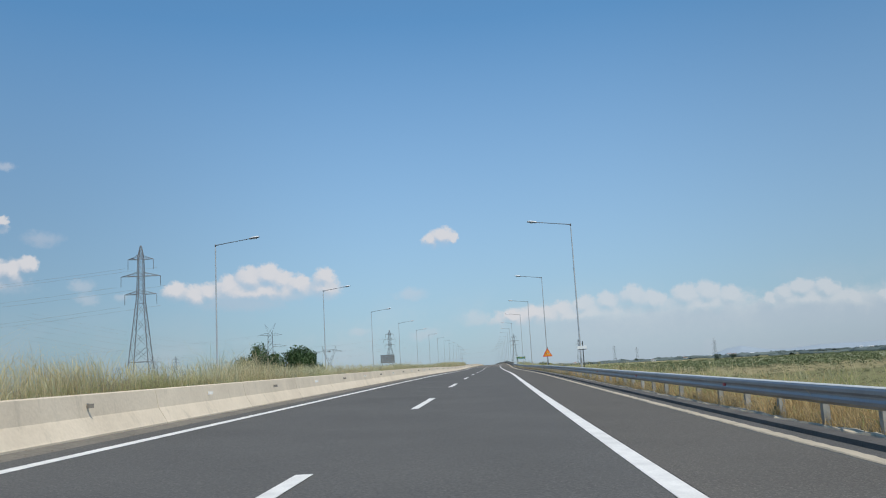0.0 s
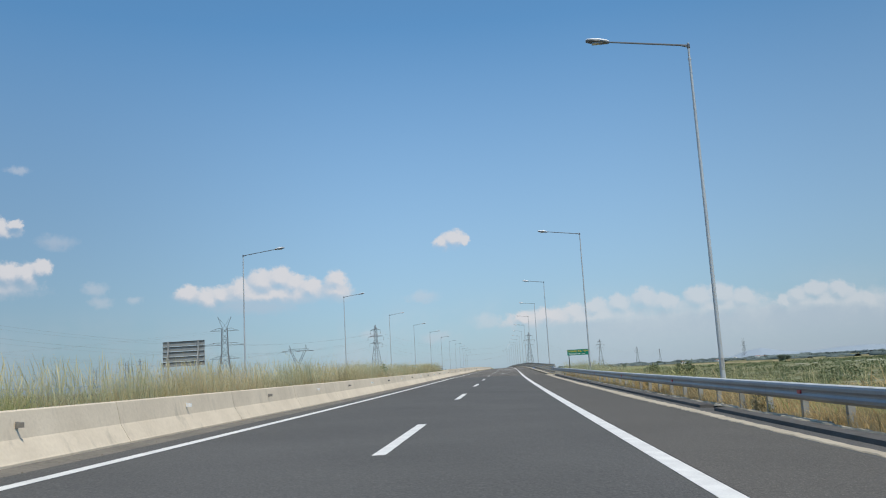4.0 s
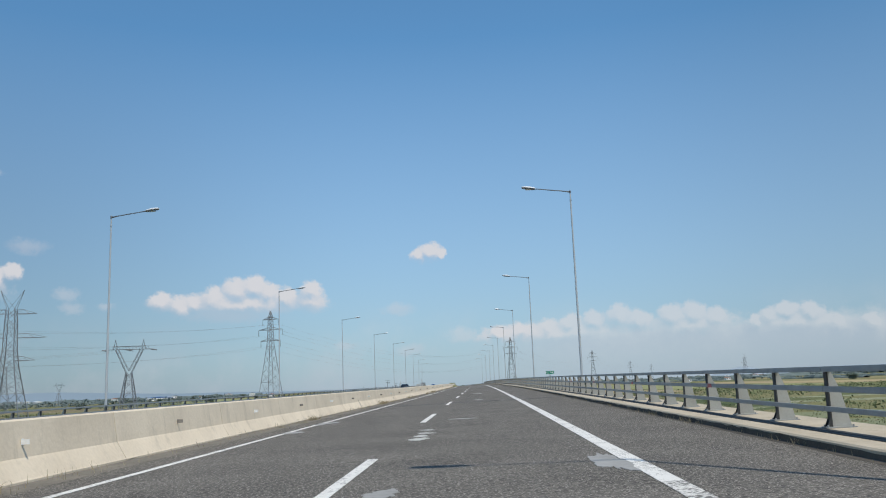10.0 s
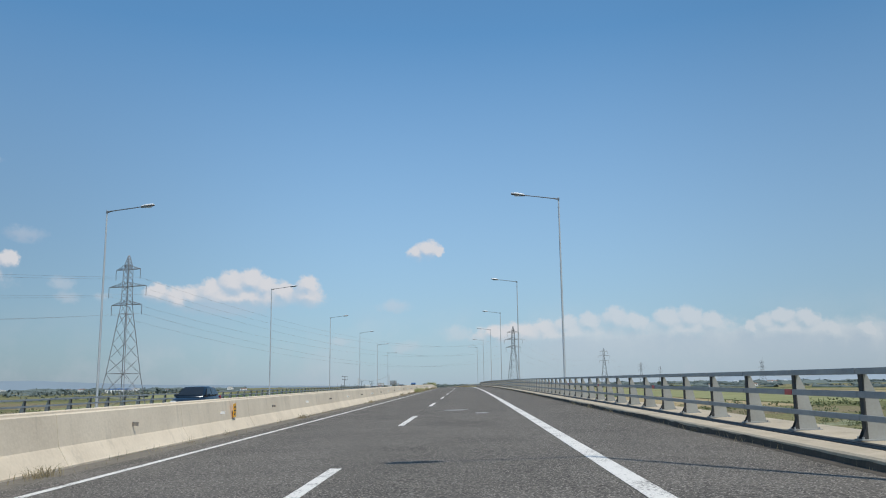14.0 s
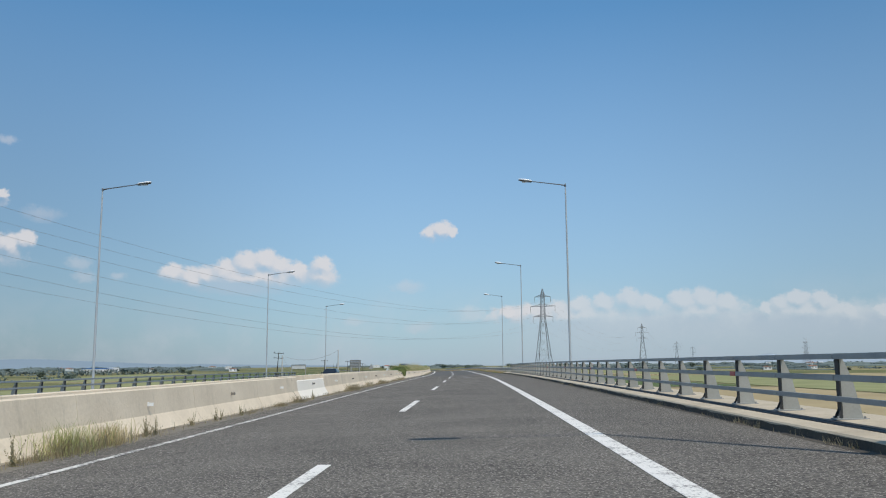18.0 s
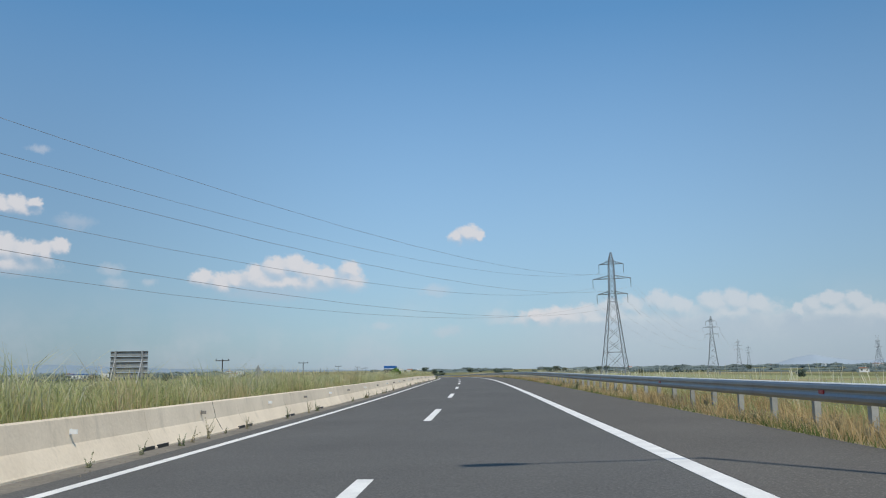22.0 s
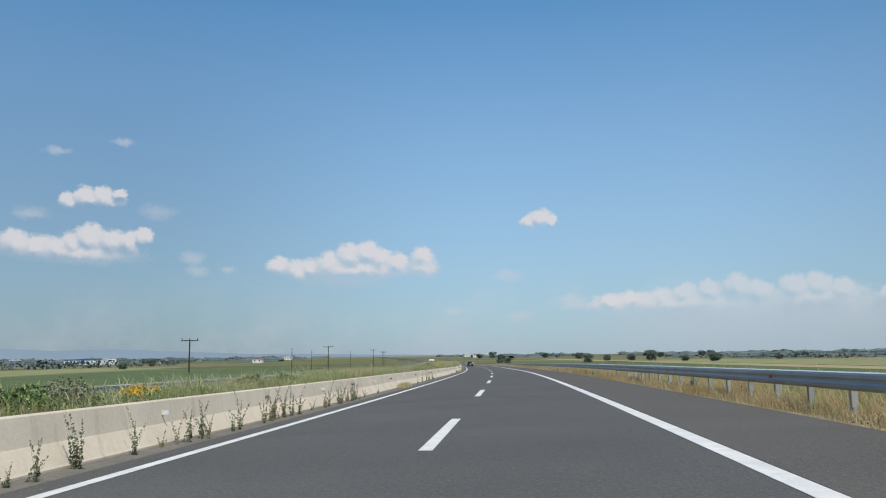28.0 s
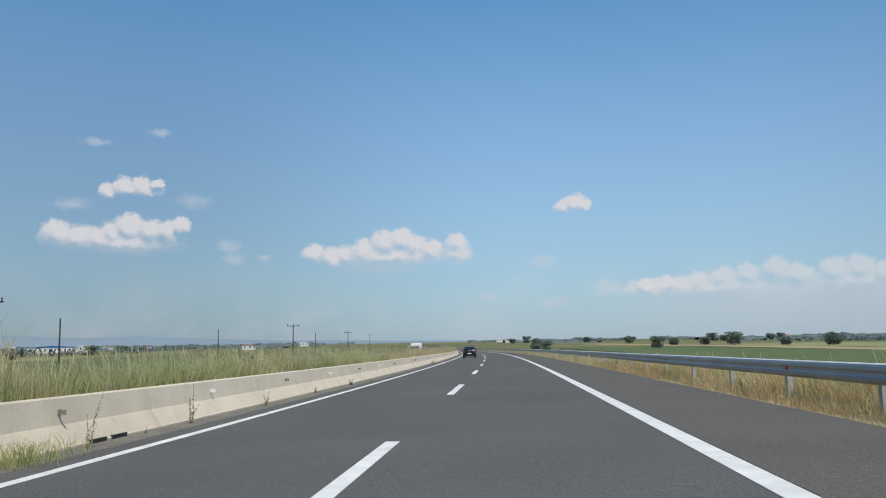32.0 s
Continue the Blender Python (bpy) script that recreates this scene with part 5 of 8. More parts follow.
def grass(name, s0, s1, l0, l1, per, h0, h1, material, label, seed, width=0.012, lean=0.35, clump=0.5, make=blade_mesh):
    rng = np.random.RandomState(seed)
    n = int((s1 - s0) * (l1 - l0) * per)
    s, l = rng.uniform(s0, s1, n), rng.uniform(l0, l1, n)
    q = rng.uniform(0, 6.28, 6)
    field = 0.5 + 0.22 * (np.sin(s * 1.71 + 1.9 * l + q[0]) + np.sin(s * 0.83 - 2.7 * l + q[1]) + np.sin(s * 0.31 + 0.8 * l + q[2]) + 0.7 * np.sin(s * 3.7 + 4.1 * l + q[3]))
    field = np.clip(field, 0, 1)
    keep = rng.rand(n) < (1 - clump) + clump * field
    s, l, field = s[keep], l[keep], field[keep]
    n = len(s)
    base = spot(s, l)
    base[:, 2] = ground_z(s, l) - 0.02
    swell = 1 + 0.22 * np.sin(s * 0.42 + q[4]) + 0.16 * np.sin(s * 1.1 + q[5]) + 0.12 * np.sin(s * 0.13 + q[0])
    h = (h0 + (h1 - h0) * rng.rand(n) ** 1.2) * (0.7 + 0.45 * field) * swell
    if l1 < 0:
        h = h * np.interp(s, [0, 25, 30, 60, 118, 138, 231], [1.0, 0.95, 0.8, 0.66, 0.66, 1.0, 1.0])
        h = h * np.interp(s, [690, 700, 732, 742, 780, 880, 900, 945, 975, 1060], [1.15, 1.3, 1.2, 0.88, 0.95, 1.0, 0.72, 0.72, 1.0, 1.1])
    ob = new(name, make(name, base, h, width * rng.uniform(0.6, 1.5, n), lean * rng.rand(n), rng, material))
    return tagged(ob, label, "grass", "", "stuff")


MED_A, MED_B = (6, 231), (666, 1330)
grass("median_grass", *MED_A, -7.1, -5.3, 250, 0.3, 1.05, GRASS_DRY, "tall dry straw grass in the median", 1, 0.0034, 1.0, 0.6, bent_mesh)
grass("median_grass", *MED_A, -7.1, -5.4, 190, 0.35, 1.15, GRASS_PALE, "pale greenish grass in the median", 2, 0.0045, 0.95, 0.75, bent_mesh)
grass("median_grass", *MED_A, -7.1, -5.3, 170, 0.15, 0.62, GRASS_DEAD, "brown dead growth low in the median", 24, 0.0045, 0.9, 0.5, bent_mesh)
grass("median_grass", 6, 140, -6.4, -5.26, 520, 0.25, 0.58, GRASS_MIX, "dense green growth low behind the barrier", 23, 0.0042, 0.9, 0.5)
grass("median_grass", *MED_A, -5.55, -5.26, 300, 0.12, 0.5, GRASS_DRY, "short dry grass behind the barrier top", 6, 0.006, 0.7, 0.5)
grass("median_grass", MED_B[0], 1070, -7.1, -5.3, 190, 0.4, 1.05, GRASS_DRY, "tall dry straw grass in the median", 3, 0.0045, 0.8, 0.8, bent_mesh)
grass("median_grass", MED_B[0], 1070, -7.1, -5.35, 120, 0.4, 1.0, GRASS_MIX, "tall green grass in the median", 4, 0.0062, 0.75, 0.4, bent_mesh)
grass("median_grass", MED_B[0], 1070, -7.1, -5.35, 260, 0.35, 0.8, GRASS_MIX, "dense green undergrowth in the median", 8, 0.007, 0.9, 0.75, bent_mesh)
grass("median_grass", MED_B[0], 1070, -7.0, -5.45, 70, 0.5, 1.05, GRASS_PALE, "pale arching grass in the median", 28, 0.0065, 1.1, 0.9, bent_mesh)
grass("median_grass", 667, 684, -7.0, -5.3, 130, 0.4, 0.85, GRASS_LUSH, "green reeds by the bridge end", 9, 0.008, 0.9, 0.8, bent_mesh)
grass("median_grass", MED_B[0], 1070, -5.6, -5.26, 220, 0.12, 0.5, GRASS_DRY, "short dry grass behind the barrier top", 7, 0.006, 0.7, 0.6)
grass("median_grass", 884, 1070, -7.1, -5.35, 200, 0.3, 0.72, GRASS_FRESH, "thick fresh green grass in the median", 27, 0.007, 0.9, 0.85, bent_mesh)
grass("median_grass", 1070, MED_B[1], -7.1, -5.35, 60, 0.5, 1.0, GRASS_DRY, "dry grass in the median farther along", 5, 0.02)
# verge: short straw in front of the rail posts, taller behind them
grass("verge_grass", 8, 216, 7.56, 7.95, 330, 0.08, 0.4, GRASS_STRAW, "short ochre straw grass at the gutter's edge", 11, 0.005, 1.1, 0.8, bent_mesh)
grass("verge_grass", 8, 216, 7.85, 9.6, 250, 0.2, 0.66, GRASS_STRAW, "dry ochre straw grass along the road verge", 12, 0.0055, 1.1, 0.6, bent_mesh)
grass("verge_grass", 8, 216, 7.7, 9.4, 170, 0.12, 0.45, GRASS_DEAD, "brown dead growth along the road verge", 25, 0.008, 1.1, 0.7)
grass("verge_grass", 8, 216, 7.9, 10.5, 45, 0.2, 0.6, GRASS_MIX, "green weeds among the verge grass", 21, 0.009, 0.8, 1.0, bent_mesh)
grass("verge_grass", 684, 850, 6.40, 6.85, 300, 0.06, 0.26, GRASS_LUSH, "low green weeds along the asphalt's edge", 13, 0.007, 0.9, 0.95)
grass("verge_grass", 684, 1070, 6.44, 7.6, 260, 0.08, 0.4, GRASS_STRAW, "short ochre straw grass along the road verge", 14, 0.005, 1.2, 0.8, bent_mesh)
grass("verge_grass", 668, 1070, 7.6, 9.0, 240, 0.18, 0.62, GRASS_STRAW, "dry ochre straw grass behind the rail posts", 15, 0.0055, 1.1, 0.6, bent_mesh)
grass("verge_grass", 684, 1070, 6.7, 9.0, 110, 0.1, 0.4, GRASS_DEAD, "brown dead growth along the road verge", 26, 0.008, 1.1, 0.75)
grass("verge_grass", 684, 1070, 7.0, 9.6, 30, 0.15, 0.5, GRASS_MIX, "green weeds among the verge grass", 22, 0.009, 0.8, 1.0, bent_mesh)
for i, (a, b, e) in enumerate(((8, 216, 7.6), (684, 1070, 6.42))):
    grass("verge_grass", a, b, e + 2.4, e + 7.5, 26, 0.5, 1.0, GRASS_MIX, "tall mixed grass on the embankment", 31 + i, 0.012, 0.6, 0.8, bent_mesh)
    grass("verge_grass", a, b, e + 2.4, e + 6.5, 34, 0.5, 1.05, GRASS_STRAW, "tall straw grass on the embankment", 41 + i, 0.008, 0.6, 0.8, bent_mesh)
    grass("verge_grass", a, b, e + 7.5, e + 22, 6, 0.4, 0.9, GRASS_MIX, "rough grass at the foot of the embankment", 51 + i, 0.03)
grass("verge_grass", 8, 216, 8.6, 10.4, 70, 0.45, 1.0, GRASS_MIX, "tall pale-green grass behind the guard rail", 16, 0.006, 1.0, 0.95, bent_mesh)
grass("verge_grass", 192, 223, 8.5, 12.5, 190, 0.7, 1.5, GRASS_PALE, "tall windblown pale grass beside the bridge end", 18, 0.006, 0.8, 0.5, bent_mesh)
grass("verge_grass", 668, 870, 8.3, 9.6, 70, 0.45, 1.05, GRASS_MIX, "tall pale-green grass behind the guard rail", 17, 0.006, 1.0, 0.95, bent_mesh)
grass("verge_grass", 1070, 1330, 6.42, 12, 16, 0.3, 0.7, GRASS_DRY, "dry verge grass farther along", 61, 0.02)
for i, (a, b) in enumerate(((8, 214), (684, 1250))):
    grass("far_verge_grass", a, b, -26, -19.6, 9, 0.5, 1.0, GRASS_DRY, "dry grass beyond the opposite carriageway", 71 + i, 0.018)
    grass("far_verge_grass", a, b, -34, -22, 5, 0.4, 0.9, GRASS_MIX, "green growth beyond the opposite carriageway", 81 + i, 0.03)


def plumes(name, s0, s1, l0, l1, n, h0, h1, seed, label):
    """Feathery flowering stems that stand over the grass."""
    rng = np.random.RandomState(seed)
    s, l = rng.uniform(s0, s1, n), rng.uniform(l0, l1, n)
    base = spot(s, l)
    base[:, 2] = ground_z(s, l)
    h = rng.uniform(h0, h1, n) * (np.interp(s, [0, 30, 60, 118, 138, 231, 880, 900, 950, 975], [0.95, 0.75, 0.62, 0.65, 1.0, 1.0, 1.0, 0.65, 0.65, 1.0]) if l1 < 0 else 1.0)
    ln_ = rng.uniform(0.05, 0.3, n)
    a = rng.uniform(0, 6.28, n)
    out = np.stack([np.cos(a) * ln_ - 0.12, np.sin(a) * ln_, h], -1)
    t = rng.uniform(0, 6.28, n)
    sd = np.stack([np.cos(t), np.sin(t), 0 * t], -1)
    p70 = base + out * np.array([0.55, 0.55, 0.72])
    p85 = base + out * np.array([0.8, 0.8, 0.88])
    v = np.stack([base - sd * 0.002, base + sd * 0.002, p70 + sd * 0.003, p70 - sd * 0.003, p85 + sd * 0.006, p85 - sd * 0.006, base + out], 1).reshape(-1, 3)
    i = np.arange(n)[:, None] * 7
    q = np.concatenate([i + np.array([[0, 1, 2, 3]]), i + np.array([[3, 2, 4, 5]])])
    tagged(new(name, raw_mesh(name, v, q, i + np.array([[5, 4, 6]]), PLUME_WHITE if "whitish" in label else PLUME)), label, "grass", "", "stuff")


PLUME = mat("seed_heads", (0.58, 0.52, 0.32), (0.40, 0.37, 0.18), 0.8, 0, 0.5, 4, 0, 0.6, island=0.5, spec=0.1)
plumes("seeding_stems", *MED_A, -7.1, -5.5, 11000, 0.75, 1.3, 5, "pale feathery seed heads over the median grass")
plumes("seeding_stems", 684, 1070, -7.1, -5.5, 10000, 0.6, 1.2, 6, "pale feathery seed heads over the median grass")
plumes("seeding_stems", 8, 214, 9, 15, 2600, 0.9, 1.4, 7, "pale seed heads beyond the guard rail")
PLUME_WHITE = mat("pale_seed_heads", (0.72, 0.69, 0.54), (0.55, 0.52, 0.36), 0.8, 0, 0.5, 4, 0, 0.6, island=0.5, spec=0.1)
plumes("seeding_stems", 668, 800, 8.3, 10.5, 1900, 0.95, 1.45, 9, "whitish feathery seed heads over the guard rail")
plumes("seeding_stems", 686, 1070, 7.7, 12, 3600, 0.6, 1.2, 8, "pale seed heads beyond the guard rail")


def leaf_cloud(rng, centre, radii, n, size, hollow=0.35):
    """Corners of n leaf clumps in a lumpy ellipsoid, more of them near its skin."""
    d = rng.normal(size=(n, 3))
    d /= np.linalg.norm(d, axis=1)[:, None]
    lump = 1 + 0.22 * np.sin(d[:, 0] * 5 + centre[0]) * np.cos(d[:, 1] * 4 + centre[1]) + 0.15 * np.sin(d[:, 2] * 7 + 1.3 * centre[2])
    r = (hollow + (1 - hollow) * rng.rand(n) ** 0.6) * lump
    p = np.asarray(centre) + d * r[:, None] * np.asarray(radii)
    u = rng.normal(size=(n, 3))
    u /= np.linalg.norm(u, axis=1)[:, None]
    w = np.cross(u, rng.normal(size=(n, 3)))
    w /= np.linalg.norm(w, axis=1)[:, None] + 1e-9
    k = (size * rng.uniform(0.6, 1.4, n))[:, None]
    return np.stack([p - u * k, p + w * k * 0.55, p + u * k, p - w * k * 0.55], 1)


def leaf_mesh(name, quads, material):
    v = np.concatenate(quads).reshape(-1, 3)
    return raw_mesh(name, v, np.arange(len(v)).reshape(-1, 4), np.zeros((0, 3), int), material)


def tree_meshes(seed, height, spread, leaves, size, material, low=False):
    rng = np.random.RandomState(seed)
    bm = bmesh.new()
    crown = []
    bar(bm, (0, 0, -0.3), (0.1, 0, height * 0.35), height * 0.028, 8, height * 0.02)
    for k in range(7):
        t = k * 0.9 + rng.rand()
        reach = spread * rng.uniform(0.35, 0.75)
        tip = (math.cos(t) * reach, math.sin(t) * reach, height * rng.uniform(0.5, 0.88))
        bar(bm, (0.05, 0, height * rng.uniform(0.2, 0.35)), tip, height * 0.013, 5, height * 0.004)
        crown.append(leaf_cloud(rng, tip, (spread * 0.5, spread * 0.5, height * 0.22), leaves // 8, size))
    crown.append(leaf_cloud(rng, (0, 0, height * 0.72), (spread * 0.55, spread * 0.55, height * 0.28), leaves // 8, size))
    if low:
        for k in range(5):
            t = k * 1.26 + rng.rand()
            crown.append(leaf_cloud(rng, (math.cos(t) * spread * 0.4, math.sin(t) * spread * 0.4, height * 0.27), (spread * 0.45, spread * 0.45, height * 0.2), leaves // 9, size))
    return from_bm("trunk", bm, BARK), leaf_mesh("crown", crown, material)


def thicket_meshes(seed, height, spread, leaves, size, material):
    """A dense bush of many upright stems, leafy from the foot to its uneven tips."""
    rng = np.random.RandomState(seed)
    bm = bmesh.new()
    crown = []
    stems = 34
    for k in range(stems):
        t, far = rng.uniform(0, 6.28), rng.rand() ** 0.5
        tip = np.array([math.cos(t) * far * spread, math.sin(t) * far * spread, height * (1.0 - 0.42 * far * far) * rng.uniform(0.8, 1.0)])
        foot_ = np.array([tip[0] * 0.35, tip[1] * 0.35, -0.1])
        bar(bm, foot_, tip, 0.05, 5, 0.012)
        for f in (0.22, 0.4, 0.56, 0.7, 0.82, 0.92, 1.0):
            c = foot_ + (tip - foot_) * f
            w = spread * (0.38 - 0.19 * f)
            crown.append(leaf_cloud(rng, c, (w, w, height * 0.11), leaves // (stems * 7), size, 0.2))
    return from_bm("stems", bm, BARK), leaf_mesh("crown", crown, material)


def tree(name, meshes, m, label, category, group=""):
    ob = thing(name, label, category, m, group)
    put("trunk", meshes[0], ob)
    put("crown", meshes[1], ob)
    return ob


# leafy trees beside the opposite carriageway
BIG = thicket_meshes(3, 5.0, 3.2, 24000, 0.10, LEAF), thicket_meshes(4, 4.7, 3.0, 21000, 0.10, LEAF)
tall_tree = tree("tree", BIG[0], at(93.3, -24.9, 0, 20, float(ground_z(93.3, -24.9)) - 0.3), "dense dark-green bushy tree behind the dry grass", "tree", "roadside trees")
tall_tree.scale = (0.95, 0.95, 1.2)
low_tree = tree("tree", BIG[1], at(107.5, -23.4, 0, 140, float(ground_z(107.5, -23.4)) - 0.5), "dense dark-green bushy tree behind the dry grass", "tree", "roadside trees")
low_tree.scale = (1.12, 1.12, 1.3)
tree("shrub", tree_meshes(5, 2.4, 1.0, 900, 0.10, LEAF_LIGHT), at(84.5, -21.6, 0, 0, float(ground_z(84.5, -21.6))), "small thin shrub beside the bushy trees", "shrub")


def bush(s, l, h, w, material, label, seed, leaves=900, size=0.07, up=None):
    rng = np.random.RandomState(seed)
    z = float(ground_z(s, l)) if up is None else up
    ob = thing("bush", label, "bush", at(s, l, 0, 0, z))
    q = [leaf_cloud(rng, (rng.uniform(-w, w) * 0.5, rng.uniform(-w, w) * 0.6, h * rng.uniform(0.3, 0.75)), (w * 0.5, w * 0.55, h * rng.uniform(0.25, 0.4)), leaves // 4, size * 0.66) for _ in range(6)]
    put("foliage", leaf_mesh("foliage", q, material), ob)
    bm = bmesh.new()
    for k in range(5):
        bar(bm, (0, 0, -0.05), (rng.uniform(-w, w) * 0.5, rng.uniform(-w, w) * 0.5, h * 0.7), 0.014, 5, 0.005)
    put("stems", from_bm("stems", bm, BARK), ob)
    return ob


bush(181.5, -6.1, 1.15, 0.42, LEAF_LIGHT, "fresh green shrub in the dry median grass", 11, 900, 0.06)
bush(96.0, -6.2, 0.75, 0.5, LEAF, "dark weedy bush in the dry median scrub", 51, 700, 0.05)
bush(79.0, -6.0, 0.7, 0.4, LEAF_LIGHT, "small leafy weed bush in the dry median scrub", 52, 600, 0.045)
for s_b, l_b, h_b, k_b in ((176.0, 12.2, 1.5, 61), (181.5, 13.4, 1.9, 62), (188.0, 12.8, 1.6, 63), (197.0, 14.0, 1.9, 64), (62.0, 14.5, 1.7, 65), (128.0, 15.0, 1.8, 66)):
    bush(s_b, l_b, h_b, 0.8, LEAF_SCRUB, "tall dark-green bush behind the guard rail", k_b, 1400, 0.09)
# the round bush: fine fronds packed into one dome
rng = np.random.RandomState(12)
dome = thing("bush", "round feathery bright-green bush in the median", "bush", at(780.0, -6.1, 0, 0, float(ground_z(780.0, -6.1))))
dome.scale = (0.92, 0.92, 0.86)
q = [leaf_cloud(rng, (0, 0, 0.72), (0.62, 0.64, 0.66), 9000, 0.026, 0.45)]
for _ in range(16):
    a, e = rng.uniform(0, 6.28), rng.uniform(0.0, 1.35)
    q.append(leaf_cloud(rng, (0.48 * math.cos(a) * math.cos(e), 0.5 * math.sin(a) * math.cos(e), 0.74 + 0.52 * math.sin(e)), (0.2, 0.2, 0.2), 420, 0.024, 0.1))
put("foliage", leaf_mesh("foliage", q, LEAF_FEATHER), dome)
bm = bmesh.new()
for k in range(6):
    bar(bm, (0, 0, -0.05), (rng.uniform(-0.35, 0.35), rng.uniform(-0.35, 0.35), 0.95), 0.014, 5, 0.005)
put("stems", from_bm("stems", bm, BARK), dome)
bush(783.5, -6.3, 1.0, 0.5, LEAF_LIGHT, "low green bush in the median", 13, 900, 0.05)
bush(663.5, -6.0, 0.95, 0.9, LEAF_LIGHT, "leafy green shrub beside the barrier end", 14, 1500, 0.06, 0.3 + float(surf(663.5, -6.0)))
bush(672.0, -6.1, 0.85, 0.8, LEAF, "dark green shrub among the reeds", 41, 1200, 0.05)
bush(679.0, -6.0, 0.8, 0.7, LEAF_LIGHT, "green shrub among the reeds", 42, 1000, 0.05)
bush(912.4, -6.1, 0.62, 0.55, LEAF, "dark green bush in the median", 15, 1300, 0.06)
bush(916.5, -6.2, 0.6, 0.7, LEAF_LIGHT, "green bush in the median grass", 16, 1200, 0.06)
bush(968.8, -6.1, 0.8, 0.85, LEAF_LIGHT, "leafy green shrub behind the median barrier", 17, 3600, 0.06)
bush(901.0, -6.2, 0.66, 0.9, LEAF_LIGHT, "leafy green bush in the median grass", 18, 2400, 0.05)
bush(903.4, -6.3, 0.68, 0.6, SCRUB_DULL, "withered brownish shrub in the median grass", 29, 1800, 0.045)
bush(1046.0, -6.2, 0.95, 0.7, LEAF_LIGHT, "green bush in the median grass", 19, 900, 0.06)
bush(1029.8, -6.0, 0.8, 0.62, LEAF, "round dark green bush in the dry median grass", 28, 3000, 0.045)
bush(1003.0, -6.2, 0.7, 0.5, LEAF_LIGHT, "green bush in the median grass", 27, 900, 0.06)
for i, (s_f, l_f) in enumerate(((971.0, -6.1), (973.0, -5.8), (974.4, -6.2), (975.5, -5.9), (976.5, -6.2), (977.3, -5.9), (941.2, -5.9), (905.5, -6.1))):
    hf = 0.5 if s_f < 960 else 0.62 if s_f < 974 else 0.78
    ob = bush(s_f, l_f, hf, 0.6, LEAF_LIGHT, "bush covered in small yellow flowers", 30 + i, 700, 0.045)
    rng = np.random.RandomState(60 + i)
    tagged(put("flowers", leaf_mesh("flowers", [leaf_cloud(rng, (rng.uniform(-0.4, 0.4), rng.uniform(-0.5, 0.5), hf * rng.uniform(0.55, 1.0)), (0.16, 0.22, 0.1), 70, 0.028) for _ in range(9 if s_f < 973.5 else 20)], YELLOW_FLOWER), ob), "small yellow flowers", "", "", "stuff")
for s_f, l_f in ((963.6, -5.6), (964.4, -5.9), (965.1, -5.5), (965.8, -6.2), (966.9, -5.7), (967.6, -6.0), (969.4, -5.6)):
    x, y, _z = spot(s_f, l_f)
    z = float(ground_z(s_f, l_f))
    rng = np.random.RandomState(int(s_f * 10))
    flower = thing("poppy", "red poppy on a thin stem in the median grass", "flower", pose(x, y, z), "red poppies")
    bm = bmesh.new()
    bar(bm, (0, 0, 0), (0.03, 0.02, 0.6), 0.004, 5, 0.003)
    part("stem", bm, LEAF_LIGHT, flower)
    put("petals", leaf_mesh("petals", [leaf_cloud(rng, (0.03, 0.02, 0.62), (0.03, 0.03, 0.02), 14, 0.03)], POPPY), flower)
# growth hanging over the barrier at the bridge end
rng = np.random.RandomState(77)
creeper = thing("creeper", "leafy green creeper hanging over the concrete barrier", "creeper", along(662.4, -4.9, 1.0, 0.0))
hang = []
# y along the barrier, how far it hangs down and how thick it lies on top
for y, fall, heap in ((-3.6, 0.0, 0.08), (-3.0, 0.08, 0.10), (-2.4, 0.05, 0.10), (-1.9, 0.16, 0.13), (-1.4, 0.30, 0.15), (-0.9, 0.22, 0.15), (-0.5, 0.40, 0.17), (0.0, 0.52, 0.18), (0.4, 0.34, 0.18), (0.9, 0.46, 0.17), (1.4, 0.28, 0.16), (1.8, 0.36, 0.15), (2.2, 0.14, 0.14), (2.7, 0.05, 0.10)):
    hang.append(leaf_cloud(rng, (-0.36, y, 0.82), (0.42, 0.46, heap * 1.25), 620, 0.026, 0.1))
    if fall > 0.1:
        hang.append(leaf_cloud(rng, (-0.05, y + rng.uniform(-0.1, 0.1), 0.76 - fall * 0.5), (0.10, 0.28, fall * 0.66), int(2100 * fall), 0.024, 0.1))
        for _ in range(3):
            hang.append(leaf_cloud(rng, (-0.02, y + rng.uniform(-0.3, 0.3), 0.66 - fall * rng.uniform(0.7, 1.1)), (0.05, 0.05, 0.12), 36, 0.02, 0.1))
put("foliage", leaf_mesh("foliage", hang, LEAF_CREEPER), creeper)


def weed_mesh(seed, h, stems, material):
    """A few thin leafy stems that lean apart, bushier at the foot."""
    rng = np.random.RandomState(seed)
    q = []
    for k in range(stems):
        x, y = rng.uniform(-0.06, 0.06, 2)
        lx, ly = rng.uniform(-0.3, 0.3, 2) * h
        hh = h * (rng.uniform(0.35, 1.0) if k else 1.0)
        n = 6 + int(hh * 14)
        for j in range(n):
            f = (j + rng.rand()) / n
            q.append(leaf_cloud(rng, (x + lx * f * f, y + ly * f * f, hh * f), (0.04 * (1.25 - f),) * 2 + (0.03,), 6, 0.022 * (1.3 - 0.7 * f), 0.1))
        t = np.array([[x - 0.003, y, 0], [x + 0.003, y, 0], [x + lx + 0.001, y + ly, hh], [x + lx - 0.001, y + ly, hh]])
        q.append(t[None])
    return leaf_mesh("weed", q, material)


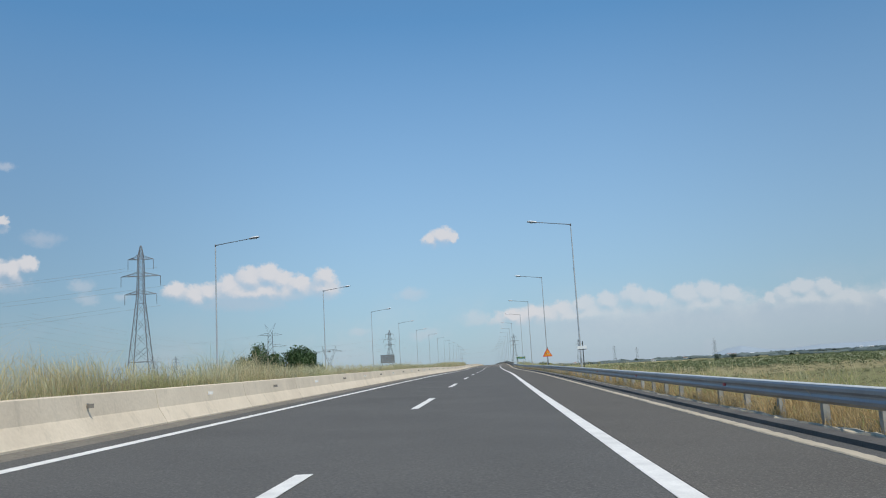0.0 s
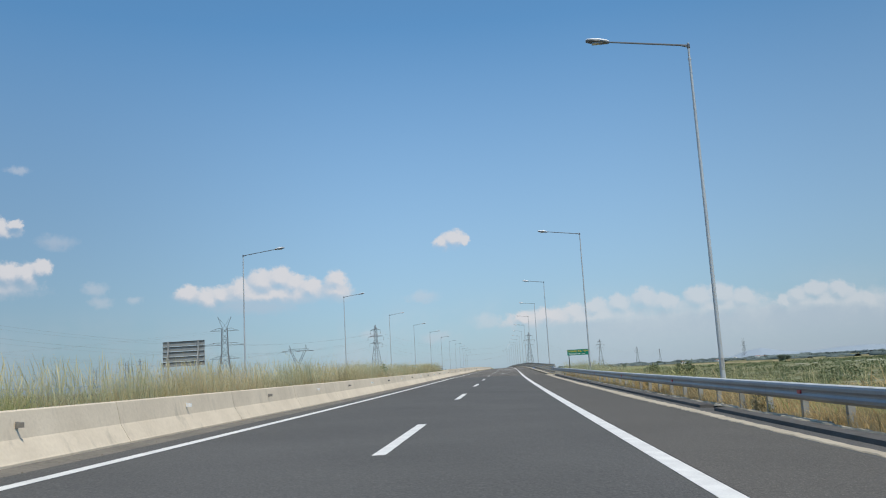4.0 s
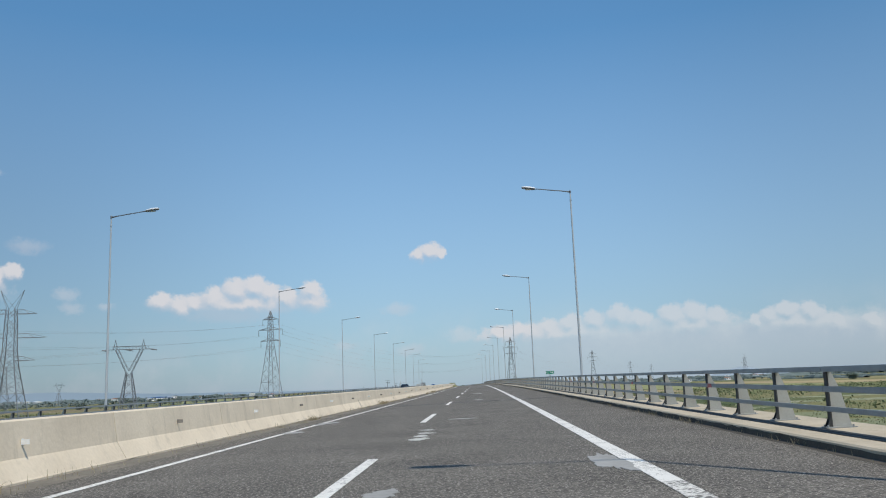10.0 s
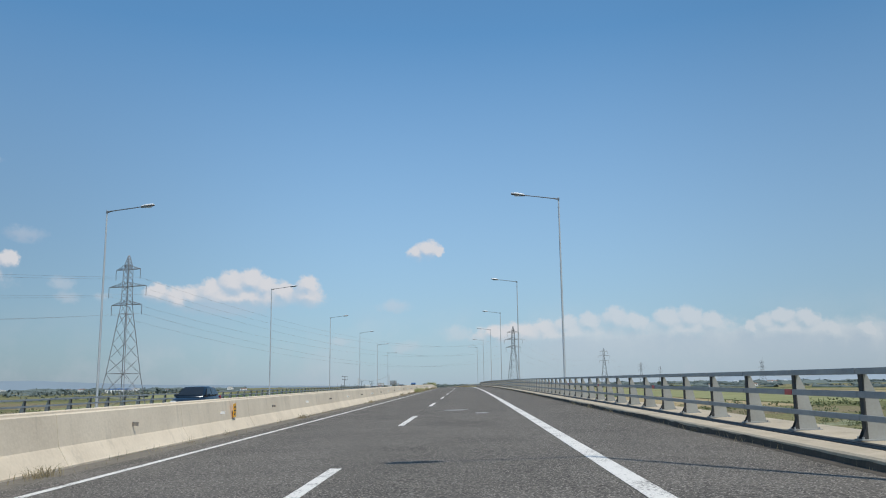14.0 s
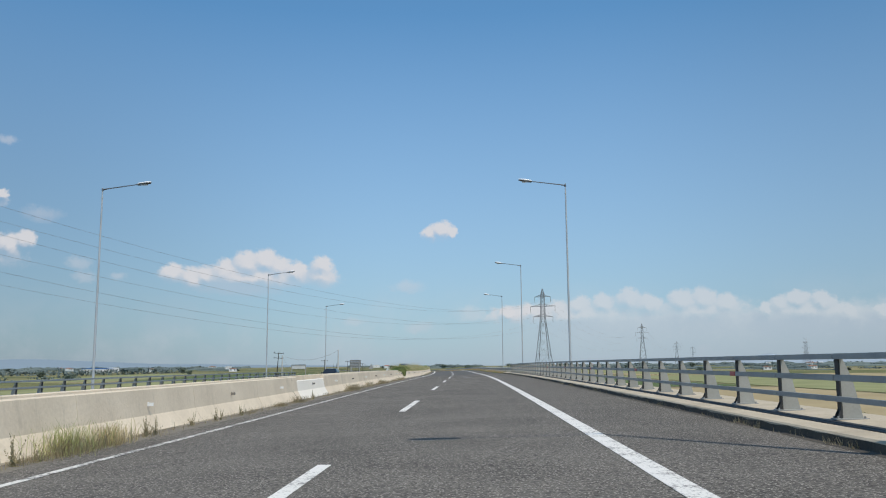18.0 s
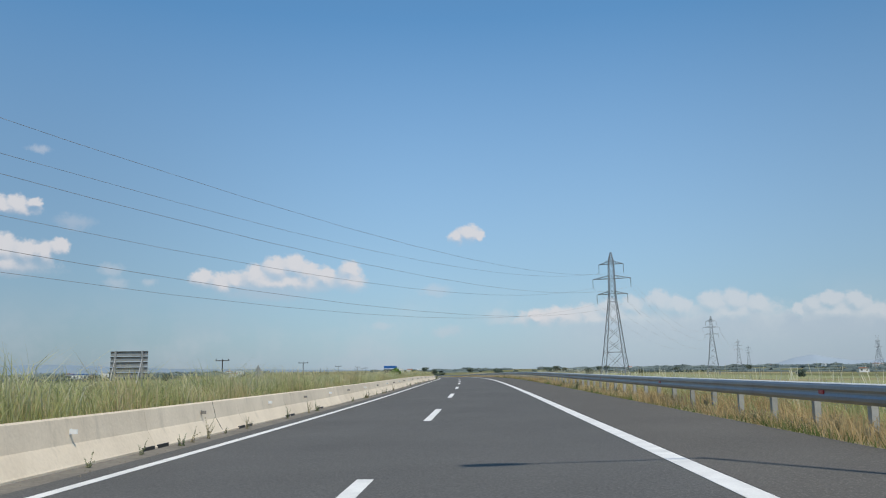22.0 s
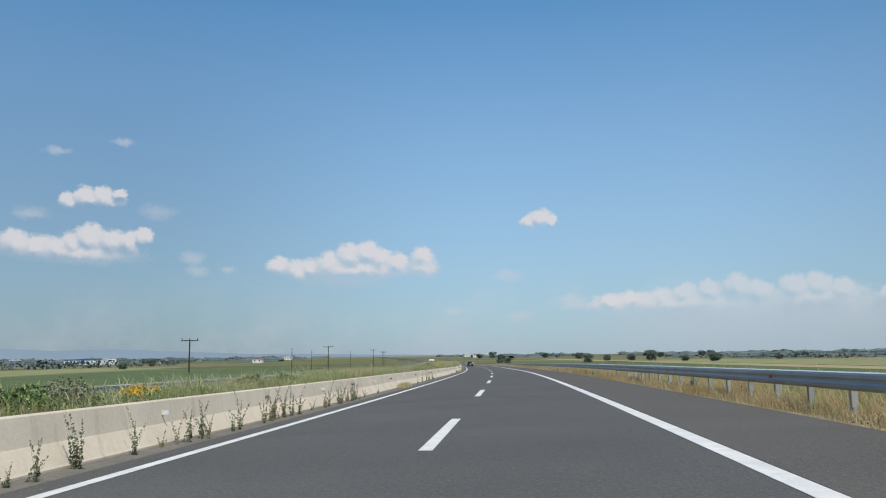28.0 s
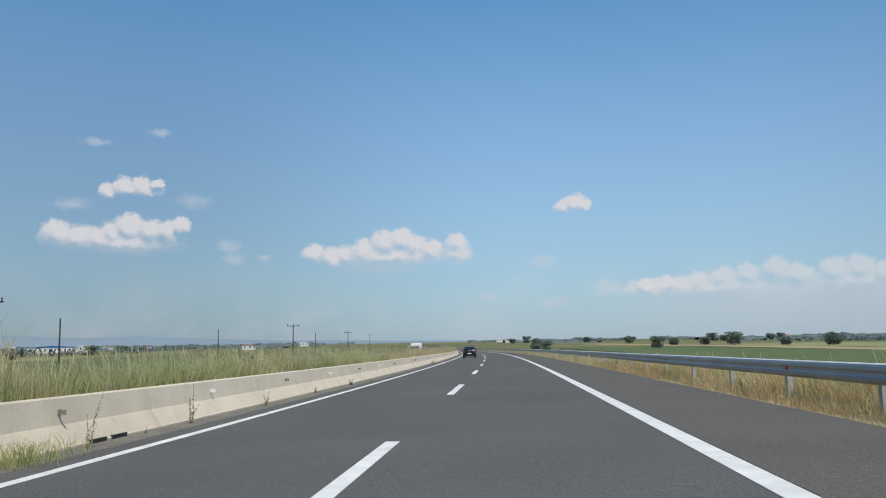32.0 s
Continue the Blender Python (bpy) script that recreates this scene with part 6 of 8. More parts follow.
def tuft_mesh(seed, h, n, spread, material):
    rng = np.random.RandomState(seed)
    base = np.stack([rng.normal(0, spread * 0.35, n), rng.normal(0, spread, n), np.zeros(n)], -1)
    return bent_mesh("tuft", base, h * rng.uniform(0.3, 1.0, n) ** 1.2, 0.004 * rng.uniform(0.7, 1.6, n), 0.3 + 0.7 * rng.rand(n), rng, material)


LEAF_WEED = mat("weed_leaves", (0.25, 0.265, 0.15), (0.14, 0.155, 0.08), 0.8, 0, 2, 10, 0, 0.6, island=0.5, spec=0.2)
WEEDS = [weed_mesh(k, 0.26 + 0.06 * k, 3 + k, LEAF_WEED) for k in range(5)]
LEAF_STRAW = mat("withered_leaves", (0.42, 0.36, 0.22), (0.24, 0.21, 0.12), 0.8, 0, 2, 10, 0, 0.6, island=0.5, spec=0.2)
TALL_WEEDS = [weed_mesh(20 + k, 0.5 + 0.09 * k, 3 + k % 4, LEAF_STRAW if k in (1, 3, 4) else LEAF_WEED) for k in range(6)]
TUFTS = [tuft_mesh(k, 0.3 + 0.06 * k, 260 + 110 * k, 0.28 + 0.12 * k, GRASS_DRY if k < 2 else GRASS_MIX) for k in range(4)]
DRY_STALKS = [weed_mesh(70 + k, 0.62 + 0.08 * k, 6 + 2 * k, LEAF_STRAW) for k in range(4)]
rw = random.Random(8)
for s_w in np.arange(690, 1100, 1.9):
    if rw.random() < (0.4 if 700 < s_w < 740 else 0.22):
        s_ = s_w + rw.uniform(-0.9, 0.9)
        o = put("weed", rw.choice(WEEDS), None, along(s_, -4.62 + rw.uniform(-0.05, 0.08), 1.0) @ pose(0, 0, 0, 0, 0, rw.uniform(0, 360)))
        o.scale = [rw.uniform(0.35, 0.95)] * 3
        tagged(o, "small grey-green weed at the foot of the barrier", "weed", "weeds by the barrier")
for s_w in np.arange(886, 922, 0.5):
    if rw.random() < 0.25:
        continue
    o = put("weed", rw.choice(TALL_WEEDS), None, along(s_w + rw.uniform(-0.7, 0.7), -4.6 + rw.uniform(-0.05, 0.08), 1.0) @ pose(0, 0, 0, 0, 0, rw.uniform(0, 360)))
    o.scale = [rw.uniform(0.5, 1.15)] * 3
    tagged(o, "tall leafy weed at the foot of the barrier", "weed", "weeds by the barrier")
for s_w in (713.2, 715.1, 717.7, 718.7, 721.8, 726.3, 729.5, 744.1, 744.8, 745.3, 745.8, 753.3, 754.3, 755.3, 757.4, 760.4, 775.1, 777.4, 787.2, 789.0, 803.6, 807.2, 808.5, 809.9, 942.3, 948.5, 945.4, 950.2, 954.0, 1000.2, 1033.5, 1037.5, 1042.5):
    o = put("weed", rw.choice(TALL_WEEDS), None, along(s_w, -4.6, 1.0) @ pose(0, 0, 0, 0, 0, rw.uniform(0, 360)))
    o.scale = (0.6, 0.6, rw.uniform(0.7, 1.1)) if s_w > 930 else (0.6, 0.6, rw.uniform(0.35, 0.65))
    tagged(o, "tall thin weed at the foot of the barrier", "weed", "weeds by the barrier")
# low brown scrub and heads of seed on the first stretch of the median
rng = np.random.RandomState(45)
brown, dull = [], []
for _ in range(900):
    s_, l_ = rng.uniform(14, 136), rng.uniform(-7.0, -5.35)
    x, y, _z = spot(s_, l_)
    h = rng.uniform(0.26, 0.58) * (1 + 0.3 * math.sin(s_ * 0.8))
    (brown if rng.rand() < 0.6 else dull).append(leaf_cloud(rng, (x, y, float(ground_z(s_, l_)) + h * 0.5), (0.3, 0.3, h * 0.6), 130, 0.013, 0.1))
tagged(new("undergrowth", leaf_mesh("undergrowth", brown, SCRUB_BROWN)), "low withered brown scrub in the median", "undergrowth", "", "stuff")
tagged(new("undergrowth", leaf_mesh("undergrowth", dull, SCRUB_DULL)), "low dull-green scrub in the median", "undergrowth", "", "stuff")
for s_w in (581.5, 584.0, 585.2, 586.4, 588.0, 588.6, 591.0, 593.4, 595.6, 597.8, 607.5, 618.5, 621.0, 634.0):
    for q in range(2):
        o = put("weed", DRY_STALKS[rw.randrange(4)], None, along(s_w + rw.uniform(-0.5, 0.5), -4.56 + rw.uniform(-0.08, 0.1), 1.0) @ pose(0, 0, 0, 0, 0, rw.uniform(0, 360)))
        o.scale = [rw.uniform(0.3, 0.7)] * 3
        tagged(o, "tall dry yellow weed stalks at the foot of the barrier", "weed", "weeds by the barrier")
# leafy growth between the barriers where the median turns lush
rng = np.random.RandomState(44)
lush = []
for s_a, s_b, n_c in ((884, 962, 520), (690, 884, 240), (962, 1060, 260)):
    for _ in range(n_c):
        s_, l_ = rng.uniform(s_a, s_b), rng.uniform(-7.0, -5.4)
        x, y, _z = spot(s_, l_)
        h = rng.uniform(0.25, 0.66)
        lush.append(leaf_cloud(rng, (x, y, float(ground_z(s_, l_)) + h * 0.55), (0.3, 0.3, h * 0.6), 120, 0.02, 0.1))
tagged(new("undergrowth", leaf_mesh("undergrowth", lush, LEAF_LUSH)), "leafy light-green undergrowth in the median", "undergrowth", "", "stuff")
VERGE_WEEDS = [weed_mesh(50 + k, 0.34 + 0.05 * k, 6 + 2 * k, LEAF_STRAW if k == 1 else LEAF_WEED) for k in range(4)]
for s_w in np.arange(688, 1068, 2.6):
    if rw.random() < (0.3 if s_w < 930 else 0.34):
        o = put("weed", rw.choice(VERGE_WEEDS), None, along(s_w + rw.uniform(-2.4, 2.4), rw.uniform(6.55, 7.3), 1.0, -0.03) @ pose(0, 0, 0, 0, 0, rw.uniform(0, 360)))
        o.scale = [rw.uniform(0.45, 1.2)] * 3
        tagged(o, "bushy grey-green weed in the straw of the verge", "weed", "weeds on the verge")
for s_w in np.arange(10, 214, 1.3):
    if rw.random() < 0.5:
        o = put("weed", rw.choice(VERGE_WEEDS), None, along(s_w + rw.uniform(-1.2, 1.2), rw.uniform(7.62, 8.3), 1.0, -0.05) @ pose(0, 0, 0, 0, 0, rw.uniform(0, 360)))
        o.scale = [rw.uniform(0.6, 1.5)] * 3
        tagged(o, "bushy dark weed in the ochre straw of the verge", "weed", "weeds on the verge")
rng = np.random.RandomState(46)
litter = []
for _ in range(900):
    near_ = rng.rand() < 0.4
    s_, l_ = (rng.uniform(8, 216), rng.uniform(7.62, 9.2)) if near_ else (rng.uniform(684, 1068), rng.uniform(6.5, 8.6))
    x, y, _z = spot(s_, l_)
    h = rng.uniform(0.08, 0.34)
    litter.append(leaf_cloud(rng, (x, y, float(ground_z(s_, l_)) + h * 0.5), (0.2, 0.2, h * 0.7), 40, 0.022, 0.1))
tagged(new("undergrowth", leaf_mesh("undergrowth", litter, SCRUB_BROWN)), "withered brown growth at the foot of the verge grass", "undergrowth", "", "stuff")
TUFT_AT = [(554.6, 3), (556.0, 3), (557.8, 2), (561.5, 3), (562.8, 2), (566.5, 1), (570.1, 2), (571.6, 1), (575.0, 0), (587.6, 2), (589.0, 1), (605.5, 1), (619.1, 3),
           (620.2, 2), (627.2, 2), (635.0, 2), (636.0, 1), (645.0, 0), (650.4, 1), (655.6, 1), (933.6, 1), (934.6, 2), (935.8, 1), (1003.2, 1), (1004.6, 2), (1006.4, 1), (1008.2, 1), (1031.8, 2),
           (303.0, 0), (306.0, 1), (309.5, 0), (331.0, 0), (352.0, 0), (374.0, 1), (376.5, 0), (394.0, 0), (420.6, 0), (430.2, 1), (432.0, 1), (433.5, 0), (437.6, 0), (460.0, 0), (480.0, 0), (503.0, 0), (530.0, 1), (541.0, 1)]
TUFTS_DEAD = [tuft_mesh(10 + k, 0.26 + 0.08 * k, 150 + 60 * k, 0.26 + 0.12 * k, GRASS_DEAD) for k in range(4)]
for s_t, k in TUFT_AT:
    o = put("grass_tuft", (TUFTS_DEAD if s_t < 660 else TUFTS)[k], None, along(s_t, -4.56, 1.0, -0.01) @ pose(0, 0, 0, 0, 0, rw.choice((0, 180))))
    tagged(o, "tuft of dry grass at the foot of the barrier", "grass tuft", "tufts by the barrier", "stuff")
    if 550 < s_t < 592:
        o = put("grass_tuft", TUFTS[k], None, along(s_t + 0.25, -4.6, 1.0, -0.01) @ pose(0, 0, 0, 0, 0, rw.choice((0, 180))))
        o.scale = (0.8, 1.0, 1.5)
        tagged(o, "tall yellow-green grass tuft at the foot of the barrier", "grass tuft", "tufts by the barrier", "stuff")
rng = np.random.RandomState(14)
n_l = 9000
ss_l = np.where(rng.rand(n_l) < 0.55, rng.uniform(545, 655, n_l), rng.uniform(240, 655, n_l))
ss_l = ss_l + 0.8 * np.sin(ss_l * 1.3) + 1.5 * np.sin(ss_l * 0.37)
ll_l = -4.7 + np.abs(rng.normal(0, 0.16, n_l))
base = spot(ss_l, ll_l)
tagged(new("low_growth", blade_mesh("low_growth", base, rng.uniform(0.04, 0.2, n_l), 0.006 + 0 * ss_l, 0.6 * rng.rand(n_l), rng, GRASS_DEAD)), "sparse dry growth along the barrier on the bridge", "grass", "", "stuff")
n_l = 5000
ss_l = rng.uniform(RAIL0, RAIL1, n_l)
ss_l = ss_l + 1.4 * np.sin(ss_l * 0.9) + 2.5 * np.sin(ss_l * 0.23)
base = spot(ss_l, 6.44 - np.abs(rng.normal(0, 0.03, n_l)))
tagged(new("low_growth", blade_mesh("low_growth", base, rng.uniform(0.03, 0.15, n_l), 0.006 + 0 * ss_l, 0.8 * rng.rand(n_l), rng, GRASS_DEAD)), "sparse weeds along the foot of the bridge kerb", "grass", "", "stuff")
# grit and dirt strip by the barrier
GRIT = mat("grit", (0.215, 0.188, 0.148), (0.105, 0.094, 0.076), 0.95, 0, 1.2, 12, 0.6, 0.6, grain=0.8)
sweep("grit_strip", [(-4.77, 0.001), (-4.77, 0.03), (-4.56, 0.012), (-4.36, 0.001)], S_MIN, S_MAX, 4, GRIT, label="strip of grit and dirt at the foot of the barrier", category="grit")
# gravel scattered on the strip, small stones
rng = np.random.RandomState(15)
n_g = 5000
p = spot(rng.uniform(0, 1100, n_g), -4.7 + np.abs(rng.normal(0, 0.25, n_g)), 0.012)
k = rng.uniform(0.006, 0.022, n_g)[:, None]
tet = np.array([[1, 0, -0.4], [-0.6, 0.8, -0.4], [-0.6, -0.8, -0.4], [0, 0, 0.9]])
v = (p[:, None, :] + tet[None] * k[:, None]).reshape(-1, 3)
i = np.arange(n_g)[:, None] * 4
tagged(new("stones", raw_mesh("stones", v, np.zeros((0, 4), int), np.concatenate([i + np.array([[0, 1, 3]]), i + np.array([[1, 2, 3]]), i + np.array([[2, 0, 3]])]), GRIT)), "loose small stones by the barrier", "stones", "", "stuff")

# ---- scrub of the river plain, hedges, far woods ----
rng = np.random.RandomState(21)
scrub, scrub_near = [], []
for _ in range(2600):
    s_, l_ = rng.uniform(225, 690), rng.choice([-1, 1]) * (14 + 260 * rng.rand())
    if 300 < s_ < 540 and rng.rand() < 0.55:
        continue
    if l_ < 0:
        l_ -= 12
    x, y, _z = spot(s_, l_)
    h = rng.uniform(0.4, 1.9)
    near_ = abs(l_) < 60
    scrub.append(leaf_cloud(rng, (x, y, PLAIN + h * 0.45), (h * 1.7, h * 1.7, h * 0.55), 140 if near_ else 30, 0.12 if near_ else 0.3, 0.1 if near_ else 0.35))
small, straw = [], []
for _ in range(5200):
    s_, l_ = (rng.uniform(205, 690), 9.5 + 70 * rng.rand() ** 1.4) if rng.rand() < 0.5 else (rng.uniform(15, 260), 13 + 130 * rng.rand() ** 1.3)
    x, y, _z = spot(s_, l_)
    h = rng.uniform(0.15, 0.75)
    (small if rng.rand() < 0.6 else straw).append(leaf_cloud(rng, (x, y, float(ground_z(s_, l_)) + h * 0.4), (h * 1.6, h * 1.6, h * 0.6), 44, 0.08, 0.1))
tagged(new("river_scrub", leaf_mesh("river_scrub", small, SCRUB_DULL)), "low grey-green scrub dotted over the river plain", "scrub", "", "stuff")
tagged(new("river_scrub", leaf_mesh("river_scrub", straw, LEAF_STRAW)), "low withered scrub dotted over the river plain", "scrub", "", "stuff")
tagged(new("river_scrub", leaf_mesh("river_scrub", scrub, LEAF_SCRUB)), "low green scrub on the river plain", "scrub", "", "stuff")
for _ in range(700):
    s_, l_ = rng.uniform(190, 430), rng.uniform(24, 260)
    x, y, _z = spot(s_, l_)
    h = rng.uniform(0.6, 2.0)
    scrub_near.append(leaf_cloud(rng, (x, y, float(ground_z(s_, l_)) + h * 0.4), (h * 1.6, h * 1.6, h * 0.55), 34, 0.28) if l_ > 75 else leaf_cloud(rng, (x, y, float(ground_z(s_, l_)) + h * 0.4), (h * 1.6, h * 1.6, h * 0.55), 170, 0.11, 0.1))
tagged(new("river_scrub", leaf_mesh("river_scrub", scrub_near, LEAF_SCRUB)), "dark green scrub beside the river bridge", "scrub", "", "stuff")
rng = np.random.RandomState(22)
woods = []
for _ in range(110):
    side = rng.choice([-1, 1])
    s0_, l0_ = rng.uniform(-100, 3000), side * (230 + 1700 * rng.rand() ** 1.3)
    run, turn = rng.uniform(120, 620), rng.uniform(-0.35, 0.35) + rng.choice([0, 1.4], p=[0.8, 0.2])
    hh = rng.uniform(2.0, 5.0)
    for k in range(int(run / 6)):
        if rng.rand() < 0.12:
            continue
        s_, l_ = s0_ + k * 6 * math.cos(turn), l0_ + k * 6 * math.sin(turn) * side + rng.uniform(-3, 3)
        if abs(l_) < 200 or l_ < -2400:
            continue
        x, y, _z = spot(s_, l_)
        h = hh * rng.uniform(0.5, 1.3)
        woods.append(leaf_cloud(rng, (x, y, PLAIN + h * 0.45), (h * 0.95, h * 0.95, h * 0.5), 14, h * 0.3))
# hedges and orchards: a dense body with leafy clumps along it
core_v, core_f = [], []


def hedge(points, h0, wide, clumps):
    """A long uneven hedge through points of the plain, well away from the road."""
    points = [c for c in points if np.hypot(LINE_X - c[0], LINE_Y - c[1]).min() > 150]
    n = len(points)
    if n < 4 or max(math.hypot(a[0] - b[0], a[1] - b[1]) for a, b in zip(points, points[1:])) > 60:
        return
    first = len(core_v)
    for i, (x, y) in enumerate(points):
        h = h0 * (0.62 + 0.2 * math.sin(i * 0.31 + h0) + 0.14 * math.sin(i * 0.83)) * rng.uniform(0.8, 1.2)
        xa, ya = points[max(i - 1, 0)]
        xb, yb = points[min(i + 1, n - 1)]
        d = math.hypot(xb - xa, yb - ya) or 1.0
        nx, ny = (yb - ya) / d * wide, -(xb - xa) / d * wide
        for f, g in ((-1.0, 0.0), (-0.9, 0.45), (-0.45, 0.9), (0.1, 1.0), (0.6, 0.8), (1.0, 0.0)):
            core_v.append((x + nx * f, y + ny * f, PLAIN - 0.1 + h * g * rng.uniform(0.85, 1.1)))
        if i:
            o = first + (i - 1) * 6
            core_f.extend((o + j, o + j + 1, o + j + 7, o + j + 6) for j in range(5))
        if rng.rand() < clumps:
            woods.append(leaf_cloud(rng, (x, y, PLAIN + h * 0.7), (h * 1.0, h * 1.0, h * 0.5), 15, h * 0.25))


for l_b, s_a, s_b, h_b in ((350, 640, 2100, 3.4), (480, 200, 2300, 3.6), (-400, 700, 2200, 3.2), (-560, 200, 2300, 4.2), (280, -50, 420, 1.6), (400, -100, 700, 2.4), (-330, -50, 500, 2.6)):
    run = []
    for s_ in np.arange(s_a, s_b, 6.0):
        if math.sin(s_ * 0.021 + l_b) + math.sin(s_ * 0.055 + 2 * l_b) < -1.0:
            if len(run) > 3:
                hedge(run, h_b * rng.uniform(0.8, 1.2), 3.0, 0.5)
            run = []
            continue
        x, y, _z = spot(s_, l_b + 22 * math.sin(s_ * 0.008 + l_b) + rng.uniform(-4, 4))
        run.append((x, y))
    if len(run) > 3:
        hedge(run, h_b, 3.0, 0.5)
# the long belts towards the horizon
for dist, h_b in ((1150, 4.0), (1500, 5.5), (1900, 6.5), (2350, 8.0), (2800, 9.0)):
    run = []
    for a_ in np.arange(-64, 64, 0.35 * 1500 / dist):
        gap = math.sin(a_ * 0.37 + dist) + math.sin(a_ * 0.9 + dist * 0.7)
        if gap < -0.9 or (abs(a_) < 2.5 and dist < 2000):
            if len(run) > 3:
                hedge(run, h_b * rng.uniform(0.8, 1.2), 6.0, 0.45)
            run = []
            continue
        t_, r_ = math.radians(a_), dist + 90 * math.sin(a_ * 0.5 + dist) + rng.uniform(-10, 10)
        run.append((-math.sin(t_) * r_, 900 + math.cos(t_) * r_))
    if len(run) > 3:
        hedge(run, h_b, 6.0, 0.45)
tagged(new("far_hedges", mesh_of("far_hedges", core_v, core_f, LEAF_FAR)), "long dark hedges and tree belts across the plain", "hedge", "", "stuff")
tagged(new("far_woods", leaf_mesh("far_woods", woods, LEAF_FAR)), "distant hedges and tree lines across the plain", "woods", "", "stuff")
TREE_MESHES = [tree_meshes(40 + k, 7.0 + k, 4.0 + 0.4 * k, 1700, 0.36, LEAF_FIELD, True) for k in range(3)]
FAR_TREES = [(-21, 1754, 1.25, 0), (-70, 2038, 1.2, 1), (-57, 1359, 0.55, 2), (-62, 1367, 0.6, 0), (-96, 1700, 1.0, 1), (60, 1880, 1.2, 2), (72, 1884, 1.2, 0), (128, 1960, 1.3, 1), (140, 1970, 1.1, 2),
             (215, 1820, 1.0, 0), (330, 1900, 1.2, 1), (-150, 2100, 1.3, 2), (-170, 2110, 1.2, 0), (-260, 1300, 0.7, 1), (-310, 1420, 0.8, 2), (-220, 1010, 0.7, 0), (-240, 820, 0.6, 1), (190, 700, 0.7, 2),
             (260, 900, 0.9, 0), (150, 1150, 0.7, 1), (300, 480, 0.8, 2), (-330, 1180, 0.8, 0), (120, 1500, 0.7, 1), (-470, 1690, 0.8, 2), (-455, 1700, 0.8, 0)]
for s_t, l_t, sc, k in ((1482, 128, 0.8, 1), (1493, 150, 0.9, 0), (1456, 152, 1.0, 2), (1410, 158, 0.8, 0), (1377, 163, 1.0, 1), (1372, 84, 0.75, 2)):
    x, y, _z = spot(s_t, l_t)
    FAR_TREES.append((float(x), float(y), sc, k))
for x, y, sc, k in FAR_TREES:
    ob = tree("tree", TREE_MESHES[k], pose(x, y, PLAIN, 0, 0, (x * 7) % 360), "dark-green field tree standing in the plain", "tree", "field trees")
    ob.scale = (sc, sc, sc * 0.74)

# ---- high-voltage pylons ----


def strut(bm, a, b, r=0.07):
    bar(bm, a, b, r, 4)


def lattice_body(root, levels, heavy=1.0):
    """Four legs through levels of (z, half width), with braces between them."""
    for sx in (-1, 1):
        for sy in (-1, 1):
            bm = bmesh.new()
            for (z0, w0), (z1, w1) in zip(levels, levels[1:]):
                strut(bm, (sx * w0, sy * w0, z0), (sx * w1, sy * w1, z1), heavy * (0.13 if z0 < levels[-1][0] * 0.6 else 0.10))
            part("leg", bm, LATTICE, root)
    bm = bmesh.new()
    for i, ((z0, w0), (z1, w1)) in enumerate(zip(levels, levels[1:])):
        n = max(1, round((z1 - z0) / (w0 + w1) / 0.9))
        for k in range(n):
            f0, f1 = k / n, (k + 1) / n
            za, zb, wa, wb = z0 + (z1 - z0) * f0, z0 + (z1 - z0) * f1, w0 + (w1 - w0) * f0, w0 + (w1 - w0) * f1
            for q in range(4):
                c, s_ = (1, 0, -1, 0)[q], (0, 1, 0, -1)[q]

                def corner(w, z, e):
                    return (c * w - s_ * w * e, s_ * w + c * w * e, z)
                strut(bm, corner(wa, za, -1), corner(wb, zb, 1), 0.05 * heavy)
                strut(bm, corner(wa, za, 1), corner(wb, zb, -1), 0.05 * heavy)
                if k == 0:
                    strut(bm, corner(wa, za, -1), corner(wa, za, 1), 0.06)
    part("bracing", bm, LATTICE, root)


def crossarm(root, z, reach, w, rise, hang, bow=0.0):
    for side in (-1, 1):
        bm = bmesh.new()
        tip = (side * reach, 0, z)
        for sy in (-1, 1):
            mid = (side * (reach * 0.5), sy * w * 0.5, z + rise * 0.55 + bow)
            strut(bm, (side * w, sy * w, z), tip, 0.07)
            strut(bm, (side * w, sy * w, z + rise), mid, 0.06)
            strut(bm, mid, tip, 0.06)
            for f in (0.3, 0.6):
                strut(bm, (side * (w + (reach - w) * f), sy * w * (1 - f), z), (side * (w + (reach - w) * (f - 0.15)), sy * w * (1.1 - f), z + rise * (1 - f) + bow * f), 0.04)
        arm = part("crossarm", bm, LATTICE, root)
        if hang:
            bm = bmesh.new()
            bar(bm, (side * reach, 0, z), (side * reach, 0, z - hang), 0.07, 6)
            for k in range(8):
                bar(bm, (side * reach, 0, z - 0.3 - k * hang * 0.1), (side * reach, 0, z - 0.36 - k * hang * 0.1), 0.10, 8)
            part("insulator", bm, LATTICE, arm)


def pylon_fir(m):
    root = thing("pylon", "grey steel lattice pylon with three crossarms", "pylon", m, "power pylons")
    lattice_body(root, [(0, 4.3), (5.0, 3.55), (11.0, 2.75), (26.0, 1.15), (28.5, 0.95), (33.0, 0.85), (37.5, 0.75), (38.3, 0.7), (41.0, 0.12)])
    for z, r in ((28.3, 4.6), (33.0, 5.7), (37.4, 3.7)):
        crossarm(root, z, r, 0.85, 1.0, 2.6)
    return root


